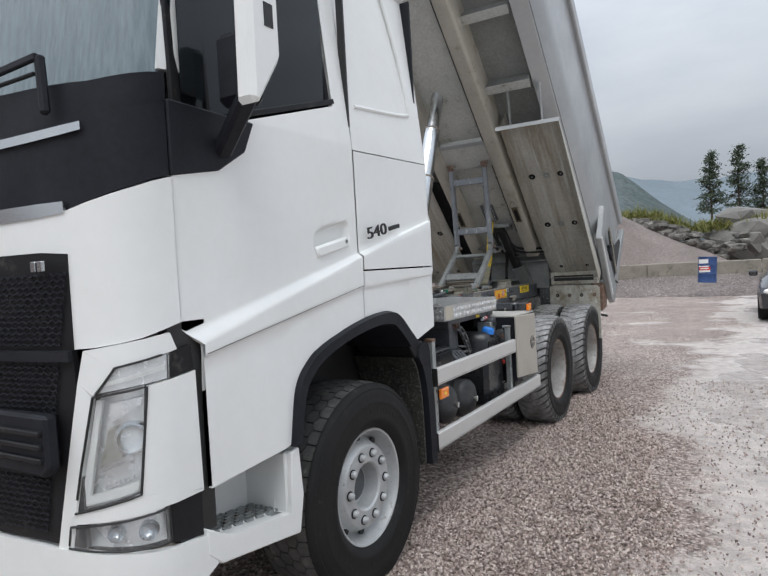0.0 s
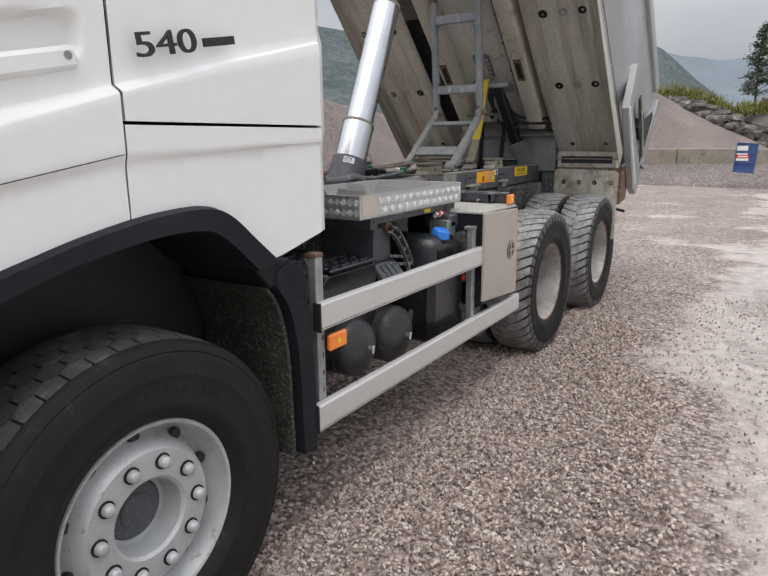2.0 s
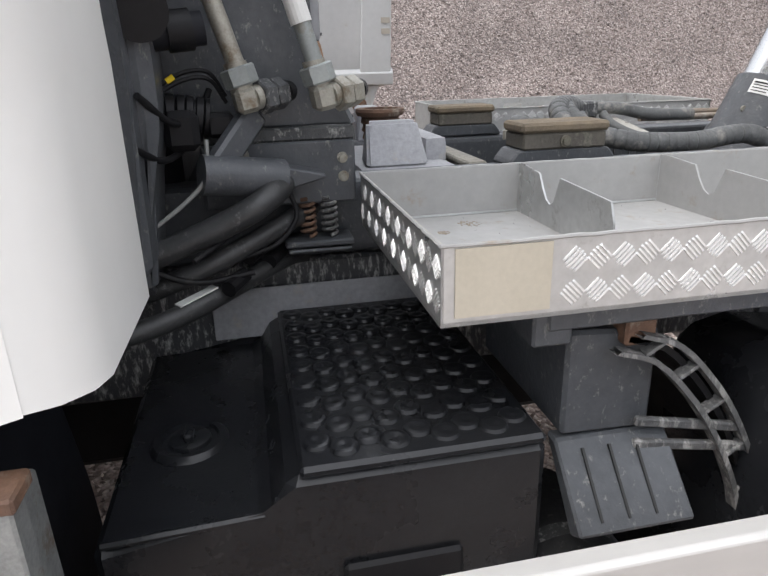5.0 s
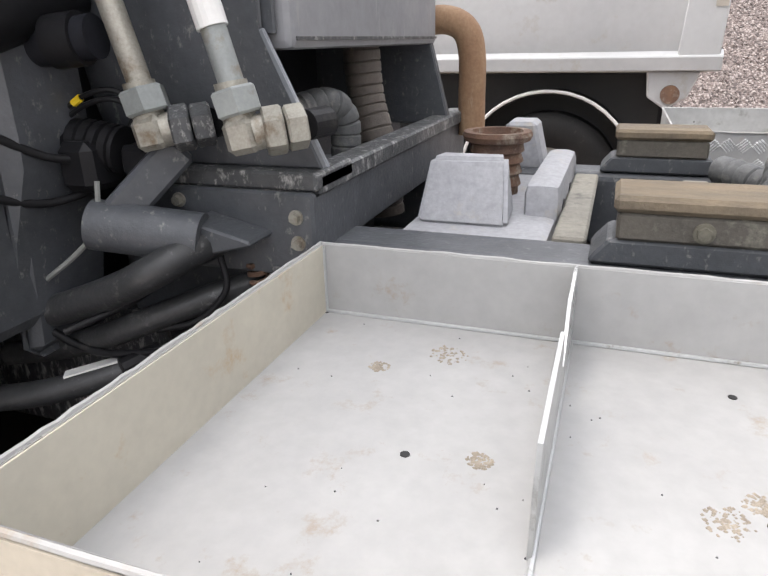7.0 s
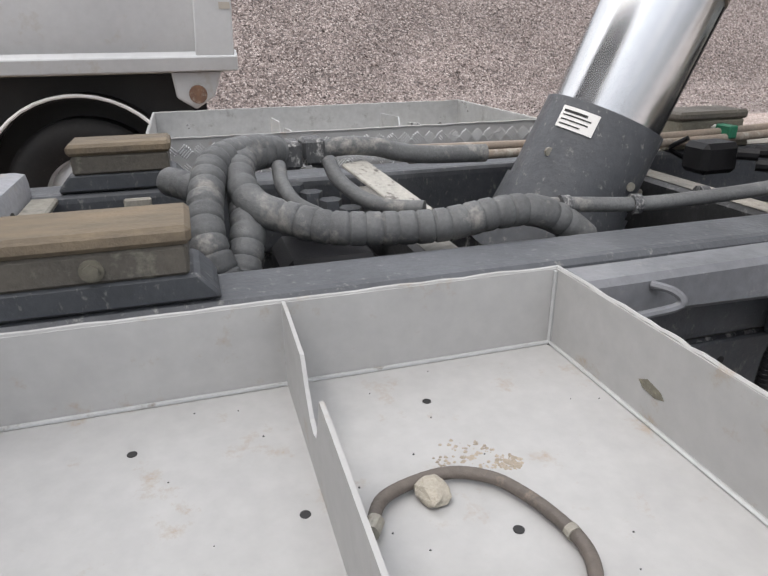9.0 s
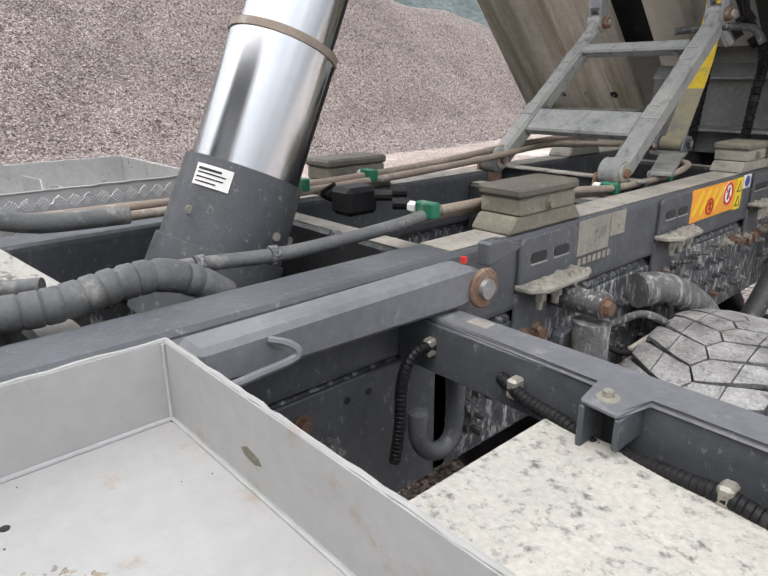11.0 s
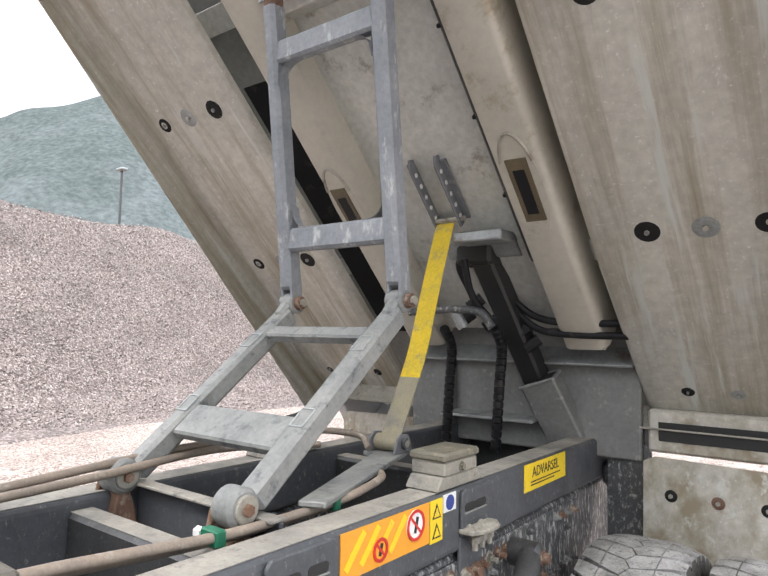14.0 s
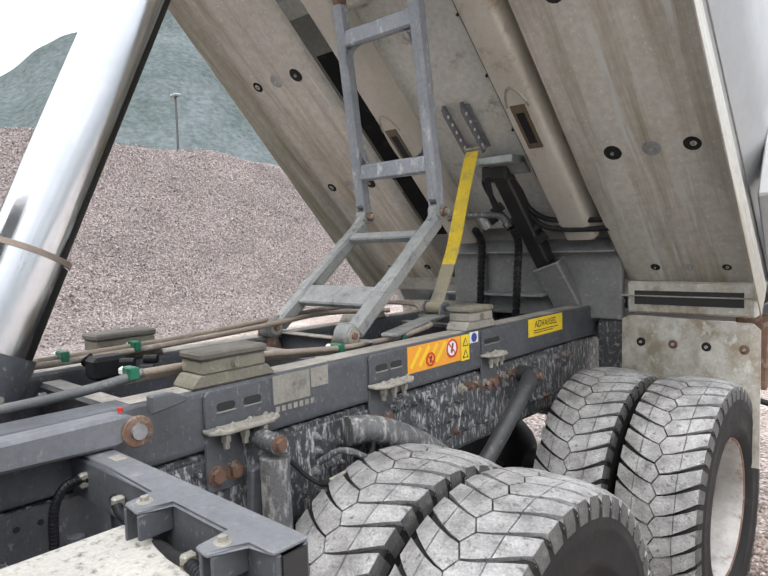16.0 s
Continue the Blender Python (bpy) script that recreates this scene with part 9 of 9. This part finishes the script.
# other tipper standing beside
other = thing("parked_tipper", "parked light grey tipper with a worn painted motif", "truck")
FAR_PAINT = mat("pale_grey_lorry_paint", (0.51, 0.52, 0.522), (0.44, 0.45, 0.455), 1.5, 0.28, 0.4, metal=0.1, fine=0.03, coat=0.2, spots=(0.42, 0.40, 0.37), spot_scale=5, spot_amt=0.12)
OX = -3.55
bm = loft([[(OX + dx, y, z) for dx, z in ((-0.05, 1.46), (0.0, 1.50), (0.02, 1.62), (-0.02, 2.6))] for y in (-3.2, -1.0, 1.0, 2.05, 2.12)], 0.02)
ob_body = part("body_side", bm, FAR_PAINT, other, "light grey body side", True)
part("bottom_rail", prism([(OX - 0.06, 1.36), (OX + 0.05, 1.37), (OX + 0.06, 1.46), (OX + 0.01, 1.50), (OX - 0.06, 1.50)], "y", -3.2, 2.22, 0.006), FAR_PAINT, other)
part("floor_plate", box(OX - 2.3, OX, -3.2, 2.15, 1.36, 1.40), BODY, other)
part("tailgate", box(OX - 2.35, OX + 0.03, 2.12, 2.2, 1.44, 2.6, 0.01), FAR_PAINT, other)
part("rear_post", prism([(1.95, 1.44), (2.20, 1.44), (2.24, 2.6), (2.02, 2.6)], "x", OX, OX + 0.05, 0.006), FAR_PAINT, other)
part("rear_foot", prism([(1.78, 1.38), (2.12, 1.38), (2.05, 1.2), (1.92, 1.12), (1.80, 1.2)], "x", OX - 0.1, OX, 0.01), FAR_PAINT, other)
part("hinge_eye", rod((OX - 0.12, 1.94, 1.22), (OX + 0.03, 1.94, 1.22), 0.06, 20), RUST, other)
for z in (1.75, 1.83):
    part("reflector", box(OX + 0.05, OX + 0.056, 2.13, 2.2, z, z + 0.04), BEIGE, other)
# wing-shaped painted motif in plain strokes
MOTIF = mat("faded_blue_paint", (0.16, 0.20, 0.23), (0.24, 0.28, 0.30), 5, 0.4, fine=0.08)
for k in range(7):
    y = 0.5 + 0.18 * k
    pts = [(y, 1.72 + 0.015 * k), (y + 0.10, 1.70 + 0.015 * k), (y + 0.32, 1.80 + 0.02 * k), (y + 0.34, 1.90), (y + 0.1, 1.95), (y - 0.1, 1.90)]
    part("painted_stroke", prism(pts, "x", OX + 0.0215, OX + 0.0235 + 0.0004 * k), MOTIF, ob_body)
part("frame_member", box(OX - 1.5, OX - 0.4, -4.0, 2.0, 0.95, 1.30), BLACK, other)
part("side_skirt", box(OX - 0.5, OX - 0.3, -3.0, 1.9, 0.6, 1.34), INK, other)
for y in (1.15, -0.25):
    w = new("wheel")
    w.parent = other
    w.location = (OX - 0.22, y, 0.54)
    part("tyre", lathe([(0.29, 0.12), (0.36, 0.16), (0.44, 0.165), (0.50, 0.15), (0.54, 0.10), (0.54, -0.15)], 48), RUBBER, w, smooth=True)
    part("rim", lathe([(0.30, 0.12), (0.27, 0.06), (0.2, 0.10), (0.12, 0.11), (0.0, 0.11)], 40), SILVER, w, smooth=True)
    arc = [(math.cos(a), math.sin(a)) for a in np.linspace(0.15, math.pi - 0.15, 20)]
    part("mudguard", loft([[(OX + dx, y + c * r, 0.60 + s * r) for c, s in arc] for dx, r in ((-0.42, 0.64), (-0.06, 0.64), (-0.03, 0.62))], 0.01), BLACK, other, smooth=True)
    part("mudguard_edge", tube([(OX - 0.03, y + c * 0.635, 0.60 + s * 0.635) for c, s in arc], 0.012, 8, 0), PAPER, other, smooth=True)

# dark car at the edge of the yard
CAR = mat("dark_car_paint", (0.02, 0.022, 0.026), None, 3, 0.2, 0.28, fine=0.02, coat=0.6)
car = thing("parked_car", "dark parked car facing the truck", "car")
cx, cy = 3.74, 12.9
prof = [(-0.88, 0.30), (-0.90, 0.62), (-0.84, 0.86), (-0.70, 0.96), (-0.60, 1.42), (-0.50, 1.47), (0.50, 1.47), (0.60, 1.42), (0.70, 0.96), (0.84, 0.86), (0.90, 0.62), (0.88, 0.30)]
rows = []
for y, f, roof in ((-0.02, 0.92, 0.62), (0.08, 0.97, 0.74), (0.9, 1.0, 0.93), (1.2, 1.0, 1.0), (1.75, 1.0, 1.42), (2.1, 1.0, 1.47), (3.4, 1.0, 1.46), (4.2, 0.98, 1.0), (4.4, 0.93, 0.7)):
    rows.append([(cx + a * f, cy + y, min(b, roof)) for a, b in prof])
part("car_body", loft(rows), CAR, car, smooth=True)
part("car_nose", prism([(cx + a * 0.92, min(b, 0.62)) for a, b in prof], "y", cy - 0.03, cy), CAR, car)
for sg in (-1, 1):
    part("headlamp", lathe([(0.0, 0.03), (0.05, 0.025), (0.08, 0.0)], 20, m=Matrix.Translation((cx + sg * 0.66, cy - 0.02, 0.66)) @ Matrix.Rotation(radians(-90), 4, "Z") @ Matrix.Diagonal((1, 1.6, 0.8, 1))), LAMP_IN, car, smooth=True)
    for y in (0.75, 3.5):
        w = new("wheel")
        w.parent = car
        w.matrix_basis = pose(cx + sg * 0.80, cy + y, 0.33, 0, 0, 0 if sg > 0 else 180)
        part("tyre", lathe([(0.20, 0.06), (0.25, 0.10), (0.31, 0.10), (0.33, 0.07), (0.33, -0.10)], 32), RUBBER, w, smooth=True)
        part("rim", lathe([(0.21, 0.07), (0.18, 0.05), (0.1, 0.08), (0.0, 0.08)], 28), SILVER, w, smooth=True)
    part("wing_mirror", box(cx + sg * 0.88, cx + sg * 1.06, cy + 1.4, cy + 1.5, 0.95, 1.08, 0.03), CAR, car)
part("windscreen", loft([[(cx - 0.62, cy + 1.18, 0.985), (cx + 0.62, cy + 1.18, 0.985)], [(cx - 0.52, cy + 1.73, 1.405), (cx + 0.52, cy + 1.73, 1.405)]], 0.01), GLASS, car)

# no part deeper than thing > part > sub-part
for ob in list(scene.objects):
    chain = [ob]
    while chain[-1].parent:
        chain.append(chain[-1].parent)
    if len(chain) > 3:
        m = Matrix.Identity(4)
        for o in chain[-3:0:-1]:
            m = m @ o.matrix_basis
        ob.matrix_basis = m @ ob.matrix_basis
        ob.parent = chain[-2]
